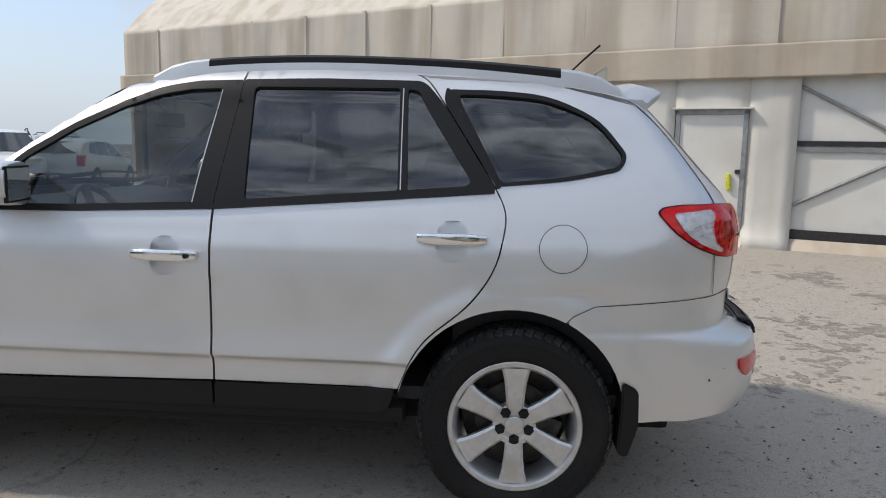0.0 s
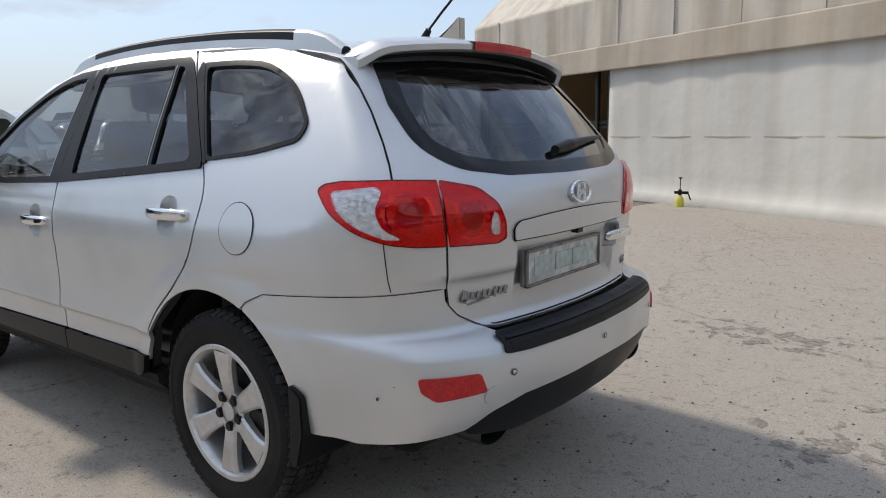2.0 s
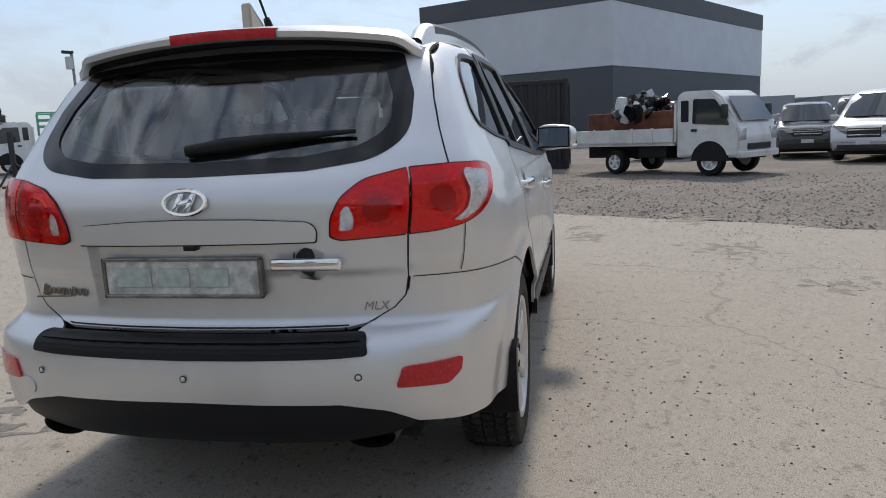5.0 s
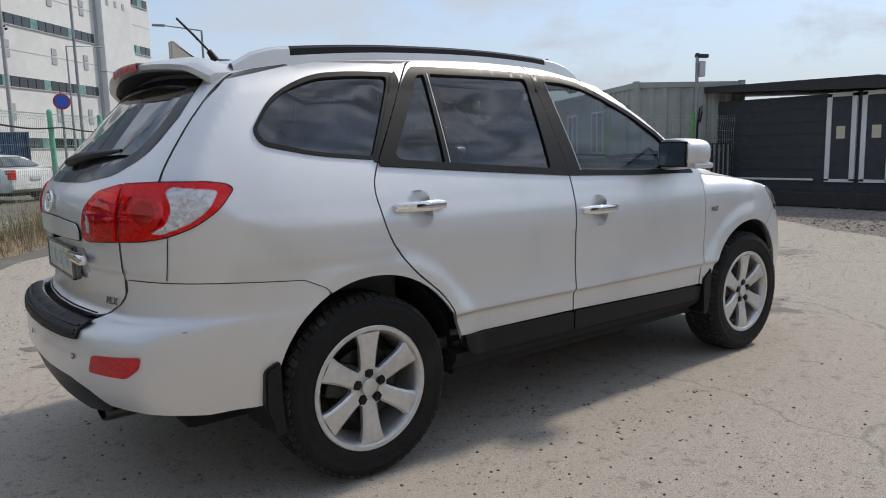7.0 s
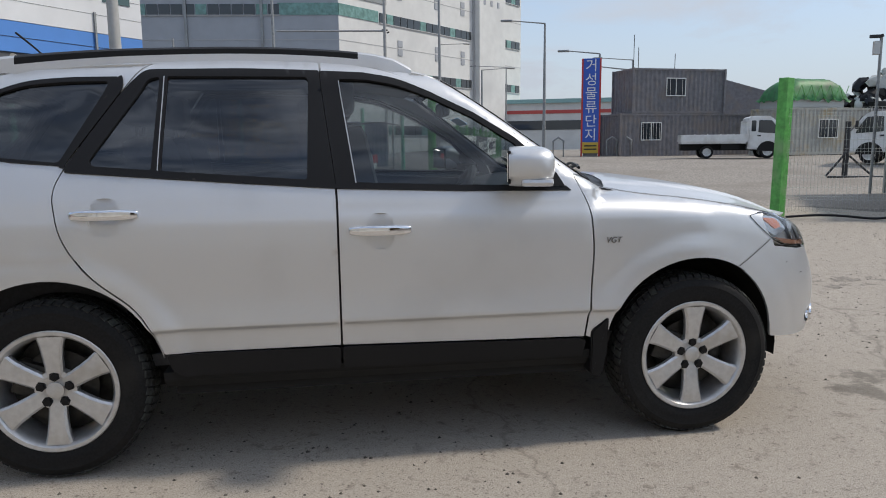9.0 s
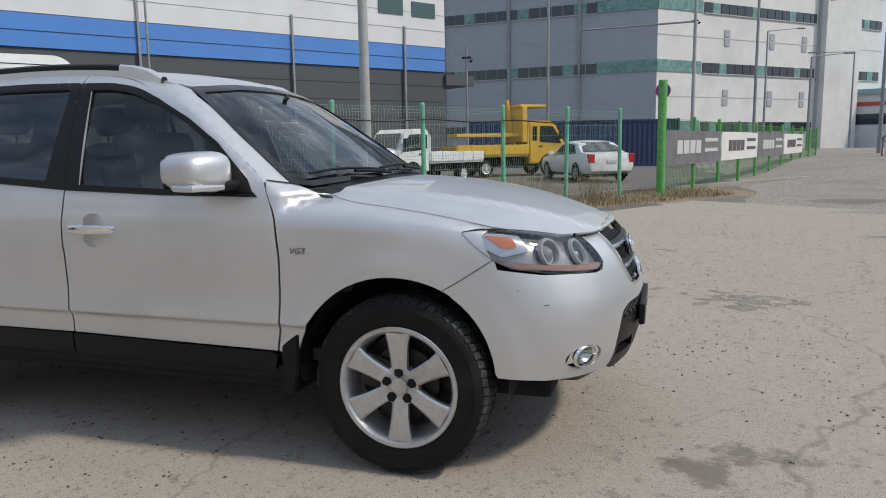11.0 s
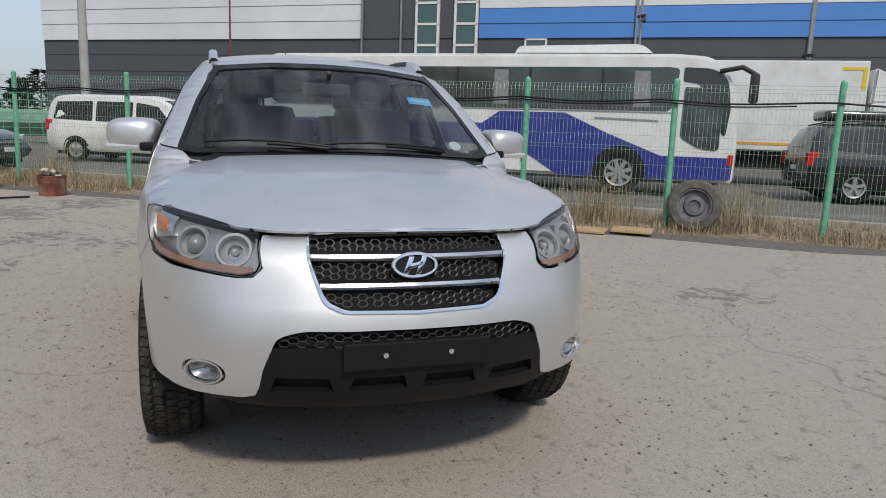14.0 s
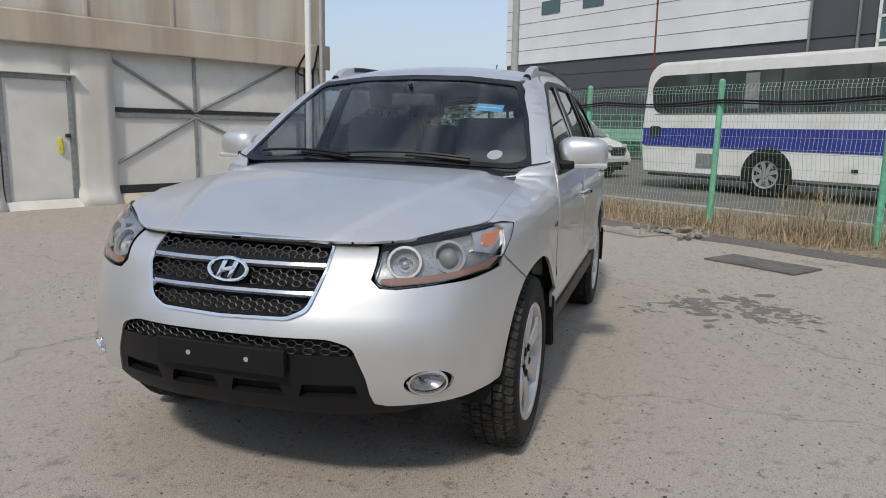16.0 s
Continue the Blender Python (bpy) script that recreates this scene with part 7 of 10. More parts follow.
# ---- containers ----
def corrugated(bm, p, q, z0, z1, pitch=.28, depth=.035):
    """A ribbed sheet wall from p to q; its outer side lies to the right of the way."""
    p, q = Vector(p), Vector(q)
    L = (q - p).length
    d = (q - p) / L
    o = Vector((d.y, -d.x, 0))
    n = max(1, int(L / pitch))
    prof = []
    for k in range(n):
        b = k * L / n
        w = L / n
        prof += [(b, 0), (b + .32 * w, 0), (b + .5 * w, -depth), (b + .82 * w, -depth)]
    prof.append((L, 0))
    lo = [bm.verts.new(p + d * a + o * c + Vector((0, 0, z0))) for a, c in prof]
    hi = [bm.verts.new(p + d * a + o * c + Vector((0, 0, z1))) for a, c in prof]
    for k in range(len(prof) - 1):
        bm.faces.new((lo[k], lo[k + 1], hi[k + 1], hi[k]))


def container(label, corner, a, la, lb, h, mat, frame_mat=None, z0=0.0, group=""):
    """A box of ribbed steel: one side runs from the corner along a, the other to its left."""
    c = tagged(new("container"), label, "container", group)
    a = Vector((a[0], a[1], 0)).normalized()
    b = Vector((-a.y, a.x, 0))
    k = Vector((*corner, z0))
    P = [k, k + a * la, k + a * la + b * lb, k + b * lb]
    for p, q in zip(P, P[1:] + P[:1]):
        bm = bmesh.new()
        corrugated(bm, p, q, .12, h - .1)
        bmesh.ops.recalc_face_normals(bm, faces=bm.faces)
        part("wall", bm, mat, c)
    m = Matrix(((a.x, b.x, 0, k.x), (a.y, b.y, 0, k.y), (0, 0, 1, k.z), (0, 0, 0, 1)))
    for x0, x1, y0, y1 in ((0, la, -.02, .08), (0, la, lb - .08, lb + .02), (-.02, .08, 0, lb), (la - .08, la + .02, 0, lb)):
        for za, zb in ((0, .14), (h - .12, h)):
            bm = bmesh.new()
            box(bm, x0, x1, y0, y1, za, zb, .005, m)
            part("rail", bm, frame_mat or mat, c)
    for x in (0, la):
        for y in (0, lb):
            bm = bmesh.new()
            box(bm, x - .06, x + .06, y - .06, y + .06, 0, h + .02, .008, m)
            part("corner_post", bm, frame_mat or mat, c)
    bm = bmesh.new()
    box(bm, .02, la - .02, .02, lb - .02, h - .06, h - .02, 0, m)
    part("roof", bm, mat, c)
    return c, m


WIN_WHITE = material("white_window_frame", (.72, .72, .70), .5)
WIN_DARK = material("dark_window_pane", (.03, .035, .04), .08, 0, .5)


def barred_window(parent, m, x, z, w, h, y=-.04, bars=5):
    """A framed window on the face y = 0 of m, which looks to -y."""
    bm = bmesh.new()
    box(bm, x, x + w, y + .01, y + .03, z, z + h, 0, m)
    win = part("window", bm, WIN_DARK, parent)
    for x0, x1, z0, z1 in ((x - .04, x + w + .04, z - .05, z), (x - .04, x + w + .04, z + h, z + h + .05), (x - .04, x, z, z + h), (x + w, x + w + .04, z, z + h), (x + w / 2 - .02, x + w / 2 + .02, z, z + h)):
        bm = bmesh.new()
        box(bm, x0, x1, y - .02, y + .03, z0, z1, .004, m)
        part("frame", bm, WIN_WHITE, win)
    for k in range(bars):
        bm = bmesh.new()
        cyl(bm, m @ Vector((x + w * (k + .5) / bars, y - .03, z)), m @ Vector((x + w * (k + .5) / bars, y - .03, z + h)), .008, seg=6)
        part("bar", bm, WIN_WHITE, win)
    return win


OFFICE = material("grey_green_container", (.33, .345, .315), .6, 0, noise_scale=3, amount=.12, stain=(.27, .28, .24), stain_scale=.8)
off, om = container("grey-green ribbed office container behind a wire fence", (10.24, 6.80), (.866, -.5), 2.44, 6.06, 2.6, OFFICE)
lm = om @ Matrix(((0, 1, 0, 0), (-1, 0, 0, 6.06), (0, 0, 1, 0), (0, 0, 0, 1)))      # the windowed long side
for x in (1.3, 3.3):
    barred_window(off, lm, x, 1.1, .75, .95)
bm = bmesh.new()
box(bm, 4.75, 5.6, -.05, .0, .15, 2.15, .01, lm)
d = part("door", bm, OFFICE, off)
bm = bmesh.new()
box(bm, 5.5, 5.55, -.09, -.05, 1.0, 1.12, .01, lm)
part("handle", bm, STEEL_GREY, d)
bm = bmesh.new()
cyl(bm, lm @ Vector((4.5, -.02, 2.2)), lm @ Vector((4.5, -.16, 2.2)), .07, seg=14)
part("lamp", bm, DARK_STEEL, off)
bm = bmesh.new()
box(bm, 1.05, 2.0, -.42, -.04, .12, 1.25, .01, om)
cage = tagged(link_mesh("air_conditioner_cage", bm, DARK_STEEL), "dark barred cage standing against the container", "cage")
for k in range(9):
    bm = bmesh.new()
    box(bm, 1.07 + k * .105, 1.10 + k * .105, -.45, -.42, .15, 1.22, 0, om)
    part("bar", bm, STEEL_GREY, cage)
bm = bmesh.new()
cyl(bm, om @ Vector((.55, -.02, 1.15)), om @ Vector((.55, -.12, 1.15)), .05, seg=10)
part("wall_vent", bm, WIN_WHITE, off)

cctv_mat = material("camera_plastic", (.55, .55, .54), .5)


def cctv(x, y, h, turn, label):
    t = tagged(new("camera_post"), label, "camera post")
    bm = bmesh.new()
    cyl(bm, (0, 0, 0), (0, 0, h), .035, seg=12)
    part("pole", bm, STEEL_GREY, t)
    bm = bmesh.new()
    box(bm, .03, .16, -.07, .07, h - .42, h - .10, .01)
    part("box", bm, cctv_mat, t)
    bm = bmesh.new()
    cyl(bm, (0, 0, h - .02), (.02, .0, h + .05), .06, seg=12)
    box(bm, .02, .26, -.04, .04, h - .03, h + .05, .015)
    part("surveillance_camera", bm, DARK_STEEL, t)
    t.matrix_world = pose(x, y, 0, 0, 0, turn)
    return t


cctv(10.98, 5.80, 3.08, -20, "galvanised pole with a surveillance camera and a small box")
cctv(12.8, 12.0, 3.75, 160, "tall galvanised pole with a surveillance camera")
bm = bmesh.new()
tube(bm, [(10.98, 5.78, .1), (10.9, 5.72, .8), (10.95, 5.74, 1.6), (11.0, 5.72, 2.0), (11.08, 5.72, 2.05), (11.1, 5.74, 1.9), (11.05, 5.75, 1.7)], .02, 6)
tagged(smooth(link_mesh("conduit", bm, BLACK_TRIM)), "black cable conduit hanging on a pole", "cable")
GREY_C = material("slate_grey_container", (.165, .16, .17), .55, 0, noise_scale=4, amount=.2, stain=(.20, .17, .15), stain_scale=1.1)
c1, m1 = container("dark grey ribbed container with a window", (16.2, 36.0), (.995, .106), 10.2, 2.44, 2.55, GREY_C, z0=.4, group="stacked dark containers")
c2, m2 = container("dark grey ribbed container stacked on top of another", (16.97, 36.1), (.995, .106), 6.06, 2.44, 2.58, GREY_C, z0=2.96, group="stacked dark containers")
barred_window(c1, m1, 1.35, 1.05, 1.25, .95, -.06, 6)
barred_window(c2, m2, 2.15, 1.05, 1.2, .95, -.06, 3)
bm = bmesh.new()
prism(bm, [(0, 0), (0, 7.4), (6.8, 5.2), (6.8, 0)], 'y', 0, 12)
bmesh.ops.transform(bm, matrix=Matrix.Translation((33.0, 58.0, 0)) @ pose(0, 0, 0, 0, 0, -28), verts=bm.verts)
tagged(link_mesh("far_shed", bm, GREY_C), "dark grey shed with a sloping roof behind containers", "shed")
for x, h in ((.2, 1.9), (.5, 1.2), (2.9, .9)):
    bm = bmesh.new()
    cyl(bm, m2 @ Vector((x, .4, 2.5)), m2 @ Vector((x, .4, 2.58 + h)), .02, seg=6)
    part("aerial", bm, DARK_STEEL, c2)
OLDC = material("faded_container", (.36, .36, .33), .7, 0, noise_scale=3, amount=.15, stain=(.42, .33, .18), stain_scale=1.2)
c3, m3 = container("faded grey container with a barred window and rust stains", (23.78, 31.9), (.985, .174), 6.06, 2.44, 2.55, OLDC, z0=.52)
for x in (.2, 2.0, 3.9, 5.6):
    bm = bmesh.new()
    box(bm, x, x + .25, 0, 2.4, -.25, 0, .01, m3)
    part("sleeper", bm, DARK_STEEL, c3)
barred_window(c3, m3, 2.35, .95, 1.3, .95, -.06, 5)


def lumps(name, label, cat, c, size, n, mats, seed, a0=.18, a1=.5):
    """A heap of crumpled pieces."""
    rng = random.Random(seed)
    bm = bmesh.new()
    for _ in range(n):
        u, v = rng.uniform(-1, 1), rng.uniform(-1, 1)
        top = (1 - max(abs(u), abs(v)) ** 2.2)
        z = rng.random() * top
        r = bmesh.ops.create_icosphere(bm, subdivisions=1, radius=rng.uniform(a0, a1))
        mm = pose(c[0] + u * size[0], c[1] + v * size[1], c[2] + z * size[2], rng.uniform(0, 360), rng.uniform(0, 360), 0) @ Matrix.Diagonal((1.3, .8, .45, 1))
        bmesh.ops.transform(bm, matrix=mm, verts=r["verts"])
        mi = rng.randrange(len(mats))
        for vv in r["verts"]:
            vv.co += Vector((noise.noise(vv.co * 5), noise.noise(vv.co * 5 + Vector((9, 0, 0))), 0)) * .08
            for f in vv.link_faces:
                f.material_index = mi
    return tagged(link_mesh(name, bm, mats), label, cat)


GREEN_TARP = material("green_tarp", (.02, .15, .04), .55, noise_scale=2, amount=.5, bump=.6, bump_scale=6, stain=(.03, .26, .06), stain_scale=.8)
PALE_TARP = material("pale_tarp", (.5, .52, .5), .6)
def tarp_top(u, v):
    """Height of the sheeted load over its footprint (-1..1)."""
    return 1.5 * (1 - abs(u) ** 5) ** .6 * (1 - abs(v) ** 4) ** .5 * (1 - .12 * (u < -.3) * (-.3 - u)) + .10 * noise.noise(Vector((u * 3, v * 3, 1))) + .05 * noise.noise(Vector((u * 9, v * 9, 4)))


bm = bmesh.new()
rows = [[bm.verts.new(m3 @ Vector((2.35 + 2.2 * u + .1 * noise.noise(Vector((u * 2, v * 5, 2))), 1.2 + 1.25 * v, 2.66 + max(.10 + .22 * noise.noise(Vector((u * 6, v * 6, 8))) + .18, tarp_top(u, v))))) for u in np.linspace(-1, 1, 33)] for v in np.linspace(-1, 1, 15)]
for a, b2 in zip(rows, rows[1:]):
    for i in range(32):
        bm.faces.new((a[i], b2[i], b2[i + 1], a[i + 1]))
bmesh.ops.recalc_face_normals(bm, faces=bm.faces)
load = tagged(smooth(link_mesh("covered_load", bm, GREEN_TARP), 70), "load roped under a dark green tarpaulin on a container", "tarpaulin")
bm = bmesh.new()
box(bm, .35, 4.2, .1, 2.3, 2.55, 3.1, .06, m3)
part("pallet_goods", bm, PALE_TARP, load, "pale sheeted goods under the tarpaulin")
for i in range(6):
    bm = bmesh.new()
    tube(bm, [m3 @ Vector((.3 + .66 * i + dx, -.07, z)) for dx, z in ((0, 3.75), (.33, 3.0), (.66, 3.75))], .02, 5)
    part("rope", bm, GREEN_BRIGHT, load)
c4, m4 = container("dark container under a heap of scrap", tuple((m3 @ Vector((6.5, .2, 0))).xy), (.985, .174), 5.2, 2.44, 2.55, GREY_C, z0=.5)
lumps("scrap_pile", "tall pile of black and white car body scrap on a container", "scrap", tuple(m4 @ Vector((2.3, 1.2, 2.75))), (2.2, 1.0, 2.1), 190, [BLACK_GLOSS, BLACK_TRIM, PALE_TARP], 5, .16, .55)
bm = bmesh.new()
box(bm, .1, 4.6, .1, 2.2, 2.55, 3.0, .08, m4)
tagged(link_mesh("flat_rack", bm, BLACK_TRIM), "black flat rack carrying scrap on a container", "rack")
# stand in front of it
bm = bmesh.new()
cyl(bm, (16.2, 17.3, 0), (16.3, 17.4, 1.9), .09, seg=10)
cyl(bm, (15.6, 17.3, .12), (17.2, 16.6, .12), .05, seg=8)
cyl(bm, (16.2, 17.3, .9), (16.9, 16.9, .15), .035, seg=8)
cyl(bm, (16.2, 17.3, .9), (15.6, 17.4, .15), .035, seg=8)
tagged(link_mesh("steel_stand", bm, DARK_STEEL), "dark steel stand on a base bar", "stand")

# ---- pylon sign ----
sg = tagged(new("pylon_sign"), "tall blue pylon sign with white lettering and red edges", "sign")
sd = Vector((.947, -.32, 0)).normalized()
sm = Matrix(((sd.x, -sd.y, 0, 14.34), (sd.y, sd.x, 0, 37.5), (0, 0, 1, -.27), (0, 0, 0, 1)))
BLUE = material("sign_blue", (.03, .10, .48), .4, noise_scale=3, amount=.06)
bm = bmesh.new()
box(bm, .10, 1.03, -.15, .15, 1.0, 6.45, .01, sm)
part("face", bm, BLUE, sg)
for x0, x1 in ((0, .10), (1.03, 1.13)):
    bm = bmesh.new()
    box(bm, x0, x1, -.16, .16, .1, 6.45, .01, sm)
    part("edge", bm, material("sign_red", (.5, .04, .03), .4), sg)
bm = bmesh.new()
box(bm, .10, 1.03, -.16, .16, .95, 1.6, .01, sm)
part("foot_panel", bm, material("sign_yellow", (.62, .42, .05), .4), sg)
bm = bmesh.new()
for z in (1.15, 1.35):
    box(bm, .2, .93, -.175, -.155, z, z + .08, 0, sm)
part("foot_bar", bm, DARK_STEEL, sg)
bm = bmesh.new()
box(bm, .15, .98, -.1, .1, -.1, .95, .01, sm)
part("base", bm, GREY_C, sg)
WHITE_LET = material("white_lettering", (.8, .8, .8), .5)
for i, ch in enumerate("거성물류단지"):
    writing(sg, ch, '', 0, 0, .78, WHITE_LET, 0, sm @ Matrix.Translation((.565, -.165, 6.0 - i * .80)) @ pose(0, 0, 0, 90, 0, 0))
for dx in (-1.6, 1.5, 2.3):
    bm = bmesh.new()
    tube(bm, [sm @ Vector((dx, -.6, .5)), sm @ Vector((dx, -.6, 1.7)), sm @ Vector((dx + .3, -.6, 1.9)), sm @ Vector((dx + .6, -.6, 1.7)), sm @ Vector((dx + .6, -.6, .5))], .06, 8)
    tagged(smooth(link_mesh("guard_hoop", bm, STEEL_GREY)), "bent steel guard hoop beside the sign", "bollard", group="guard hoops by the sign")

# ---- buildings ----
def streaked(name, col, dark):
    return material(name, col, .6, 0, noise_scale=.8, amount=.05, stain=dark, stain_scale=.15)


CLAD_WHITE = streaked("white_cladding", (.70, .71, .72), (.62, .63, .64))
CLAD_GREY = streaked("dark_grey_cladding", (.075, .08, .09), (.06, .065, .075))
CLAD_BLUE = streaked("blue_cladding", (.08, .24, .62), (.075, .22, .56))
GLASS_B = material("building_glass", (.06, .11, .11), .1, 0, .4)

FM = Matrix(((FU.x, FN.x, 0, F0.x), (FU.y, FN.y, 0, F0.y), (0, 0, 1, 0), (0, 0, 0, 1)))
hall = tagged(new("warehouse_hall"), "long hall clad in white, blue and dark grey panels", "building")


def slab_part(name, x0, x1, y0, y1, z0, z1, mat, parent, m, label=""):
    bm = bmesh.new()
    box(bm, x0, x1, y0, y1, z0, z1, 0, m)
    return part(name, bm, mat, parent, label)


slab_part("grey_wall", -31.8, 26.5, 24.0, 54, -.1, 5.62, CLAD_GREY, hall, FM)
slab_part("white_wall", -31.8, -11.2, 23.9, 54, 5.64, 14, CLAD_WHITE, hall, FM)
slab_part("grey_tower", -11.18, -5.12, 23.95, 54, 5.64, 14.5, CLAD_GREY, hall, FM)
slab_part("blue_wall", -5.1, 26.5, 23.92, 54, 5.64, 7.0, CLAD_BLUE, hall, FM)
slab_part("white_wall", -5.1, 26.5, 23.9, 54, 7.02, 14, CLAD_WHITE, hall, FM)
slab_part("side_canopy", 26.5, 28.6, 23.8, 28, 4.9, 5.5, CLAD_GREY, hall, FM)
for x0, x1 in ((-8.35, -7.1), (-6.35, -5.15)):
    for k in range(7):
        z = 4.3 + k * 1.0
        w = slab_part("window", x0 + .12, x1 - .12, 23.86, 24, z + .06, z + .94, GLASS_B, hall, FM)
        for a in ((x0, x0 + .12, z, z + 1.0), (x1 - .12, x1, z, z + 1.0), (x0, x1, z - .05, z + .06)):
            slab_part("frame", a[0], a[1], 23.82, 23.98, a[2], a[3], WIN_WHITE, w, FM)
w = slab_part("window", -2.75, -1.85, 23.86, 24, 5.08, 5.52, GLASS_B, hall, FM)
for a in ((-2.83, -2.75, 5.0, 5.6), (-1.85, -1.77, 5.0, 5.6), (-2.83, -1.77, 5.52, 5.6), (-2.83, -1.77, 5.0, 5.08)):
    slab_part("frame", a[0], a[1], 23.82, 23.95, a[2], a[3], WIN_WHITE, w, FM)
for x in (-28.5, -25.0, 8, 12.0, 22.0, 24.2):
    slab_part("window", x, x + 1.6, 23.85, 24, 8.6, 9.4, GLASS_B, hall, FM)
for z in (6.5, 7.3, 8.2, 9.1, 10.0):
    slab_part("panel_joint", -31.8, -11.2, 23.885, 23.9, z, z + .02, CLAD_GREY, hall, FM)
for z in (7.9, 8.8, 9.7):
    slab_part("panel_joint", -5.1, 26.5, 23.885, 23.9, z, z + .02, STEEL_GREY, hall, FM)
for z in (1.2, 2.1, 3.0, 3.9, 4.8):
    slab_part("panel_joint", -31.8, 26.5, 23.985, 24.0, z, z + .02, DARK_STEEL, hall, FM)
slab_part("panel_joint", -5.1, 26.5, 23.9, 23.92, 6.3, 6.32, DARK_STEEL, hall, FM)
for x in (-11.25, -9.14, 2.2, 9.4, 16.8, 23.6):
    slab_part("downpipe", x, x + .10, 23.8, 23.9, 0, 8.0 if x > 0 else 14, STEEL_GREY, hall, FM)

# multi-storey store far behind the gateway
store = tagged(new("logistics_building"), "tall white logistics building with long window bands", "building")
wc = Vector((.85, 93.0, 0))
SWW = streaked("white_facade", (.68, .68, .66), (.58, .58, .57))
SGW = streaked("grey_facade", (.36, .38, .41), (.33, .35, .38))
TEAL = material("teal_glass_band", (.16, .30, .27), .25, noise_scale=2, amount=.3)
SEAM = material("facade_joint", (.42, .42, .42), .7)
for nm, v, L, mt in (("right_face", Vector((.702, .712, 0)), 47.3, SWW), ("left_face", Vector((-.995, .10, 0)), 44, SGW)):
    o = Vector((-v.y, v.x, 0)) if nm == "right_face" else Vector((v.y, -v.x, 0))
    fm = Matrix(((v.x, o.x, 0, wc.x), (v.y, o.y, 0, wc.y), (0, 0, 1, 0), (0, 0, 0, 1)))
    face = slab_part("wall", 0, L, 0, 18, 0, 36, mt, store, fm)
    right = nm == "right_face"
    runs = ((8.0, 31.0), (40.6, 46.8)) if right else ((7.5, 43.0),)
    for z in (3.4, 11.1, 18.8, 26.5):
        slab_part("teal_band", 0, 7.8, -.10, 0, z - .75, z + .75, TEAL, face, fm)
        for x0, x1 in runs:
            slab_part("band_sill", x0, x1, -.16, 0, z - .85, z - .72, SEAM, face, fm)
            n = int((x1 - x0) / 1.5)
            for k in range(n):
                x = x0 + k * (x1 - x0) / n
                slab_part("window", x + .08, x + (x1 - x0) / n - .08, -.12, 0, z - .7, z + .6, TEAL if (k * 7 + int(z)) % 5 == 0 else WIN_DARK, face, fm)
    for z in (7.2, 14.9, 22.6, 30.3):
        slab_part("panel_joint", 0, L, -.03, 0, z, z + .10, SEAM, face, fm)
    for x in ((31.4, 39.9) if right else (L * .22, L * .44, L * .66)):
        slab_part("pilaster", x, x + .35, -.3, 0, 0, 36, SEAM if right else STEEL_GREY, face, fm)
    if right:
        slab_part("stair_tower", 31.75, 39.9, -1.2, 0, 0, 36, SWW, face, fm)
        for z in (6.2, 7.4, 14.0, 15.2, 21.7, 22.9):
            for x in (12, 21, 28):
                slab_part("vent", x, x + 1.0, -.1, 0, z, z + .9, SGW, face, fm)
        for k in range(3):
            slab_part("tower_vent", 33 + 2.1 * k, 33.6 + 2.1 * k, -1.27, -1.2, 24, 24.9, SGW, face, fm)
        slab_part("roof_letter_bar", 3.0, 9.5, -.12, 0, 20.6, 22.4, STEEL_GREY, face, fm)

# white and grey hall across the yard
hall2 = tagged(new("metal_hall"), "big metal hall with white walls over a dark grey base", "building")
C1, CR, CL = Vector((45.8, -3.0, 0)), Vector((70.0, -17.6, 0)), Vector((51.4, 11.2, 0))
HW = streaked("pale_blue_grey_cladding", (.55, .57, .60), (.50, .52, .55))
for nm, p, q in (("side_wall", C1, CR), ("front_wall", CL, C1)):
    d = (q - p).normalized()
    L = (q - p).length
    o = Vector((-d.y, d.x, 0)) if nm == "side_wall" else Vector((-d.y, d.x, 0))
    o = o if o.x > 0 else -o
    fm = Matrix(((d.x, o.x, 0, p.x), (d.y, o.y, 0, p.y), (0, 0, 1, 0), (0, 0, 0, 1)))
    e = .05 if nm == "side_wall" else 0.0
    slab_part("base_wall", 0, L, e, 16, 0, 5.1, CLAD_GREY, hall2, fm)
    slab_part("upper_wall", 0, L, -.05 + e, 16, 5.12, 9.3, HW, hall2, fm)
    slab_part("parapet", 0, L, -.10 + e, 16, 9.32, 10.7, CLAD_GREY, hall2, fm)

# dark cabins with white-framed doors
cabin = tagged(new("cabin_block"), "dark timber cabin block with three white-framed doors", "cabin")
DT = material("dark_slate_boards", (.035, .04, .048), .6, 0, noise_scale=8, amount=.2)
hx, hy0, hy1 = 11.9, 1.3, 7.5
cm = pose(hx, 0, 0, 0, 0, 0)
slab_part("body", 0, 2.2, hy0, hy1, 0, 2.15, DT, cabin, cm)
for z in np.arange(.2, 2.1, .24):
    slab_part("board", -.012, 0, hy0, hy1, z, z + .21, DT, cabin, cm)
bm = bmesh.new()
prism(bm, [(hy0 - .25, 2.12), (hy0 - .25, 2.2), (hy0 + 1.2, 2.42), (hy1 + .2, 2.5), (hy1 + .2, 2.42)], 'x', hx - .3, hx + 2.4)
part("roof", bm, DARK_STEEL, cabin)
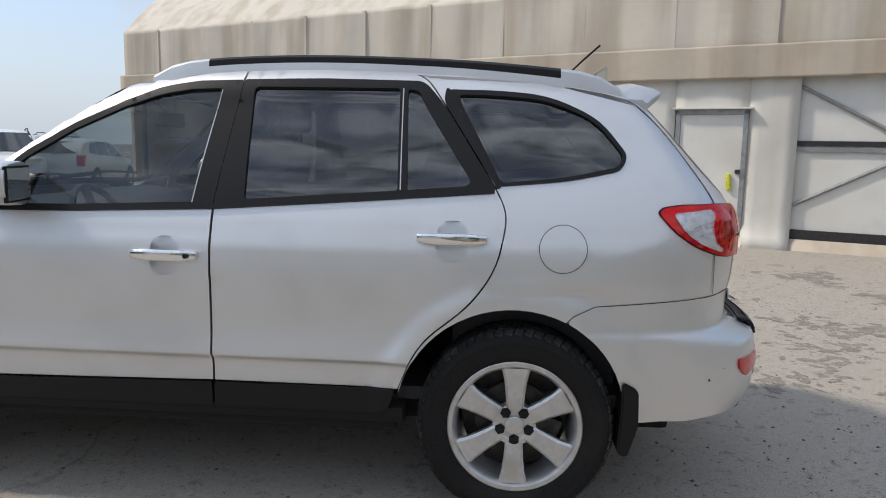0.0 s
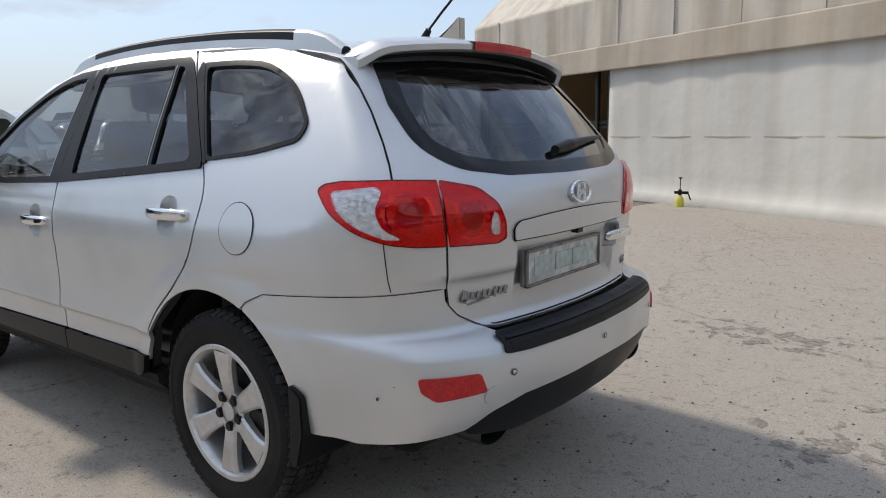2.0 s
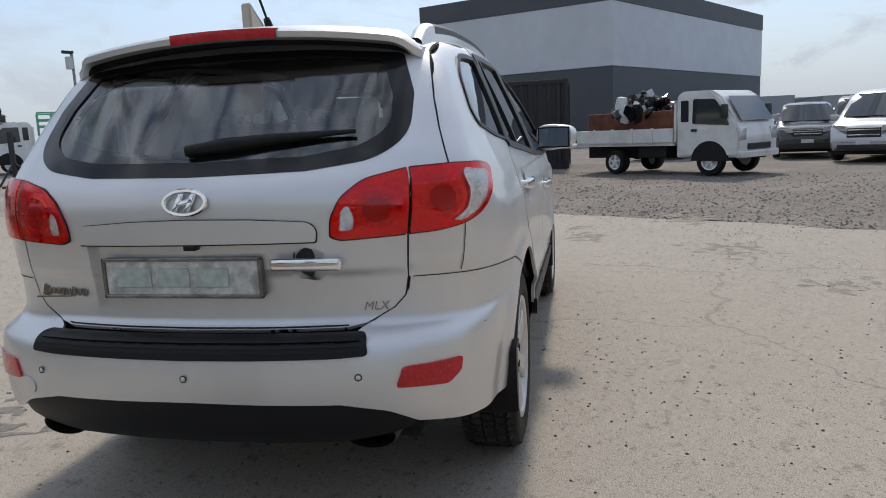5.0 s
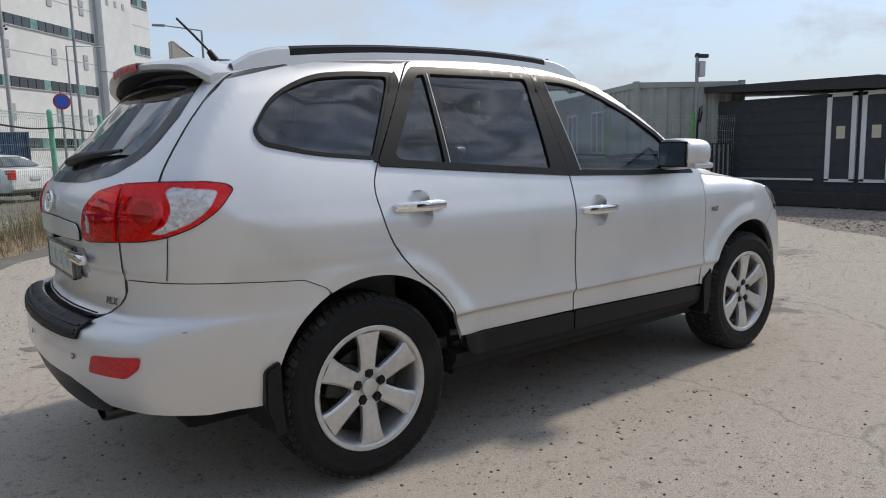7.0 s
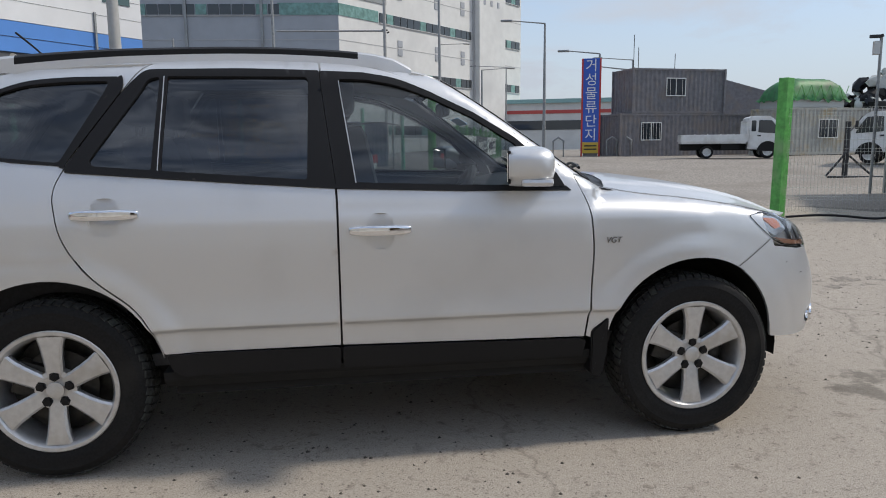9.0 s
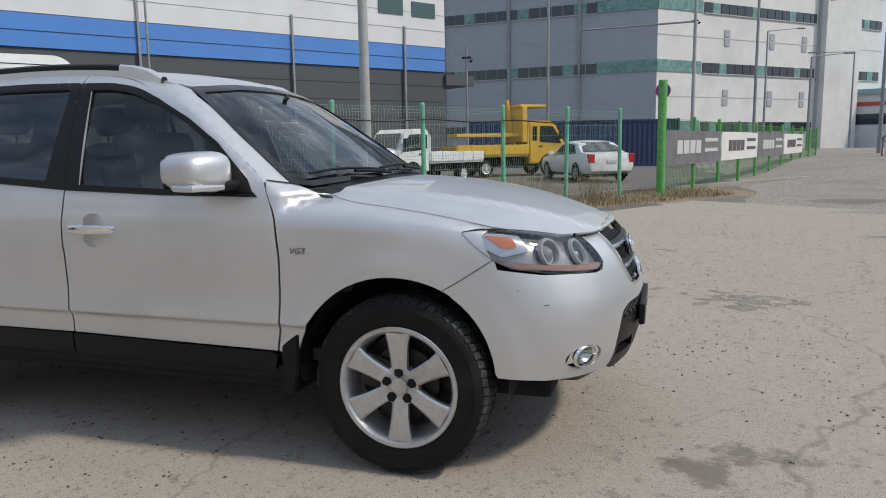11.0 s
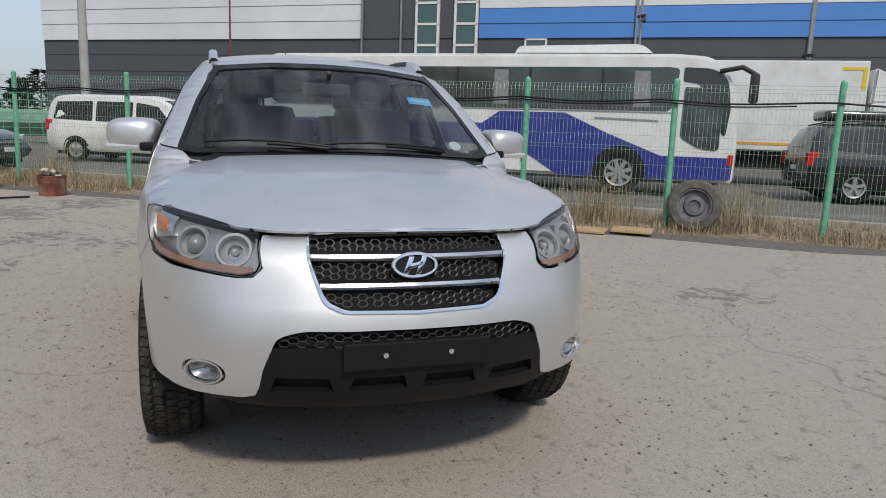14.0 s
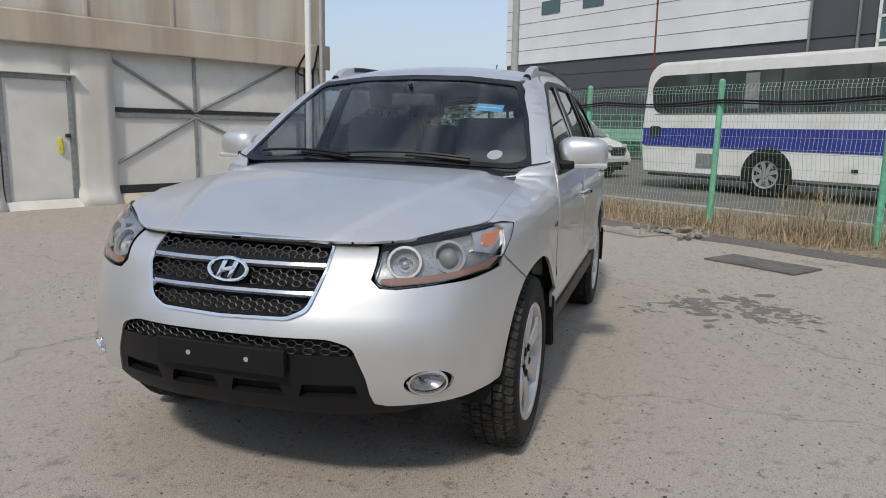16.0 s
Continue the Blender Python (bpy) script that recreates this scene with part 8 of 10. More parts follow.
for y in (1.62, 2.28, 2.92):
    d = slab_part("door", -.05, -.02, y + .09, y + .46, .5, 2.08, DT, cabin, cm)
    for a in ((y, y + .09, .46, 2.14), (y + .46, y + .55, .46, 2.14), (y, y + .55, 2.08, 2.16), (y, y + .55, .44, .50)):
        slab_part("door_frame", -.07, 0, a[0], a[1], a[2], a[3], WIN_WHITE, d, cm)
    slab_part("notice", -.062, -.052, y + .2, y + .36, 1.28, 1.52, material("cream_notice", (.6, .55, .42), .6), d, cm)
slab_part("step", -.7, 0, hy0 + .2, hy1, 0, .26, DARK_STEEL, cabin, cm)
slab_part("baseboard", -.04, -.014, 3.7, hy1, .46, .50, WIN_WHITE, cabin, cm)
dc, dm = container("black storage container beside the hall", (20.8, -.6), (.0, 1.0), 6.0, 2.44, 2.7, DARK_STEEL)

# far roofs and the lattice gate frame on the horizon
tent_m = Matrix(((.79, -.55, 0, 47.2), (-.61, -.84, 0, -31.2), (0, 0, 1, 0), (0, 0, 0, 1)))
bm = bmesh.new()
prism(bm, [(-2.6, 0), (2.6, 0), (2.6, 1.6), (.1, 4.0), (-2.6, 1.6)], 'x', 0, 9)
bmesh.ops.transform(bm, matrix=tent_m, verts=bm.verts)
tagged(link_mesh("tent_roof", bm, HW), "far grey pitched tent roof", "tent")
FAR = material("far_grey_steel", (.30, .32, .34), .6)
bm = bmesh.new()
for y in (-1.1, 1.1):
    box(bm, -.12, .12, y - .12, y + .12, 0, 2.9)
box(bm, -.2, .2, -1.6, 1.6, 2.55, 2.85)
box(bm, -.2, .2, -1.4, 1.4, 2.0, 2.15)
for k in range(4):
    cyl(bm, (0, -1.2 + k * .6, 2.1), (0, -.8 + k * .6, 2.6), .06, seg=6)
bmesh.ops.transform(bm, matrix=pose(37.96, -42.0, 0, 0, 0, -48), verts=bm.verts)
tagged(link_mesh("steel_gantry", bm, FAR), "far grey steel gantry frame", "gantry")
red = tagged(new("far_store"), "low far hall with a teal roof and red band", "building")
fm = pose(10, 130, 0, 0, 0, -22)
slab_part("wall", 0, 46, 0, 12, 0, 8.2, SWW, red, fm)
slab_part("red_band", 0, 46, -.1, 0, 6.4, 7.0, material("red_band", (.5, .08, .07), .5), red, fm)
slab_part("window_band", 0, 46, -.1, 0, 3.6, 5.2, WIN_DARK, red, fm)
slab_part("roof", -.5, 46.5, -.5, 12.5, 8.2, 8.9, material("teal_roof", (.25, .42, .42), .5), red, fm)
bm = bmesh.new()
for k in range(46):
    rr = random.Random(k)
    x, y, z = rr.uniform(45, 90), rr.uniform(-75, -5), rr.uniform(1.2, 2.6)
    box(bm, x, x + 8, y, y + rr.uniform(3, 9), 0, z * 1.2)
tagged(link_mesh("far_sheds", bm, FAR), "row of far low grey sheds on the horizon", "sheds", kind="stuff")

# poles and street lamps
POLE = material("concrete_pole", (.38, .38, .37), .7, noise_scale=5, amount=.1)


def street_lamp(x, y, h, arm, turn, label="tall grey street lamp with a straight arm"):
    t = tagged(new("street_lamp"), label, "street lamp", group="street lamps along the road")
    bm = bmesh.new()
    cyl(bm, (0, 0, 0), (0, 0, h), .13, .07, 12)
    part("pole", bm, STEEL_GREY, t)
    bm = bmesh.new()
    cyl(bm, (0, 0, h), (arm, 0, h + .25), .05, .035, 8)
    part("arm", bm, STEEL_GREY, t)
    bm = bmesh.new()
    box(bm, arm - .1, arm + .7, -.14, .14, h + .18, h + .32, .05)
    part("lamp_head", bm, STEEL_GREY, t)
    t.matrix_world = pose(x, y, 0, 0, 0, turn)


street_lamp(14.66, 46.2, 9.6, 2.4, 165)
street_lamp(18.2, 44.8, 7.4, 2.2, 162)
street_lamp(19.4, 42.6, 6.1, 1.9, 162)
street_lamp(28.0, 62, 9.0, 3.0, 165)
street_lamp(13.0, 60, 7.8, 2.6, 15)
street_lamp(11.5, 75, 12.0, 3.0, 20)
street_lamp(22.0, 88, 11.0, 4.0, 165)


def utility_pole(p, h, r, mat, label, cams=()):
    t = tagged(new("utility_pole"), label, "pole")
    bm = bmesh.new()
    cyl(bm, Vector((p[0], p[1], -.1)), Vector((p[0], p[1], h)), r, r * .75, 14)
    smooth(part("shaft", bm, mat, t))
    for z in cams:
        bm = bmesh.new()
        box(bm, p[0] - .25, p[0] + .25, p[1] - .05, p[1] + .05, z, z + .12, .02)
        cyl(bm, (p[0] + .2, p[1], z - .15), (p[0] + .35, p[1] - .1, z - .1), .07, seg=10)
        part("fixture", bm, DARK_STEEL, t)
    return t


utility_pole((-5.02, 13.62), 9.0, .14, POLE, "round grey concrete utility pole behind the fence")
utility_pole(fence_pt(-15.45, 10), 10.0, .16, POLE, "pale grey concrete pole before the hall")
utility_pole(fence_pt(-14.3, 17), 7.2, .05, material("rusty_pole", (.16, .05, .04), .7), "thin rust-red pole with a lamp", (7.1,))
utility_pole(fence_pt(2.63, 20), 6.6, .07, STEEL_GREY, "thin steel pole with a camera before the hall", (5.9,))
utility_pole(fence_pt(8.79, 20), 7.4, .06, STEEL_GREY, "thin steel pole with a camera before the hall", (4.4,))
utility_pole(fence_pt(23.06, 12), 9, .07, STEEL_GREY, "thin dark steel pole")
utility_pole(fence_pt(25.0, 20), 6.6, .07, STEEL_GREY, "thin steel pole with a camera before the hall", (5.9,))
utility_pole((4.2, 57), 14, .16, POLE, "concrete pole with a traffic signal arm", (10.6,))
utility_pole((8.6, 56), 16, .12, STEEL_GREY, "tall steel lamp pole")
bm = bmesh.new()
cyl(bm, (4.2, 57, 10.6), (-4.5, 56.5, 10.4), .07, seg=8)
tagged(link_mesh("signal_arm", bm, STEEL_GREY), "long horizontal traffic signal arm", "signal arm")
rs = tagged(new("round_sign"), "round blue and red no-parking sign on a post", "road sign")
bm = bmesh.new()
cyl(bm, (2.15, 25.4, 0), (2.15, 25.4, 3.6), .04, seg=10)
part("post", bm, STEEL_GREY, rs)
bm = bmesh.new()
cyl(bm, (2.15, 25.32, 3.27), (2.15, 25.35, 3.27), .28, seg=28)
part("rim", bm, material("sign_rim_red", (.45, .03, .05), .4), rs)
bm = bmesh.new()
cyl(bm, (2.15, 25.30, 3.27), (2.15, 25.33, 3.27), .22, seg=28)
part("disc", bm, BLUE, rs)

# ---- other vehicles: x forward, origin on the ground at the middle ----
BUS_GLASS = material("coach_glass", (.05, .066, .068), .07, 0, .6, noise_scale=1.5, amount=.5)
V_GLASS = material("vehicle_glass", (.025, .03, .033), .06, 0, .6)
V_BLACK = material("vehicle_black_trim", (.02, .02, .021), .55)
V_LAMP = material("vehicle_head_lamp", (.60, .61, .62), .12, .4, 1.0)
V_RED = material("vehicle_tail_lamp", (.5, .02, .02), .15, 0, .8)
V_RIM = material("vehicle_rim", (.45, .45, .46), .35, .6)
V_UNDER = material("vehicle_underside", (.012, .012, .012), .9)
P_SILVER = material("silver_vehicle_paint", (.46, .48, .50), .3, .5, .8, noise_scale=5, amount=.04)
P_BLACK = material("black_vehicle_paint", (.015, .015, .018), .22, .1, .9, noise_scale=8, amount=.2, stain=(.03, .03, .03))
P_BLUE = material("blue_vehicle_paint", (.02, .06, .22), .25, .3, .9, noise_scale=5, amount=.1)
P_YELLOW = material("yellow_vehicle_paint", (.70, .42, .02), .35, 0, .6, noise_scale=5, amount=.08)
P_GREEN = material("dark_green_vehicle_paint", (.05, .08, .08), .3, .2, .8, noise_scale=5, amount=.1)


def v_wheel(parent, x, y, r, s, w=.2, rim=V_RIM, spokes=5):
    bm = bmesh.new()
    m = Matrix.Translation((x, y, r)) @ pose(0, 0, 0, -90 * s, 0, 0)
    lathe(bm, [(r * .62, -w / 2), (r * .93, -w / 2), (r, -w * .32), (r, w * .32), (r * .93, w / 2), (r * .65, w / 2), (r * .62, w * .4)], m, 28)
    t = smooth(part("wheel", bm, RUBBER, parent), 35)
    bm = bmesh.new()
    lathe(bm, [(r * .63, w * .45), (r * .55, w * .40), (r * .54, w * .1), (.001, w * .1)], m, 28)
    for k in range(spokes):
        box(bm, .02, r * .58, -r * .09, r * .09, w * .2, w * .42, 0, m @ pose(0, 0, 0, 0, 0, 360 / spokes * k + 17))
    lathe(bm, [(r * .16, w * .2), (r * .15, w * .46), (.001, w * .46)], m, 14)
    smooth(part("rim", bm, rim, t), 40)


def loft_vehicle(name, label, cat, top, half, belt, paint, wheels, m, side_windows=(), screen=None, rear_screen=None, zl=.30, tumble=.30, group="", lamps=True, grille=(.55, .75), r=.33, nose_round=.18, tail_round=.12, belt_rise=0.0, cladding=None, rails=False):
    """A road vehicle lofted from its upper outline; windows, lamps and wheels are parts."""
    v = tagged(new(name), label, cat, group)
    zt = curve(top)
    x1, x0 = top[-1][0], top[0][0]
    x0, x1 = min(x0, x1), max(x0, x1)
    L = x1 - x0

    def w_at(x):
        f = max(0, (x - (x1 - .7)) / .7)
        g = max(0, ((x0 + .5) - x) / .5)
        return half * (1 - nose_round * f ** 2.2 - tail_round * g ** 2.2)

    def ring(x):
        w, t = w_at(x), float(zt(x))
        b = min(belt + belt_rise * (x1 - x) / L, t - .05)
        low = zl + .12 * max(0, (x - x1 + .25) / .25) + .1 * max(0, (x0 + .25 - x) / .25)
        k = min(tumble * (t - b), .3) if t - b > .12 else .10
        pts = [(0, low), (w * .90, low), (w * .97, low + .10), (w, (low + b) * .52), (w * .985, b - .08), (w * .95, b)]
        pts += [(w * .95 - k * .5, b + (t - b) * .5), (w * .95 - k * .93, t - .07 * min(1, (t - b) * 3)), (w * .95 - k - .10, t - .015), (0, t + .015)]
        return pts
    xs = sorted(set(list(np.linspace(x0, x1, 40)) + [x1 - .02, x1 - .06, x0 + .02, x0 + .06]))
    bm = bmesh.new()
    rows = []
    for x in xs:
        p = ring(x)
        rows.append([bm.verts.new((x, y, z)) for y, z in p] + [bm.verts.new((x, -y, z)) for y, z in reversed(p[1:-1])])
    n = len(rows[0])
    for a, b in zip(rows, rows[1:]):
        for i in range(n):
            bm.faces.new((a[i], a[(i + 1) % n], b[(i + 1) % n], b[i]))
    bm.faces.new(rows[0])
    bm.faces.new(rows[-1])
    bmesh.ops.recalc_face_normals(bm, faces=bm.faces)
    body = smooth(part("body", bm, paint, v), 38)

    def on_side(x, z, s, off=.008):
        p = ring(x)
        zz = [q[1] for q in p[1:9]]
        yy = [q[0] for q in p[1:9]]
        return (x, s * (float(np.interp(z, zz, yy)) + off), z)
    for s in (1, -1):
        for quad in side_windows:
            bm = bmesh.new()
            q = densify(fillet(quad, .04, 3), .12, 1)
            c = (sum(a for a, _ in q) / len(q), sum(b for _, b in q) / len(q))
            vs = [bm.verts.new(on_side(*a, s)) for a in q]
            cv = bm.verts.new(on_side(*c, s, .012))
            for i in range(len(vs)):
                bm.faces.new((vs[i], vs[(i + 1) % len(vs)], cv))
            bmesh.ops.recalc_face_normals(bm, faces=bm.faces)
            part("side_window", bm, V_GLASS, body)
        for xw in wheels:
            bm = bmesh.new()
            r2 = r * 1.17
            q = [(xw + r2 * math.cos(t), r + r2 * math.sin(t)) for t in np.linspace(-.35, math.pi + .35, 24)]
            vs = [bm.verts.new(on_side(a, max(b, zl), s, .006)) for a, b in q]
            bm.faces.new(vs)
            part("wheel_arch", bm, V_UNDER if not cladding else V_BLACK, body)
        for xw in wheels:
            v_wheel(v, xw, s * (half - .085), r, s)
        bm = bmesh.new()
        xm = (screen[0] if screen else x1 - 1.2) - .25
        box(bm, xm - .06, xm + .06, s * half * .96, s * (half + .2), belt + .0, belt + .16, .04)
        smooth(part("wing_mirror", bm, paint, v), 50)
        if lamps:
            bm = bmesh.new()
            zc = grille[1] - .02
            yl = half * .62
            pts = [(x1 - .02 - d2, y2, zc + h2) for d2, y2, h2 in ((.02, yl - .18, -.07), (.02, yl - .16, .07), (.18, yl + .16, .11), (.28, yl + .24, .08), (.26, yl + .23, -.02))]
            vs = [bm.verts.new((a + .055, s * b, c)) for a, b, c in pts]
            vb = [bm.verts.new((a - .1, s * b, c)) for a, b, c in pts]
            bm.faces.new(vs)
            for i in range(5):
                bm.faces.new((vs[i], vs[(i + 1) % 5], vb[(i + 1) % 5], vb[i]))
            bmesh.ops.recalc_face_normals(bm, faces=bm.faces)
            part("head_lamp", bm, V_LAMP, v)
            bm = bmesh.new()
            box(bm, x0 - .012, x0 + .22, s * half * .70, s * half * .92, belt - .22, belt + .08, .02)
            part("tail_lamp", bm, V_RED, v)
            bm = bmesh.new()
            box(bm, x1 - .12, x1 - .02, s * half * .55, s * half * .72, zl + .12, zl + .2, .02)
            part("fog_lamp", bm, V_LAMP, v)
        if rails:
            bm = bmesh.new()
            xa, xb = x0 + .4, x0 + L * .55
            tube(bm, [(x, s * half * .62, float(zt(x)) + (.05 if 0 < k < 5 else 0)) for k, x in enumerate(np.linspace(xa, xb, 6))], .02, 6)
            part("roof_rail", bm, V_BLACK, v)
    for sc, nm in ((screen, "windscreen"), (rear_screen, "rear_window")):
        if sc:
            xa, za, xb, zb = sc
            bm = bmesh.new()
            f = 1 if nm == "windscreen" else -1
            rows = []
            for k in range(5):
                t = k / 4
                x, z = xa + (xb - xa) * t, za + (zb - za) * t
                w = half * .80 * (1 - .17 * t)
                rows.append([bm.verts.new((x + f * (.05 - .10 * (j / 4 * 2 - 1) ** 2), w * (j / 4 * 2 - 1), z + .02)) for j in range(5)])
            for a, b in zip(rows, rows[1:]):
                for j in range(4):
                    bm.faces.new((a[j], a[j + 1], b[j + 1], b[j]))
            bmesh.ops.recalc_face_normals(bm, faces=bm.faces)
            smooth(part(nm, bm, V_GLASS, body))
    if lamps:
        bm = bmesh.new()
        box(bm, x1 - .06, x1 + .012, -half * .42, half * .42, grille[0] + .05, grille[1], .02)
        g = part("grille", bm, V_BLACK, v)
        for z in (grille[0] + .12, grille[1] - .05):
            bm = bmesh.new()
            box(bm, x1 - .02, x1 + .02, -half * .40, half * .40, z - .012, z + .012, .005)
            part("grille_bar", bm, CHROME, g)
        bm = bmesh.new()
        box(bm, x1 - .08, x1 + .016, -half * .66, half * .66, zl + .06, zl + .17, .02)
        part("lower_grille", bm, V_BLACK, v)
        for xp in (x1 + .015, x0 - .015):
            bm = bmesh.new()
            box(bm, xp - .008, xp + .008, -.17, .17, zl + .17 + (.2 if xp < 0 else 0), zl + .27 + (.2 if xp < 0 else 0), .004)
            part("plate", bm, material("blank_plate", (.6, .62, .6), .5), v)
    bm = bmesh.new()
    box(bm, x0 + .25, x1 - .25, -half * .8, half * .8, zl - .1, zl + .15)
    part("underside", bm, V_UNDER, v)
    if cladding:
        bm = bmesh.new()
        box(bm, x1 - .3, x1 + .01, -half * .86, half * .86, zl - .02, zl + .18, .05)
        part("bumper_cladding", bm, cladding, v)
    v.matrix_world = m
    return v


def at(x, y, tx, ty):
    """A pose at x, y that heads along (tx, ty)."""
    return pose(x, y, 0, 0, 0, math.degrees(math.atan2(ty, tx)))


SUV_TOP = [(-2.3, .95), (-2.25, 1.2), (-2.0, 1.62), (-1.5, 1.70), (-.3, 1.70), (.3, 1.62), (.75, 1.28), (1.05, 1.08), (1.7, 1.0), (2.15, .88), (2.3, .66)]
SUV_WIN = [[(-.2, 1.06), (.72, 1.04), (.42, 1.38), (.12, 1.58), (-.2, 1.6)], [(-.3, 1.06), (-.3, 1.6), (-1.15, 1.6), (-1.2, 1.08)], [(-1.3, 1.1), (-1.25, 1.58), (-1.8, 1.54), (-2.05, 1.14)]]
SEDAN_TOP = [(-2.35, .8), (-2.3, .98), (-1.7, 1.05), (-1.1, 1.38), (-.4, 1.45), (.25, 1.40), (.95, 1.0), (1.4, .93), (2.1, .80), (2.35, .6)]
SEDAN_WIN = [[(-.2, .96), (.75, .93), (.22, 1.3), (-.2, 1.35)], [(-.3, .96), (-.3, 1.35), (-.9, 1.3), (-1.25, 1.0)]]
HATCH_TOP = [(-2.0, .85), (-1.98, 1.05), (-1.65, 1.42), (-1.0, 1.5), (-.1, 1.49), (.4, 1.38), (1.0, 1.0), (1.5, .92), (1.95, .78), (2.1, .6)]
HATCH_WIN = [[(-.1, 1.0), (.85, .96), (.3, 1.33), (-.1, 1.4)], [(-.2, 1.0), (-.2, 1.4), (-.95, 1.4), (-1.05, 1.04)], [(-1.12, 1.05), (-1.02, 1.38), (-1.4, 1.34), (-1.6, 1.1)]]
VAN_TOP = [(-2.55, 1.0), (-2.5, 1.5), (-2.3, 1.84), (-1.5, 1.92), (.4, 1.92), (.9, 1.82), (1.55, 1.28), (1.75, 1.15), (2.3, .95), (2.5, .65)]
VAN_WIN = [[(.2, 1.15), (1.3, 1.12), (.85, 1.62), (.2, 1.72)], [(.1, 1.15), (.1, 1.72), (-1.0, 1.72), (-1.0, 1.16)], [(-1.1, 1.16), (-1.1, 1.72), (-2.2, 1.68), (-2.3, 1.2)]]
parked = "vehicles parked across the yard"


def suv(label, paint, m, **k):
    return loft_vehicle("parked_suv", label, "car", SUV_TOP, .92, 1.0, paint, (-1.35, 1.35), m, SUV_WIN, (1.02, 1.10, .36, 1.60), (-2.24, 1.15, -2.02, 1.58), r=.36, group=parked, grille=(.62, .86), **k)


def van(label, paint, m):
    return loft_vehicle("parked_van", label, "van", VAN_TOP, .95, 1.1, paint, (-1.6, 1.6), m, VAN_WIN, (1.72, 1.18, .98, 1.78), (-2.52, 1.2, -2.34, 1.78), r=.34, group=parked, grille=(.6, .9), tumble=.2)


def sedan(label, paint, m):
    return loft_vehicle("parked_sedan", label, "car", SEDAN_TOP, .9, .9, paint, (-1.35, 1.4), m, SEDAN_WIN, (1.0, .96, .35, 1.37), (-1.72, 1.06, -1.12, 1.36), r=.32, group=parked)


def hatch(label, paint, m):
    return loft_vehicle("parked_hatchback", label, "car", HATCH_TOP, .89, .95, paint, (-1.3, 1.35), m, HATCH_WIN, (1.05, .98, .48, 1.36), (-2.0, 1.06, -1.72, 1.38), r=.32, group=parked, belt_rise=.06)


# dropside truck
def truck(label, paint, m, bed_len=2.9, load=None, group=parked):
    t = tagged(new("flatbed_truck"), label, "truck", group)
    hw = .86
    bm = bmesh.new()
    prism(bm, fillet([(.85, .42), (.85, 1.85), (1.0, 1.96), (1.75, 1.95), (1.98, 1.80), (2.38, 1.18), (2.46, .85), (2.44, .42)], .06), 'y', -hw, hw, .05)
    cab = smooth(part("cab", bm, paint, t), 40)
    for s in (1, -1):
        bm = bmesh.new()
        prism(bm, fillet([(1.28, 1.2), (2.22, 1.14), (2.0, 1.55), (1.85, 1.75), (1.3, 1.77)], .05), 'y', s * (hw - .01), s * (hw + .012))
        part("side_window", bm, V_GLASS, cab)
        bm = bmesh.new()
        prism(bm, fillet([(.98, 1.25), (1.18, 1.25), (1.18, 1.75), (.98, 1.75)], .03), 'y', s * (hw - .01), s * (hw + .012))
        part("side_window", bm, V_GLASS, cab)
        bm = bmesh.new()
        box(bm, 2.30, 2.46, s * .55, s * .84, .78, 1.08, .03)
        smooth(part("head_lamp", bm, V_LAMP, cab))
        bm = bmesh.new()
        prism(bm, [(1.72 + .46 * math.cos(a), .34 + .46 * math.sin(a)) for a in np.linspace(0, math.pi, 20)], 'y', s * (hw - .3), s * (hw + .008))
        part("wheel_arch", bm, V_UNDER, cab)
        bm = bmesh.new()
        box(bm, 2.1, 2.2, s * (hw + .02), s * (hw + .22), 1.3, 1.62, .04)
        smooth(part("wing_mirror", bm, V_BLACK, cab))
        bm = bmesh.new()
        box(bm, 1.25, 1.4, s * hw, s * (hw + .03), 1.02, 1.08, .01)
        part("door_handle", bm, V_BLACK, cab)
        v_wheel(t, 1.72, s * (hw - .1), .34, s, rim=WHITE_PAINT)
        v_wheel(t, -.95, s * (hw - .1), .30, s, .3, rim=WHITE_PAINT)
        bm = bmesh.new()
        box(bm, .8 - bed_len, .78, s * (hw - .0), s * (hw + .05), .78, 1.12, .01)
        for k in range(1, 5):
            box(bm, .8 - bed_len * k / 5 - .03, .8 - bed_len * k / 5 + .03, s * (hw + .03), s * (hw + .065), .76, 1.14, 0)
        part("side_board", bm, paint, t)
    bm = bmesh.new()
    vs = [bm.verts.new(p) for p in ((2.40, -.72, 1.22), (2.40, .72, 1.22), (2.03, .66, 1.78), (2.03, -.66, 1.78))]
    bm.faces.new(vs)
    bmesh.ops.translate(bm, verts=vs, vec=(.025, 0, .02))
    part("windscreen", bm, V_GLASS, cab)
    bm = bmesh.new()
    box(bm, 2.40, 2.49, -.5, .5, .58, .72, .02)
    part("grille", bm, V_BLACK, cab)
    bm = bmesh.new()
    box(bm, 2.36, 2.52, -.84, .84, .40, .56, .04)
    part("bumper", bm, paint, cab)
    bm = bmesh.new()
    box(bm, .8 - bed_len, .78, -hw, hw, .70, .78, .005)
    box(bm, .8 - bed_len - .04, .8 - bed_len, -hw, hw, .78, 1.12, .005)
    part("bed", bm, paint, t)
    bm = bmesh.new()
    for y in (-.82, -.4, 0, .4, .82):
        box(bm, .78, .84, y - .03, y + .03, .78, 1.75)
    box(bm, .78, .84, -.85, .85, 1.68, 1.76)
    part("headboard", bm, paint, t)
    bm = bmesh.new()
    box(bm, .8 - bed_len, 2.2, -.4, .4, .38, .68)
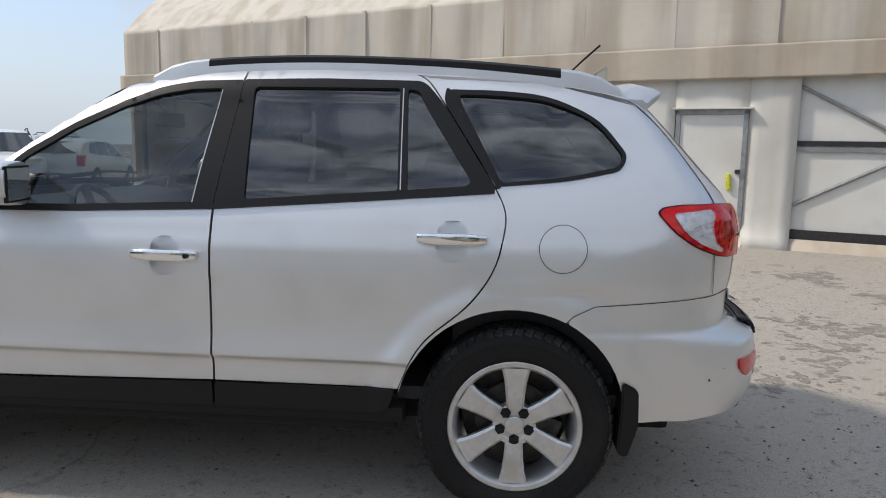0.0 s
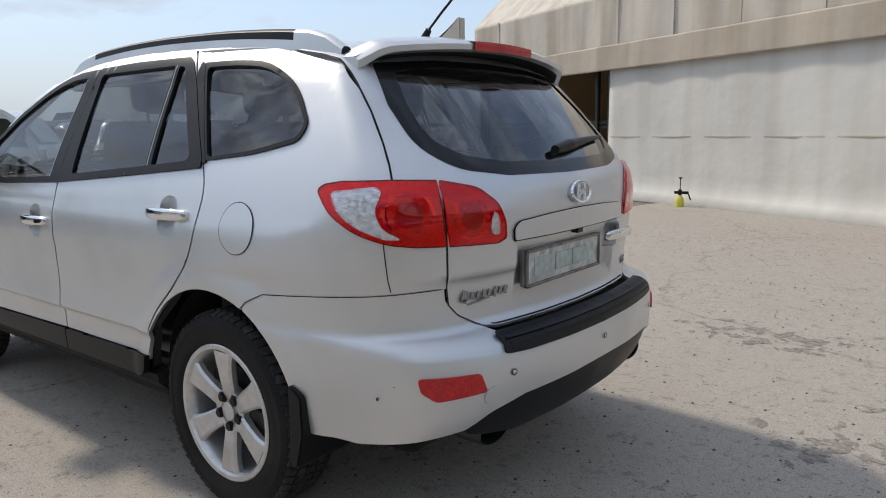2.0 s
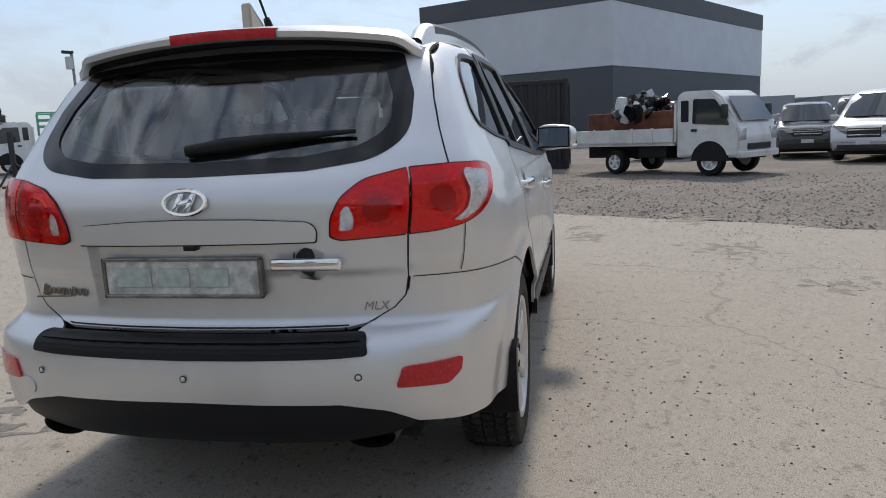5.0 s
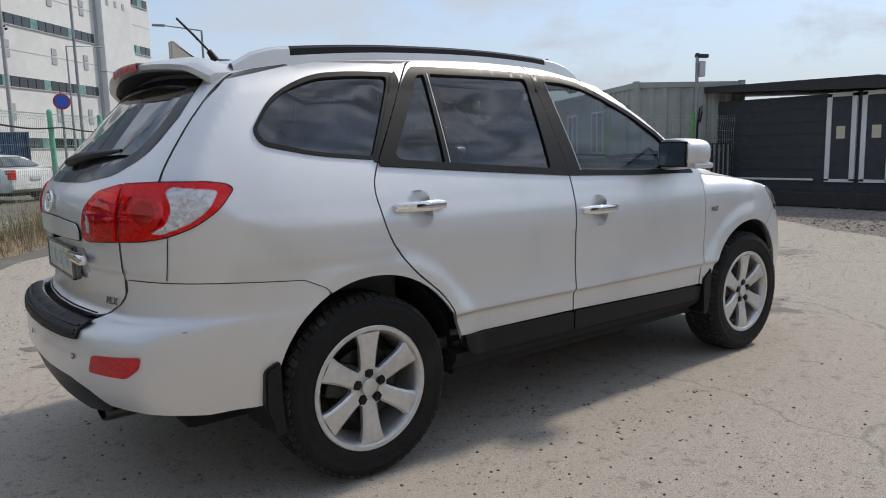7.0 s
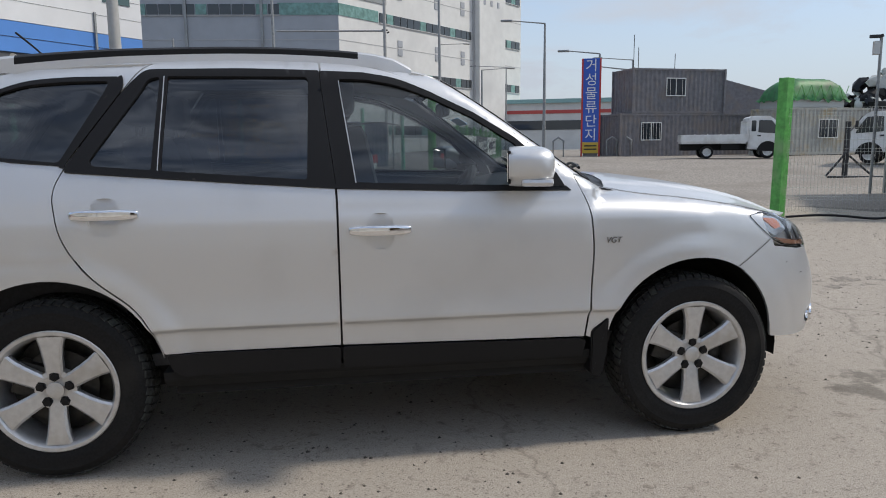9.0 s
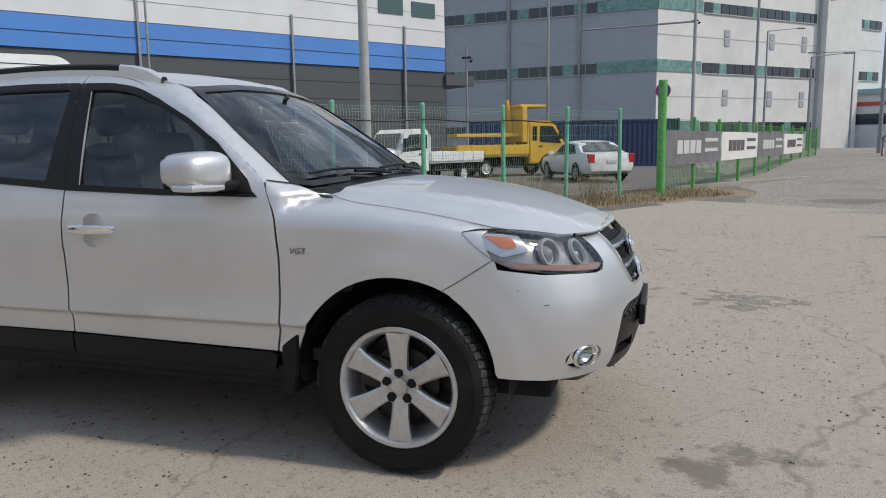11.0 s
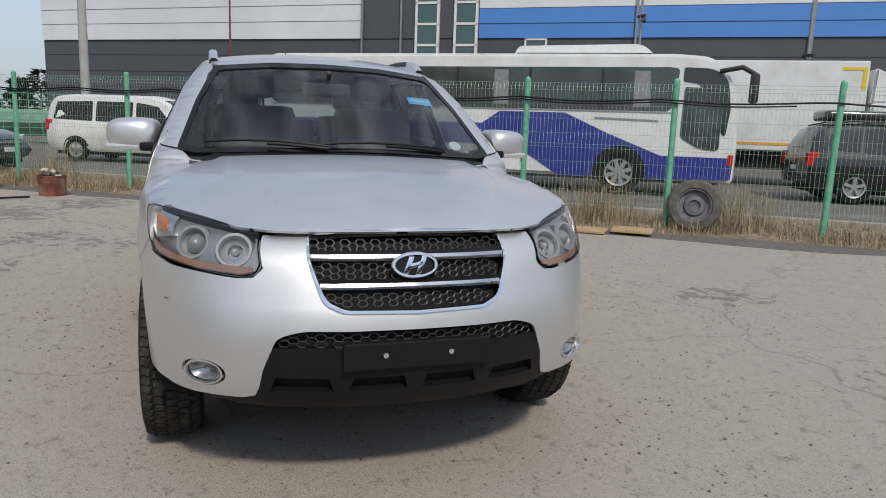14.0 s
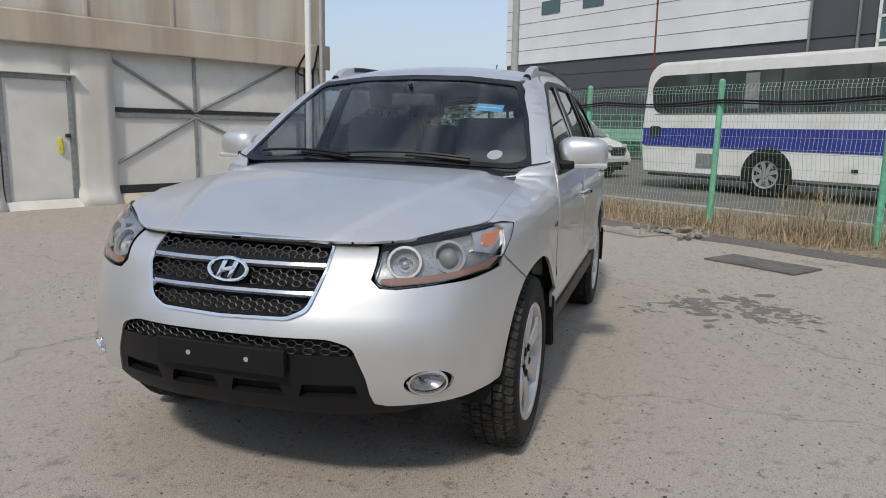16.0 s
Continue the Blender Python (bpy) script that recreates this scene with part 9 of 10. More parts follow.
    box(bm, -.3, .5, -.75, .75, .42, .68)
    part("chassis", bm, V_UNDER, t)
    t.matrix_world = m
    return t


# across the yard
tm = at(15.05, -3.2, -.645, -.765)
truck("white flatbed truck loaded with a rusty box of scrap", WHITE_PAINT, tm, 3.0)
bm = bmesh.new()
box(bm, -1.9, .62, -.78, .78, .80, 1.55, .02)
bmesh.ops.transform(bm, matrix=tm, verts=bm.verts)
tagged(link_mesh("scrap_box", bm, material("rusty_steel", (.17, .06, .035), .8, .1, noise_scale=6, amount=.4)), "rust-brown steel box on the truck bed", "box")
lumps("scrap_heap", "heap of dark bags and scrap on the truck", "scrap", tuple(tm @ Vector((-.7, 0, 1.5))), (1.0, .75, .45), 110, [BLACK_GLOSS, BLACK_TRIM, PALE_TARP, material("brown_scrap", (.12, .07, .045), .8)], 11, .1, .28)
suv("dark grey sport utility car with chrome grille", P_BLACK, at(21.2, -8.2, -.97, .24), cladding=V_BLACK)
van("silver passenger van parked facing the yard", P_SILVER, at(18.3, -9.65, -.82, .57))
truck("white flatbed truck parked facing the yard", WHITE_PAINT, at(17.75, -11.5, -.93, .37))
suv("white sport utility car with roof rails", WHITE_PAINT, at(15.35, -13.1, -.80, .60), rails=True, cladding=V_BLACK)
sedan("silver sedan parked sideways in the lot", P_SILVER, at(18.2, -17.4, -.70, -.71))
suv("white wagon with a dark roof rack", WHITE_PAINT, at(12.7, -15.9, -.60, .80), rails=True, cladding=V_BLACK)
hatch("white hatchback seen from behind", WHITE_PAINT, at(11.2, -17.2, .16, -.99))
suv("black sport utility car behind other cars", P_BLACK, at(21.0, -20.0, .6, -.8))
sedan("grey sedan in the second row", P_SILVER, at(17.0, -21.5, -.6, .8))
suv("silver wagon in the second row", P_SILVER, at(16.5, -24.5, -.7, .7), rails=True)
suv("black wagon in the second row", P_BLACK, at(25.5, -13.5, -.9, .4))
sedan("dark sedan in the second row", P_BLACK, at(24.5, -7.0, -.9, .4))
sedan("silver sedan in the third row", P_SILVER, at(29.0, -7.0, -.9, -.4))
van("dark van in the second row", P_BLACK, at(25.0, -11.2, -.93, .36))
truck("white truck parked in the second row", WHITE_PAINT, at(23.5, -4.4, -.9, .42))
for i in range(16):
    rr = random.Random(40 + i)
    f = (sedan, suv, hatch, van)[i % 4]
    f(("pale", "dark", "silver", "white")[i % 4] + " vehicle in a far row of the lot", (WHITE_PAINT, P_BLACK, P_SILVER, P_GREEN)[rr.randrange(4)], at(33 + rr.uniform(0, 10), -12 - i * 2.4, -.9, .43))

# truck with a green stake body on the lot
gm = Matrix.Translation((0, 0, .42)) @ at(21.6, 20.0, -.66, .75)
truck("white truck with a green caged body on the gravel lot", WHITE_PAINT, gm, 2.9)
cg = tagged(new("truck_cage"), "green steel cage body standing on a truck bed", "cage")
for y in (-.84, .80):
    bm = bmesh.new()
    box(bm, -2.0, .62, y, y + .04, .78, 1.45, .006, gm)
    part("side_board", bm, GREEN, cg)
    for k in range(6):
        bm = bmesh.new()
        box(bm, -2.0 + .515 * k, -1.94 + .515 * k, y, y + .05, 1.45, 2.3, .004, gm)
        part("stake", bm, GREEN, cg)
    for z in (1.75, 2.0, 2.27):
        bm = bmesh.new()
        box(bm, -2.0, .62, y - .01, y + .03, z, z + .06, .004, gm)
        part("rail", bm, GREEN, cg)
bm = bmesh.new()
box(bm, .58, .62, -.8, .8, .78, 2.2, .004, gm)
part("end_board", bm, GREEN, cg)

# on the access road
truck("white flatbed truck before dark containers", WHITE_PAINT, Matrix.Translation((0, 0, .5)) @ at(18.4, 28.4, .93, -.37))
sedan("white sedan behind the road fence", WHITE_PAINT, at(-.6, 23.5, -.5, .86))

c5, m5 = container("long blue shipping container behind the fence", (-9, 38), (.98, .2), 12.2, 2.44, 2.7, material("navy_container", (.03, .05, .12), .6, noise_scale=4, amount=.15))


# behind the fence: bus
def stripe(parent, name, pts, y, mat, fm, off=.012):
    bm = bmesh.new()
    prism(bm, pts, 'y', y, y - off)
    bmesh.ops.transform(bm, matrix=fm, verts=bm.verts)
    return part(name, bm, mat, parent)


bus = tagged(new("bus"), "white and deep blue touring coach parked behind the fence", "bus")
bl = Matrix(((FU.x, FN.x, 0, -9.3), (FU.y, FN.y, 0, 8.0), (0, 0, 1, 0), (0, 0, 0, 1)))    # x forward, y away; front axle at 0
BW = material("coach_white", (.72, .73, .72), .3, 0, .5, noise_scale=4, amount=.05, stain=(.62, .61, .58), stain_scale=1.5)
BB = material("coach_blue", (.028, .035, .25), .3, 0, .6, noise_scale=4, amount=.08)
XF, XR = 2.25, -8.95
bm = bmesh.new()
prism(bm, fillet([(XR, .34), (XR - .12, 1.2), (XR + .02, 2.75, .3), (XR + .3, 3.02, .3), (1.0, 3.02), (XF - .45, 2.96, .35), (XF - .05, 2.5, .4), (XF + .12, 1.2, .3), (XF + .1, .36, .1)], .12, 8), 'y', 0, 2.4, .07)
bmesh.ops.transform(bm, matrix=bl, verts=bm.verts)
body = smooth(part("body", bm, BW, bus), 40)
stripe(body, "window_band", fillet([(XR + .25, 1.80, .4), (XR + .18, 2.45, .2), (XR + .4, 2.70, .2), (.9, 2.74), (1.12, 2.72, .1), (1.02, 1.90, .1), (.92, 1.82)], .03), 0, BUS_GLASS, bl)
for x in (-7.2, -5.5, -3.8, -2.1, -.5):
    stripe(body, "window_post", [(x, 1.84), (x + .05, 1.84), (x + .05, 2.70), (x, 2.70)], -.012, V_BLACK, bl, .008)
# pale strips paint light reflections onto the coach glass
for x in (-6.3, -2.9, .2):
    stripe(body, "curtain", [(x, 1.90), (x + .35, 1.90), (x + .32, 2.66), (x, 2.66)], -.012, STEEL_GREY, bl, .004)
stripe(body, "front_glass", fillet([(1.20, 2.74), (1.20, 2.45), (1.55, 2.40, .1), (1.70, 1.75, .2), (2.12, 1.30, .1), (2.18, 1.9), (2.10, 2.5, .2), (1.8, 2.72, .2)], .04), 0, V_GLASS, bl)
stripe(body, "door_glass", fillet([(1.22, 1.28, .1), (1.62, 1.05, .1), (2.02, 1.02, .1), (2.0, 2.02, .1), (1.62, 2.32, .1), (1.24, 2.34)], .06), 0, BUS_GLASS, bl, .016)
stripe(body, "belt_strip", [(XR + .3, 1.775), (XR + .3, 1.80), (1.0, 1.80), (1.0, 1.775)], 0, STEEL_GREY, bl, .010)
stripe(body, "blue_band", [(XR - .03, 1.06), (XR - .03, 1.46), (-3.15, 1.46), (-2.75, 1.74), (-1.25, 1.74), (-.30, 1.32), (.85, .88), (2.32, .88), (2.30, .42), (.55, .38), (.42, .80), (-.42, .80), (-.60, .36), (-1.35, .36), (-2.1, .82), (-2.9, .98), (XR + .1, 1.02)], 0, BB, bl)
stripe(body, "skirt_shadow", [(XR + .2, .3), (XR + .2, .36), (XF - .2, .36), (XF - .2, .3)], 0, V_UNDER, bl)
for x in (0, -5.66):
    bm = bmesh.new()
    prism(bm, [(x + .58 * math.cos(a), .46 + .60 * math.sin(a)) for a in np.linspace(-.2, math.pi + .2, 24)], 'y', -.0135, .25)
    bmesh.ops.transform(bm, matrix=bl, verts=bm.verts)
    part("wheel_arch", bm, V_UNDER, body)
    w = new("wheel_mount")
    w.parent = bus
    w.matrix_world = bl @ pose(x, .10, 0, 0, 0, 0)
    v_wheel(w, 0, 0, .48, -1, .3, spokes=8)
for x in (-3.9, -3.0, -2.2):
    stripe(body, "hatch_handle", [(x, .62), (x + .12, .62), (x + .12, .69), (x, .69)], 0, V_BLACK, bl, .02)
stripe(body, "vent_grille", [(-7.4, .55), (-6.95, .55), (-6.95, .88), (-7.4, .88)], 0, STEEL_GREY, bl, .02)
stripe(body, "rear_vent", fillet([(-8.75, 1.25), (-8.45, 1.25), (-8.45, 1.5), (-8.75, 1.5)], .06), -.012, V_BLACK, bl, .02)
bm = bmesh.new()
prism(bm, fillet([(-2.6, 3.0), (-2.5, 3.24, .2), (.3, 3.28, .2), (.6, 3.0)], .1), 'y', .45, 1.95, .08)
bmesh.ops.transform(bm, matrix=bl, verts=bm.verts)
smooth(part("roof_unit", bm, BW, bus), 50)
bm = bmesh.new()
pm = [Vector((XF - .35, -.05, 2.66)), Vector((XF + .08, -.1, 2.74)), Vector((XF + .33, -.12, 2.60))]
tube(bm, pm, .05, 8)
box(bm, XF + .24, XF + .42, -.22, -.02, 2.02, 2.62, .06)
bmesh.ops.transform(bm, matrix=bl, verts=bm.verts)
smooth(part("mirror_arm", bm, V_BLACK, bus), 50)
stripe(body, "side_script", [(-.6, 1.615), (.75, 1.585), (.75, 1.635), (-.6, 1.665)], 0, STEEL_GREY, bl, .006)
stripe(body, "indicator", [(2.22, .72), (2.32, .72), (2.32, .95), (2.22, .95)], 0, V_RED, bl, .02)

# box truck behind the bus
bt = tagged(new("box_truck"), "white box truck with a tall cargo body", "truck")
tb = FM @ Matrix.Translation((9.8, 11.5, 0))
for nm, b, mt in (("cargo_box", (-8.2, -.75, 0, 2.4, 1.0, 3.45), BW), ("chassis", (-8.0, 1.5, .3, 2.1, .5, 1.0), V_UNDER)):
    bm = bmesh.new()
    box(bm, *b, .03)
    bmesh.ops.transform(bm, matrix=tb, verts=bm.verts)
    part(nm, bm, mt, bt)
bm = bmesh.new()
prism(bm, fillet([(-.6, .6), (-.6, 2.35), (.9, 2.45), (1.35, 2.2), (1.75, 1.5), (1.8, .6)], .1), 'y', .05, 2.3, .06)
prism(bm, fillet([(-.6, 2.35), (-.55, 3.3), (.3, 2.9), (1.0, 2.42)], .08), 'y', .2, 2.15, .06)
bmesh.ops.transform(bm, matrix=tb, verts=bm.verts)
smooth(part("cab", bm, BW, bt), 40)
stripe(bt, "cab_window", fillet([(.1, 1.55), (1.5, 1.5), (1.15, 2.15), (.1, 2.2)], .05), .05, V_GLASS, tb)
stripe(bt, "orange_stripe", [(-8.2, 1.15), (-.75, 1.15), (-.75, 1.22), (-8.2, 1.22)], 0, material("orange_reflective", (.75, .35, .04), .4), tb)
stripe(bt, "corner_mark", [(-1.4, 3.28), (-.8, 3.28), (-.8, 2.7), (-.9, 2.7), (-.9, 3.2), (-1.4, 3.2)], 0, material("yellow_reflective", (.75, .55, .05), .4), tb)
for x in (-6.8, -5.6, .7):
    w = new("wheel_mount")
    w.parent = bt
    w.matrix_world = tb @ pose(x, .2, 0)
    v_wheel(w, 0, 0, .45, -1, .3)

def suv_behind(label, paint, p, d, **k):
    v = suv(label, paint, at(p[0], p[1], d[0], d[1]), **k)
    v["group"] = "vehicles behind the fence"
    return v


sv = suv_behind("black wagon with a roof box behind the fence", P_BLACK, (-7.35, 14.0), (.44, .90), rails=True)
bm = bmesh.new()
box(bm, -1.9, .3, -.42, .42, 1.74, 1.98, .1, seg=3)
bmesh.ops.transform(bm, matrix=sv.matrix_world.copy(), verts=bm.verts)
tagged(smooth(link_mesh("roof_box", bm, P_BLACK), 50), "black roof box on a wagon", "roof box", group="vehicles behind the fence")
truck("white flatbed truck behind the fence", WHITE_PAINT, at(-6.3, 22.6, -.45, -.89), group="vehicles behind the fence")
t3 = truck("yellow tow truck behind the fence", P_YELLOW, at(-4.6, 27.2, .80, .60) @ Matrix.Diagonal((1.12, 1.1, 1.2, 1)), group="vehicles behind the fence")
bm = bmesh.new()
box(bm, -2.0, .7, -.6, .6, 1.4, 1.52, .02)
cyl(bm, (.5, 0, 1.4), (.3, 0, 2.7), .08, seg=10)
box(bm, .55, .75, -.9, .9, 1.2, 2.45, .03)
box(bm, .5, 1.6, -.8, .8, 2.42, 2.52, .03)
bmesh.ops.transform(bm, matrix=t3.matrix_world.copy(), verts=bm.verts)
tagged(link_mesh("tow_frame", bm, P_YELLOW), "yellow steel frame on the tow truck", "tow frame", group="vehicles behind the fence")
v = sedan("blue sedan behind the fence", P_BLUE, at(-14.6, 31.0, -.88, -.48))
v = hatch("dark green hatchback behind the fence", P_GREEN, at(-14.3, -6.6, .42, .91))
v = van("white van behind the fence", WHITE_PAINT, at(-18.6, -2.3, .42, .91))
suv("dark sport utility car at the end of the fence", P_BLACK, at(-17.0, -9.8, .5, .86))
# yellow wheel loader
ld = tagged(new("wheel_loader"), "orange-yellow wheel loader behind the fence", "loader")
OY = material("loader_yellow", (.62, .30, .03), .5, 0, noise_scale=6, amount=.2)
lm2 = at(-22.0, 4.6, .2, -.98)
for nm, b, mt in (("engine_hood", (-2.4, -.4, -.6, .6, 1.0, 1.9), OY), ("cab", (-.4, .8, -.6, .6, 1.2, 2.9), OY), ("cab_window", (-.2, .82, -.62, .62, 1.9, 2.7), V_GLASS), ("front_frame", (.8, 2.2, -.4, .4, .7, 1.3), OY)):
    bm = bmesh.new()
    box(bm, *b, .06)
    bmesh.ops.transform(bm, matrix=lm2, verts=bm.verts)
    part(nm, bm, mt, ld)
bm = bmesh.new()
prism(bm, fillet([(2.1, 1.0), (2.5, 1.7), (3.2, 1.9), (3.4, 1.2), (2.6, .8)], .1), 'y', -1.2, 1.2)
tube(bm, [(.9, .4, 1.3), (1.6, .4, 2.0), (2.4, .4, 1.5)], .12, 8)
tube(bm, [(.9, -.4, 1.3), (1.6, -.4, 2.0), (2.4, -.4, 1.5)], .12, 8)
bmesh.ops.transform(bm, matrix=lm2, verts=bm.verts)
part("bucket", bm, OY, ld)
for x in (-1.5, 1.4):
    for s in (1, -1):
        w = new("wheel_mount")
        w.parent = ld
        w.matrix_world = lm2
        v_wheel(w, x, s * .85, .62, s, .45, OY)

# clutter by the fence
def eased(pts, n=6):
    """A soft line through the points."""
    p = [Vector(v) for v in pts]
    p = [p[0], *p, p[-1]]
    out = []
    for a, b, c, d in zip(p, p[1:], p[2:], p[3:]):
        for k in range(n):
            t = k / n
            out.append(.5 * (2 * b + (c - a) * t + (2 * a - 5 * b + 4 * c - d) * t * t + (3 * b - a - 3 * c + d) * t ** 3))
    return out + [p[-1]]


def loose_wheel(label, m, r, w, rim, tilt):
    t = tagged(new("loose_wheel"), label, "wheel")
    bm = bmesh.new()
    mm = Matrix()
    lathe(bm, [(r * .62, -w / 2), (r * .9, -w / 2), (r * .985, -w * .36), (r, -w * .1), (r, w * .1), (r * .985, w * .36), (r * .9, w / 2), (r * .66, w / 2), (r * .62, w * .38)], mm, 44)
    smooth(part("tyre", bm, material("dusty_rubber", (.10, .095, .085), .9, noise_scale=12, amount=.35, bump=.2, bump_scale=60), t), 30)
    bm = bmesh.new()
    lathe(bm, [(r * .63, w * .42), (r * .58, w * .40), (r * .55, w * .15), (r * .40, w * .10), (r * .36, w * .24), (r * .22, w * .26), (r * .20, w * .1), (.001, w * .1)], mm, 36)
    for k in range(10):
        lathe(bm, [(.02, w * .12), (.018, w * .14), (0, w * .14)], mm @ Matrix.Translation((r * .47 * math.cos(k * .628), r * .47 * math.sin(k * .628), 0)), 8)
    smooth(part("rim", bm, rim, t), 40)
    t.matrix_world = m
    return t


face = (Vector((4.5, -.15, 1.3)) - Vector((-3.75, 5.70, .35)))
q = Vector((face.x, face.y, 2.2)).normalized().to_track_quat('Z', 'Y').to_matrix().to_4x4()
loose_wheel("grey spare wheel with a steel rim leaning on a fence post", Matrix.Translation((-3.72, 5.72, .365)) @ q, .365, .21, material("grey_steel_rim", (.13, .13, .14), .6, .3, noise_scale=10, amount=.3), 10)
q = Vector((.80, .10, .62)).normalized().to_track_quat('Z', 'Y').to_matrix().to_4x4()
loose_wheel("old wheel with a rusty rim leaning in dry weeds", Matrix.Translation((-9.78, -4.36, .25)) @ q, .30, .2, material("rusty_rim", (.25, .09, .04), .8, .1, noise_scale=12, amount=.4), 10)
PLY = material("plywood", (.45, .31, .17), .75, noise_scale=9, amount=.18, stain=(.36, .24, .12), stain_scale=2)
for (x, y), tn, w, z in (((-3.95, 4.15), 50, .62, .02), ((-3.65, 4.72), 52, .52, .045)):
    bm = bmesh.new()
    box(bm, -w / 2, w / 2, -.22, .22, -.012, .012, .002)
    tagged(link_mesh("plywood_board", bm, PLY), "flat plywood board lying by the fence", "board", group="boards by the fence").matrix_world = pose(x, y, z + .01, 1, 0, tn)
rb = tagged(new("tub"), "faded red plastic tub standing upside down", "tub")
bm = bmesh.new()
lathe(bm, [(0, .62), (.24, .62), (.27, .60), (.335, .04), (.35, .03), (.35, 0)], Matrix(), 32)
smooth(part("shell", bm, material("faded_red_plastic", (.33, .09, .08), .6, noise_scale=5, amount=.15, stain=(.4, .17, .15)), rb), 40)
rb.matrix_world = pose(-9.10, -5.49, 0)
bk = tagged(new("bucket"), "rusty brown metal bucket of rubbish by the fence", "bucket")
bm = bmesh.new()
lathe(bm, [(0, .02), (.19, .02), (.19, 0), (.20, 0), (.215, .30), (.225, .31), (.225, .33), (.205, .33), (.195, .24), (0, .22)], Matrix(), 28)
smooth(part("shell", bm, material("rusty_bucket", (.16, .055, .035), .8, .1, noise_scale=8, amount=.5, stain=(.30, .24, .20), stain_scale=3), bk), 40)
for k in range(9):
    bm = bmesh.new()
    box(bm, -.05, .05, -.035, .035, -.03, .03, .008, pose(.10 * math.cos(k * 2.4), .10 * math.sin(k * 2.4), .29 + .05 * (k % 3), 40 * k, 25 * k, 70 * k))
    part("rubbish", bm, (PALE_TARP, DARK_STEEL, TARP_BAND)[k % 3], bk)
bk.matrix_world = pose(-8.60, -3.03, 0)
bm = bmesh.new()
box(bm, -.16, .16, -.12, .12, .95, 1.38, .01)
box(bm, .1, .2, -.16, .1, 1.0, 1.25, .02)
ob = tagged(link_mesh("junction_box", bm, material("beige_metal_box", (.55, .52, .46), .5, noise_scale=5, amount=.1)), "beige electric box fixed to a fence post", "electric box")
ob.matrix_world = pose(-9.13, -5.41, 0, 0, 0, 60)
bm = bmesh.new()
cyl(bm, (-8.75, -5.52, 0), (-8.81, -5.55, 5.2), .06, seg=12)
tagged(link_mesh("wall_post", bm, WIN_WHITE), "white steel post at the corner of the shed", "post")
bm = bmesh.new()
cq = Vector((-9.18, -5.46, 0))     # foot of the cable pole
tube(bm, eased([(-8.80, -5.5, 2.9)] + [cq + Vector(v) for v in ((.35, -.35, 2.42), (.2, -.1, 2.40), (.05, -.05, 2.85), (0, -.05, 2.9), (-.03, 0, 2.2), (.12, .12, 1.75), (.16, .14, 1.35), (.05, .08, 1.18), (.0, .05, 1.4))]), .022, 6)
tube(bm, eased([cq + Vector(v) for v in ((.05, .1, 1.2), (.2, .15, .8), (.15, .1, .3), (.35, .45, .03), (.95, .9, .03), (1.1, 1.5, .03), (.6, 1.6, .03), (.35, 1.0, .03), (.8, .6, .03), (1.5, 1.3, .03), (1.1, 2.2, .03))]), .018, 6)
tagged(smooth(link_mesh("power_cable", bm, BLACK_TRIM)), "black power cable hanging from a pole and lying in loops", "cable")
utility_pole((-9.18, -5.46), 4.3, .05, POLE, "thin leaning grey pole with black cable")
for (x, y), sz, tn in (((-3.68, 2.4), (.52, .55), 52), ((-5.65, 1.0), (.42, .6), 50), ((-5.7, 1.6), (.35, .45), 40)):
    bm = bmesh.new()
    pts = ragged([(-sz[0], -sz[1] * .5), (sz[0], -sz[1] * .5), (sz[0], sz[1] * .5), (-sz[0], sz[1] * .5)], .05, .2, int(sz[0] * 100))
    prism(bm, pts, 'z', .004, .018)
    tagged(link_mesh("rubber_mat", bm, material("old_dark_mat", (.13, .118, .105) if y > 2 else (.30, .27, .235), .9, noise_scale=10, amount=.3)), "flat dark old mat lying on the concrete" if y > 2 else "flat dusty old sheet lying on the concrete", "mat").matrix_world = pose(x, y, 0, 0, 0, tn)
lumps("rubble", "broken pieces of concrete and sheeting by the fence", "rubble", (-5.6, 1.5, .02), (.5, .5, .06), 16, [material("rubble_grey", (.3, .27, .23), .9, noise_scale=8, amount=.3)], 21, .03, .09)
lumps("rubble", "broken pieces of concrete by the fence post", "rubble", (.0, 10.3, .02), (.35, .25, .05), 14, [material("rubble_grey_brown", (.26, .23, .19), .9, noise_scale=8, amount=.3)], 22, .03, .08)


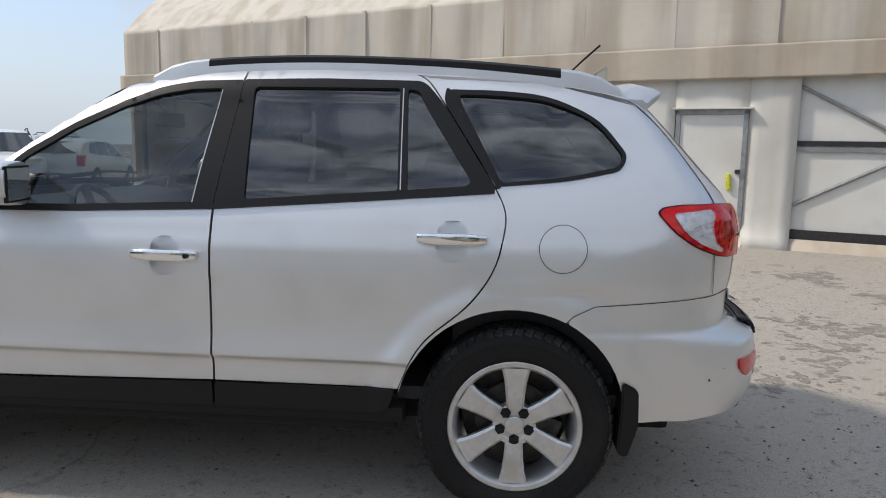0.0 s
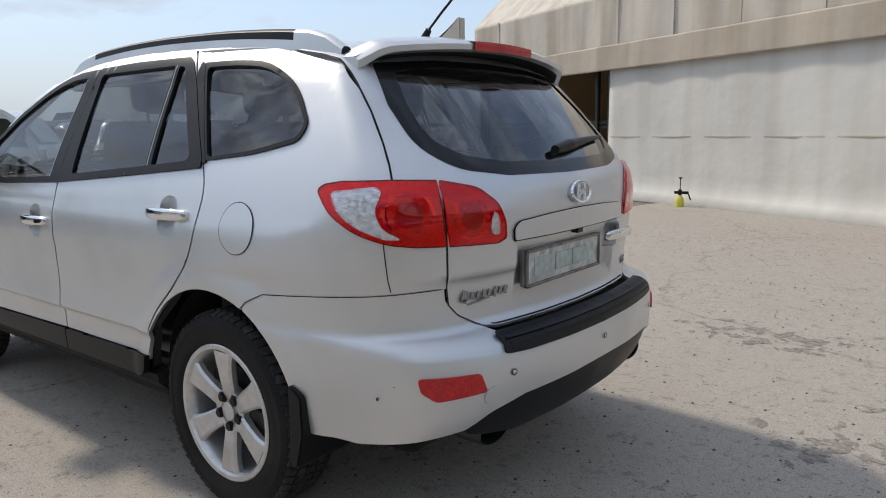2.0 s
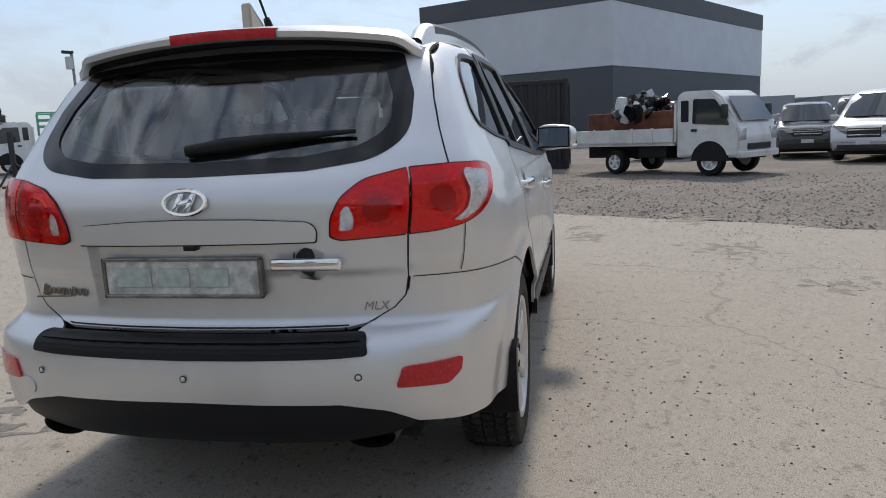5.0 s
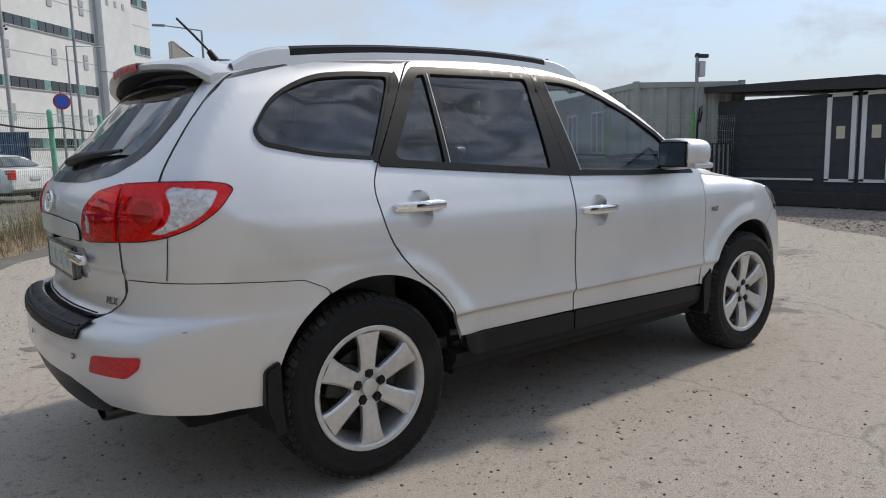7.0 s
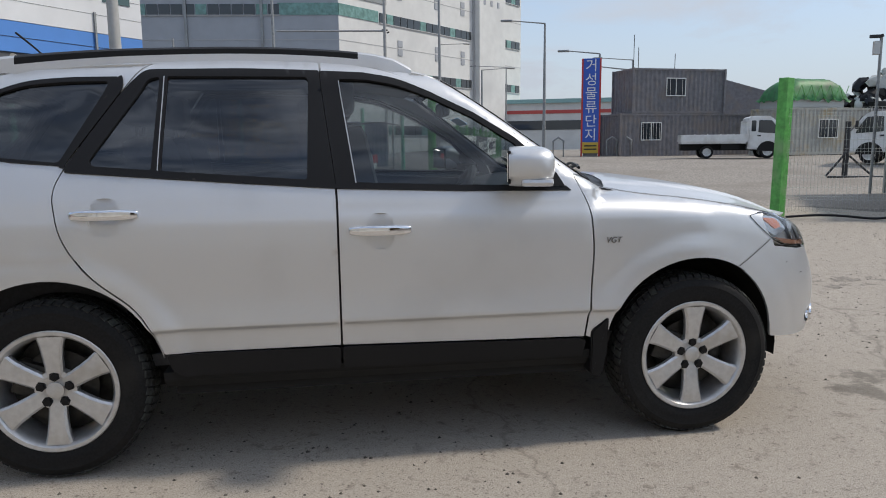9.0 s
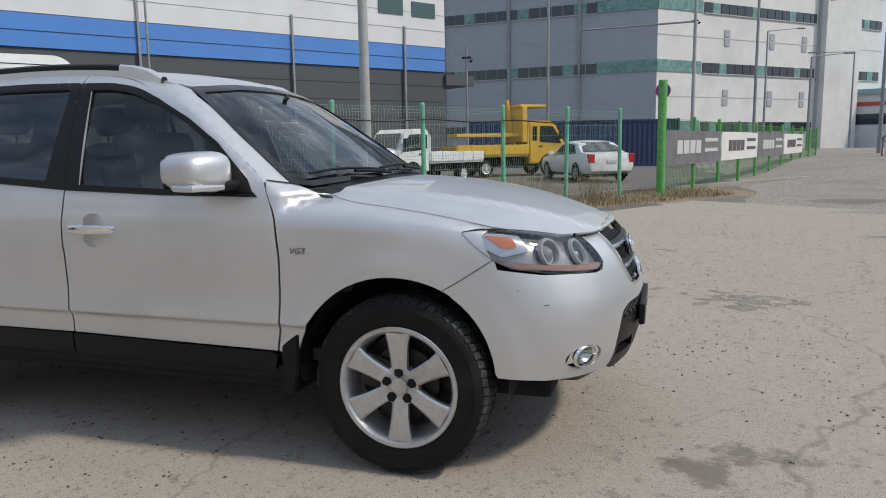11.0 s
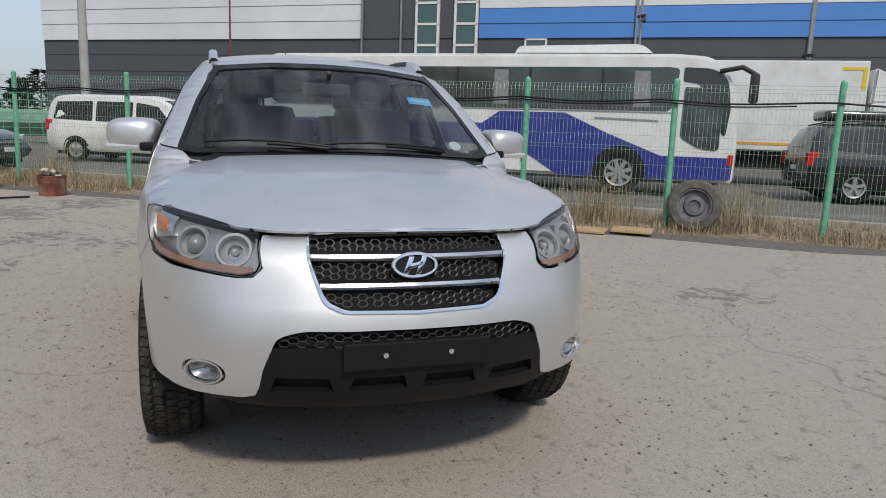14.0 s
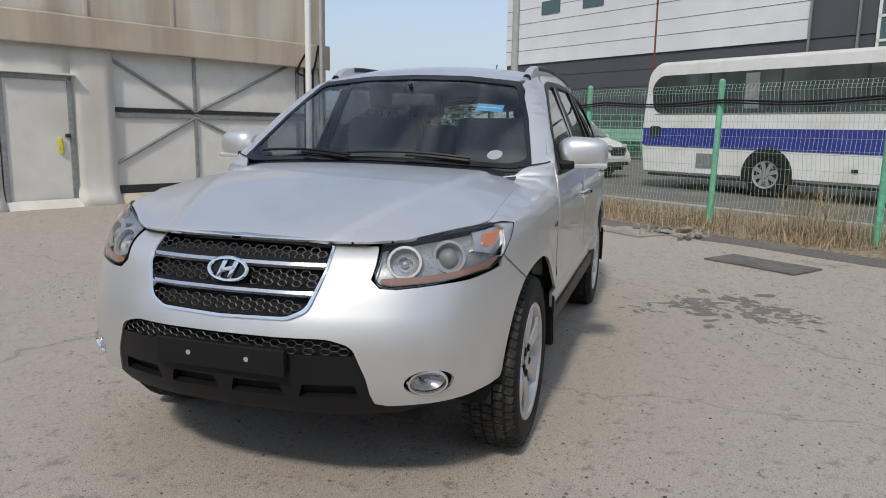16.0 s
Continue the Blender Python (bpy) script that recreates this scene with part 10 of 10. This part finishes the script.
# ---- trees on the horizon ----
def far_tree(x, y, h, seed):
    rng = random.Random(seed)
    t = tagged(new("tree"), "far dark pine with an uneven crown", "tree", group="far pines")
    bm = bmesh.new()
    cyl(bm, (x, y, 0), (x, y, h * .75), .16, .05, 8)
    for k in range(6):
        a = rng.random() * 6.28
        z = h * (.4 + .08 * k)
        cyl(bm, (x, y, z), (x + math.cos(a) * h * .18, y + math.sin(a) * h * .18, z + h * .06), .05, .02, 5)
    part("trunk", bm, material("bark", (.09, .065, .045), .9, noise_scale=6, amount=.3), t)
    vs, fs = [], []
    for k in range(420):
        f = rng.random() ** .8
        z = h * (.12 + .88 * f)
        rad = h * .36 * (1 - f) ** .6 * (.75 + .25 * math.sin(f * 19 + seed)) + .1
        a = rng.random() * 6.28
        rr = rad * rng.random() ** .5
        c = Vector((x + rr * math.cos(a), y + rr * math.sin(a), z))
        s = rng.uniform(.12, .32)
        d = Vector((math.cos(a), math.sin(a), rng.uniform(-.2, .6))).normalized()
        e = d.orthogonal().normalized()
        i = len(vs)
        vs += [tuple(c - e * s * .5), tuple(c + e * s * .5), tuple(c + d * s * 1.5)]
        fs.append((i, i + 1, i + 2))
    me = bpy.data.meshes.new("crown")
    me.from_pydata(vs, [], fs)
    me.materials.append(PINE)
    ob = new("crown", me)
    ob.parent = t
    return t


PINE = material("pine_needles", (.045, .07, .045), .8, noise_scale=3, amount=.4)
for i in range(14):
    rr = random.Random(i)
    far_tree(-54 + rr.uniform(-3, 3), -24 + i * 1.25 + rr.uniform(-.5, .5), 4.3 + rr.uniform(-.7, .6), i)
hz = tagged(new("far_fence"), "far green mesh fence behind the lot", "fence")
mesh_panel(hz, (-30, -24, 0), (-33, 2, 0), .1, 2.2, GREEN, .5, .3, .02, False)
slab_ = link_mesh("far_screen", bmesh.new(), material("green_screen_net", (.16, .30, .22), .8, noise_scale=2, amount=.2), hz)
bm = bmesh.new()
cyl(bm, (-31, -24, .9), (-34, 2, .9), .6, seg=4)
bm.to_mesh(slab_.data)
bm.free()
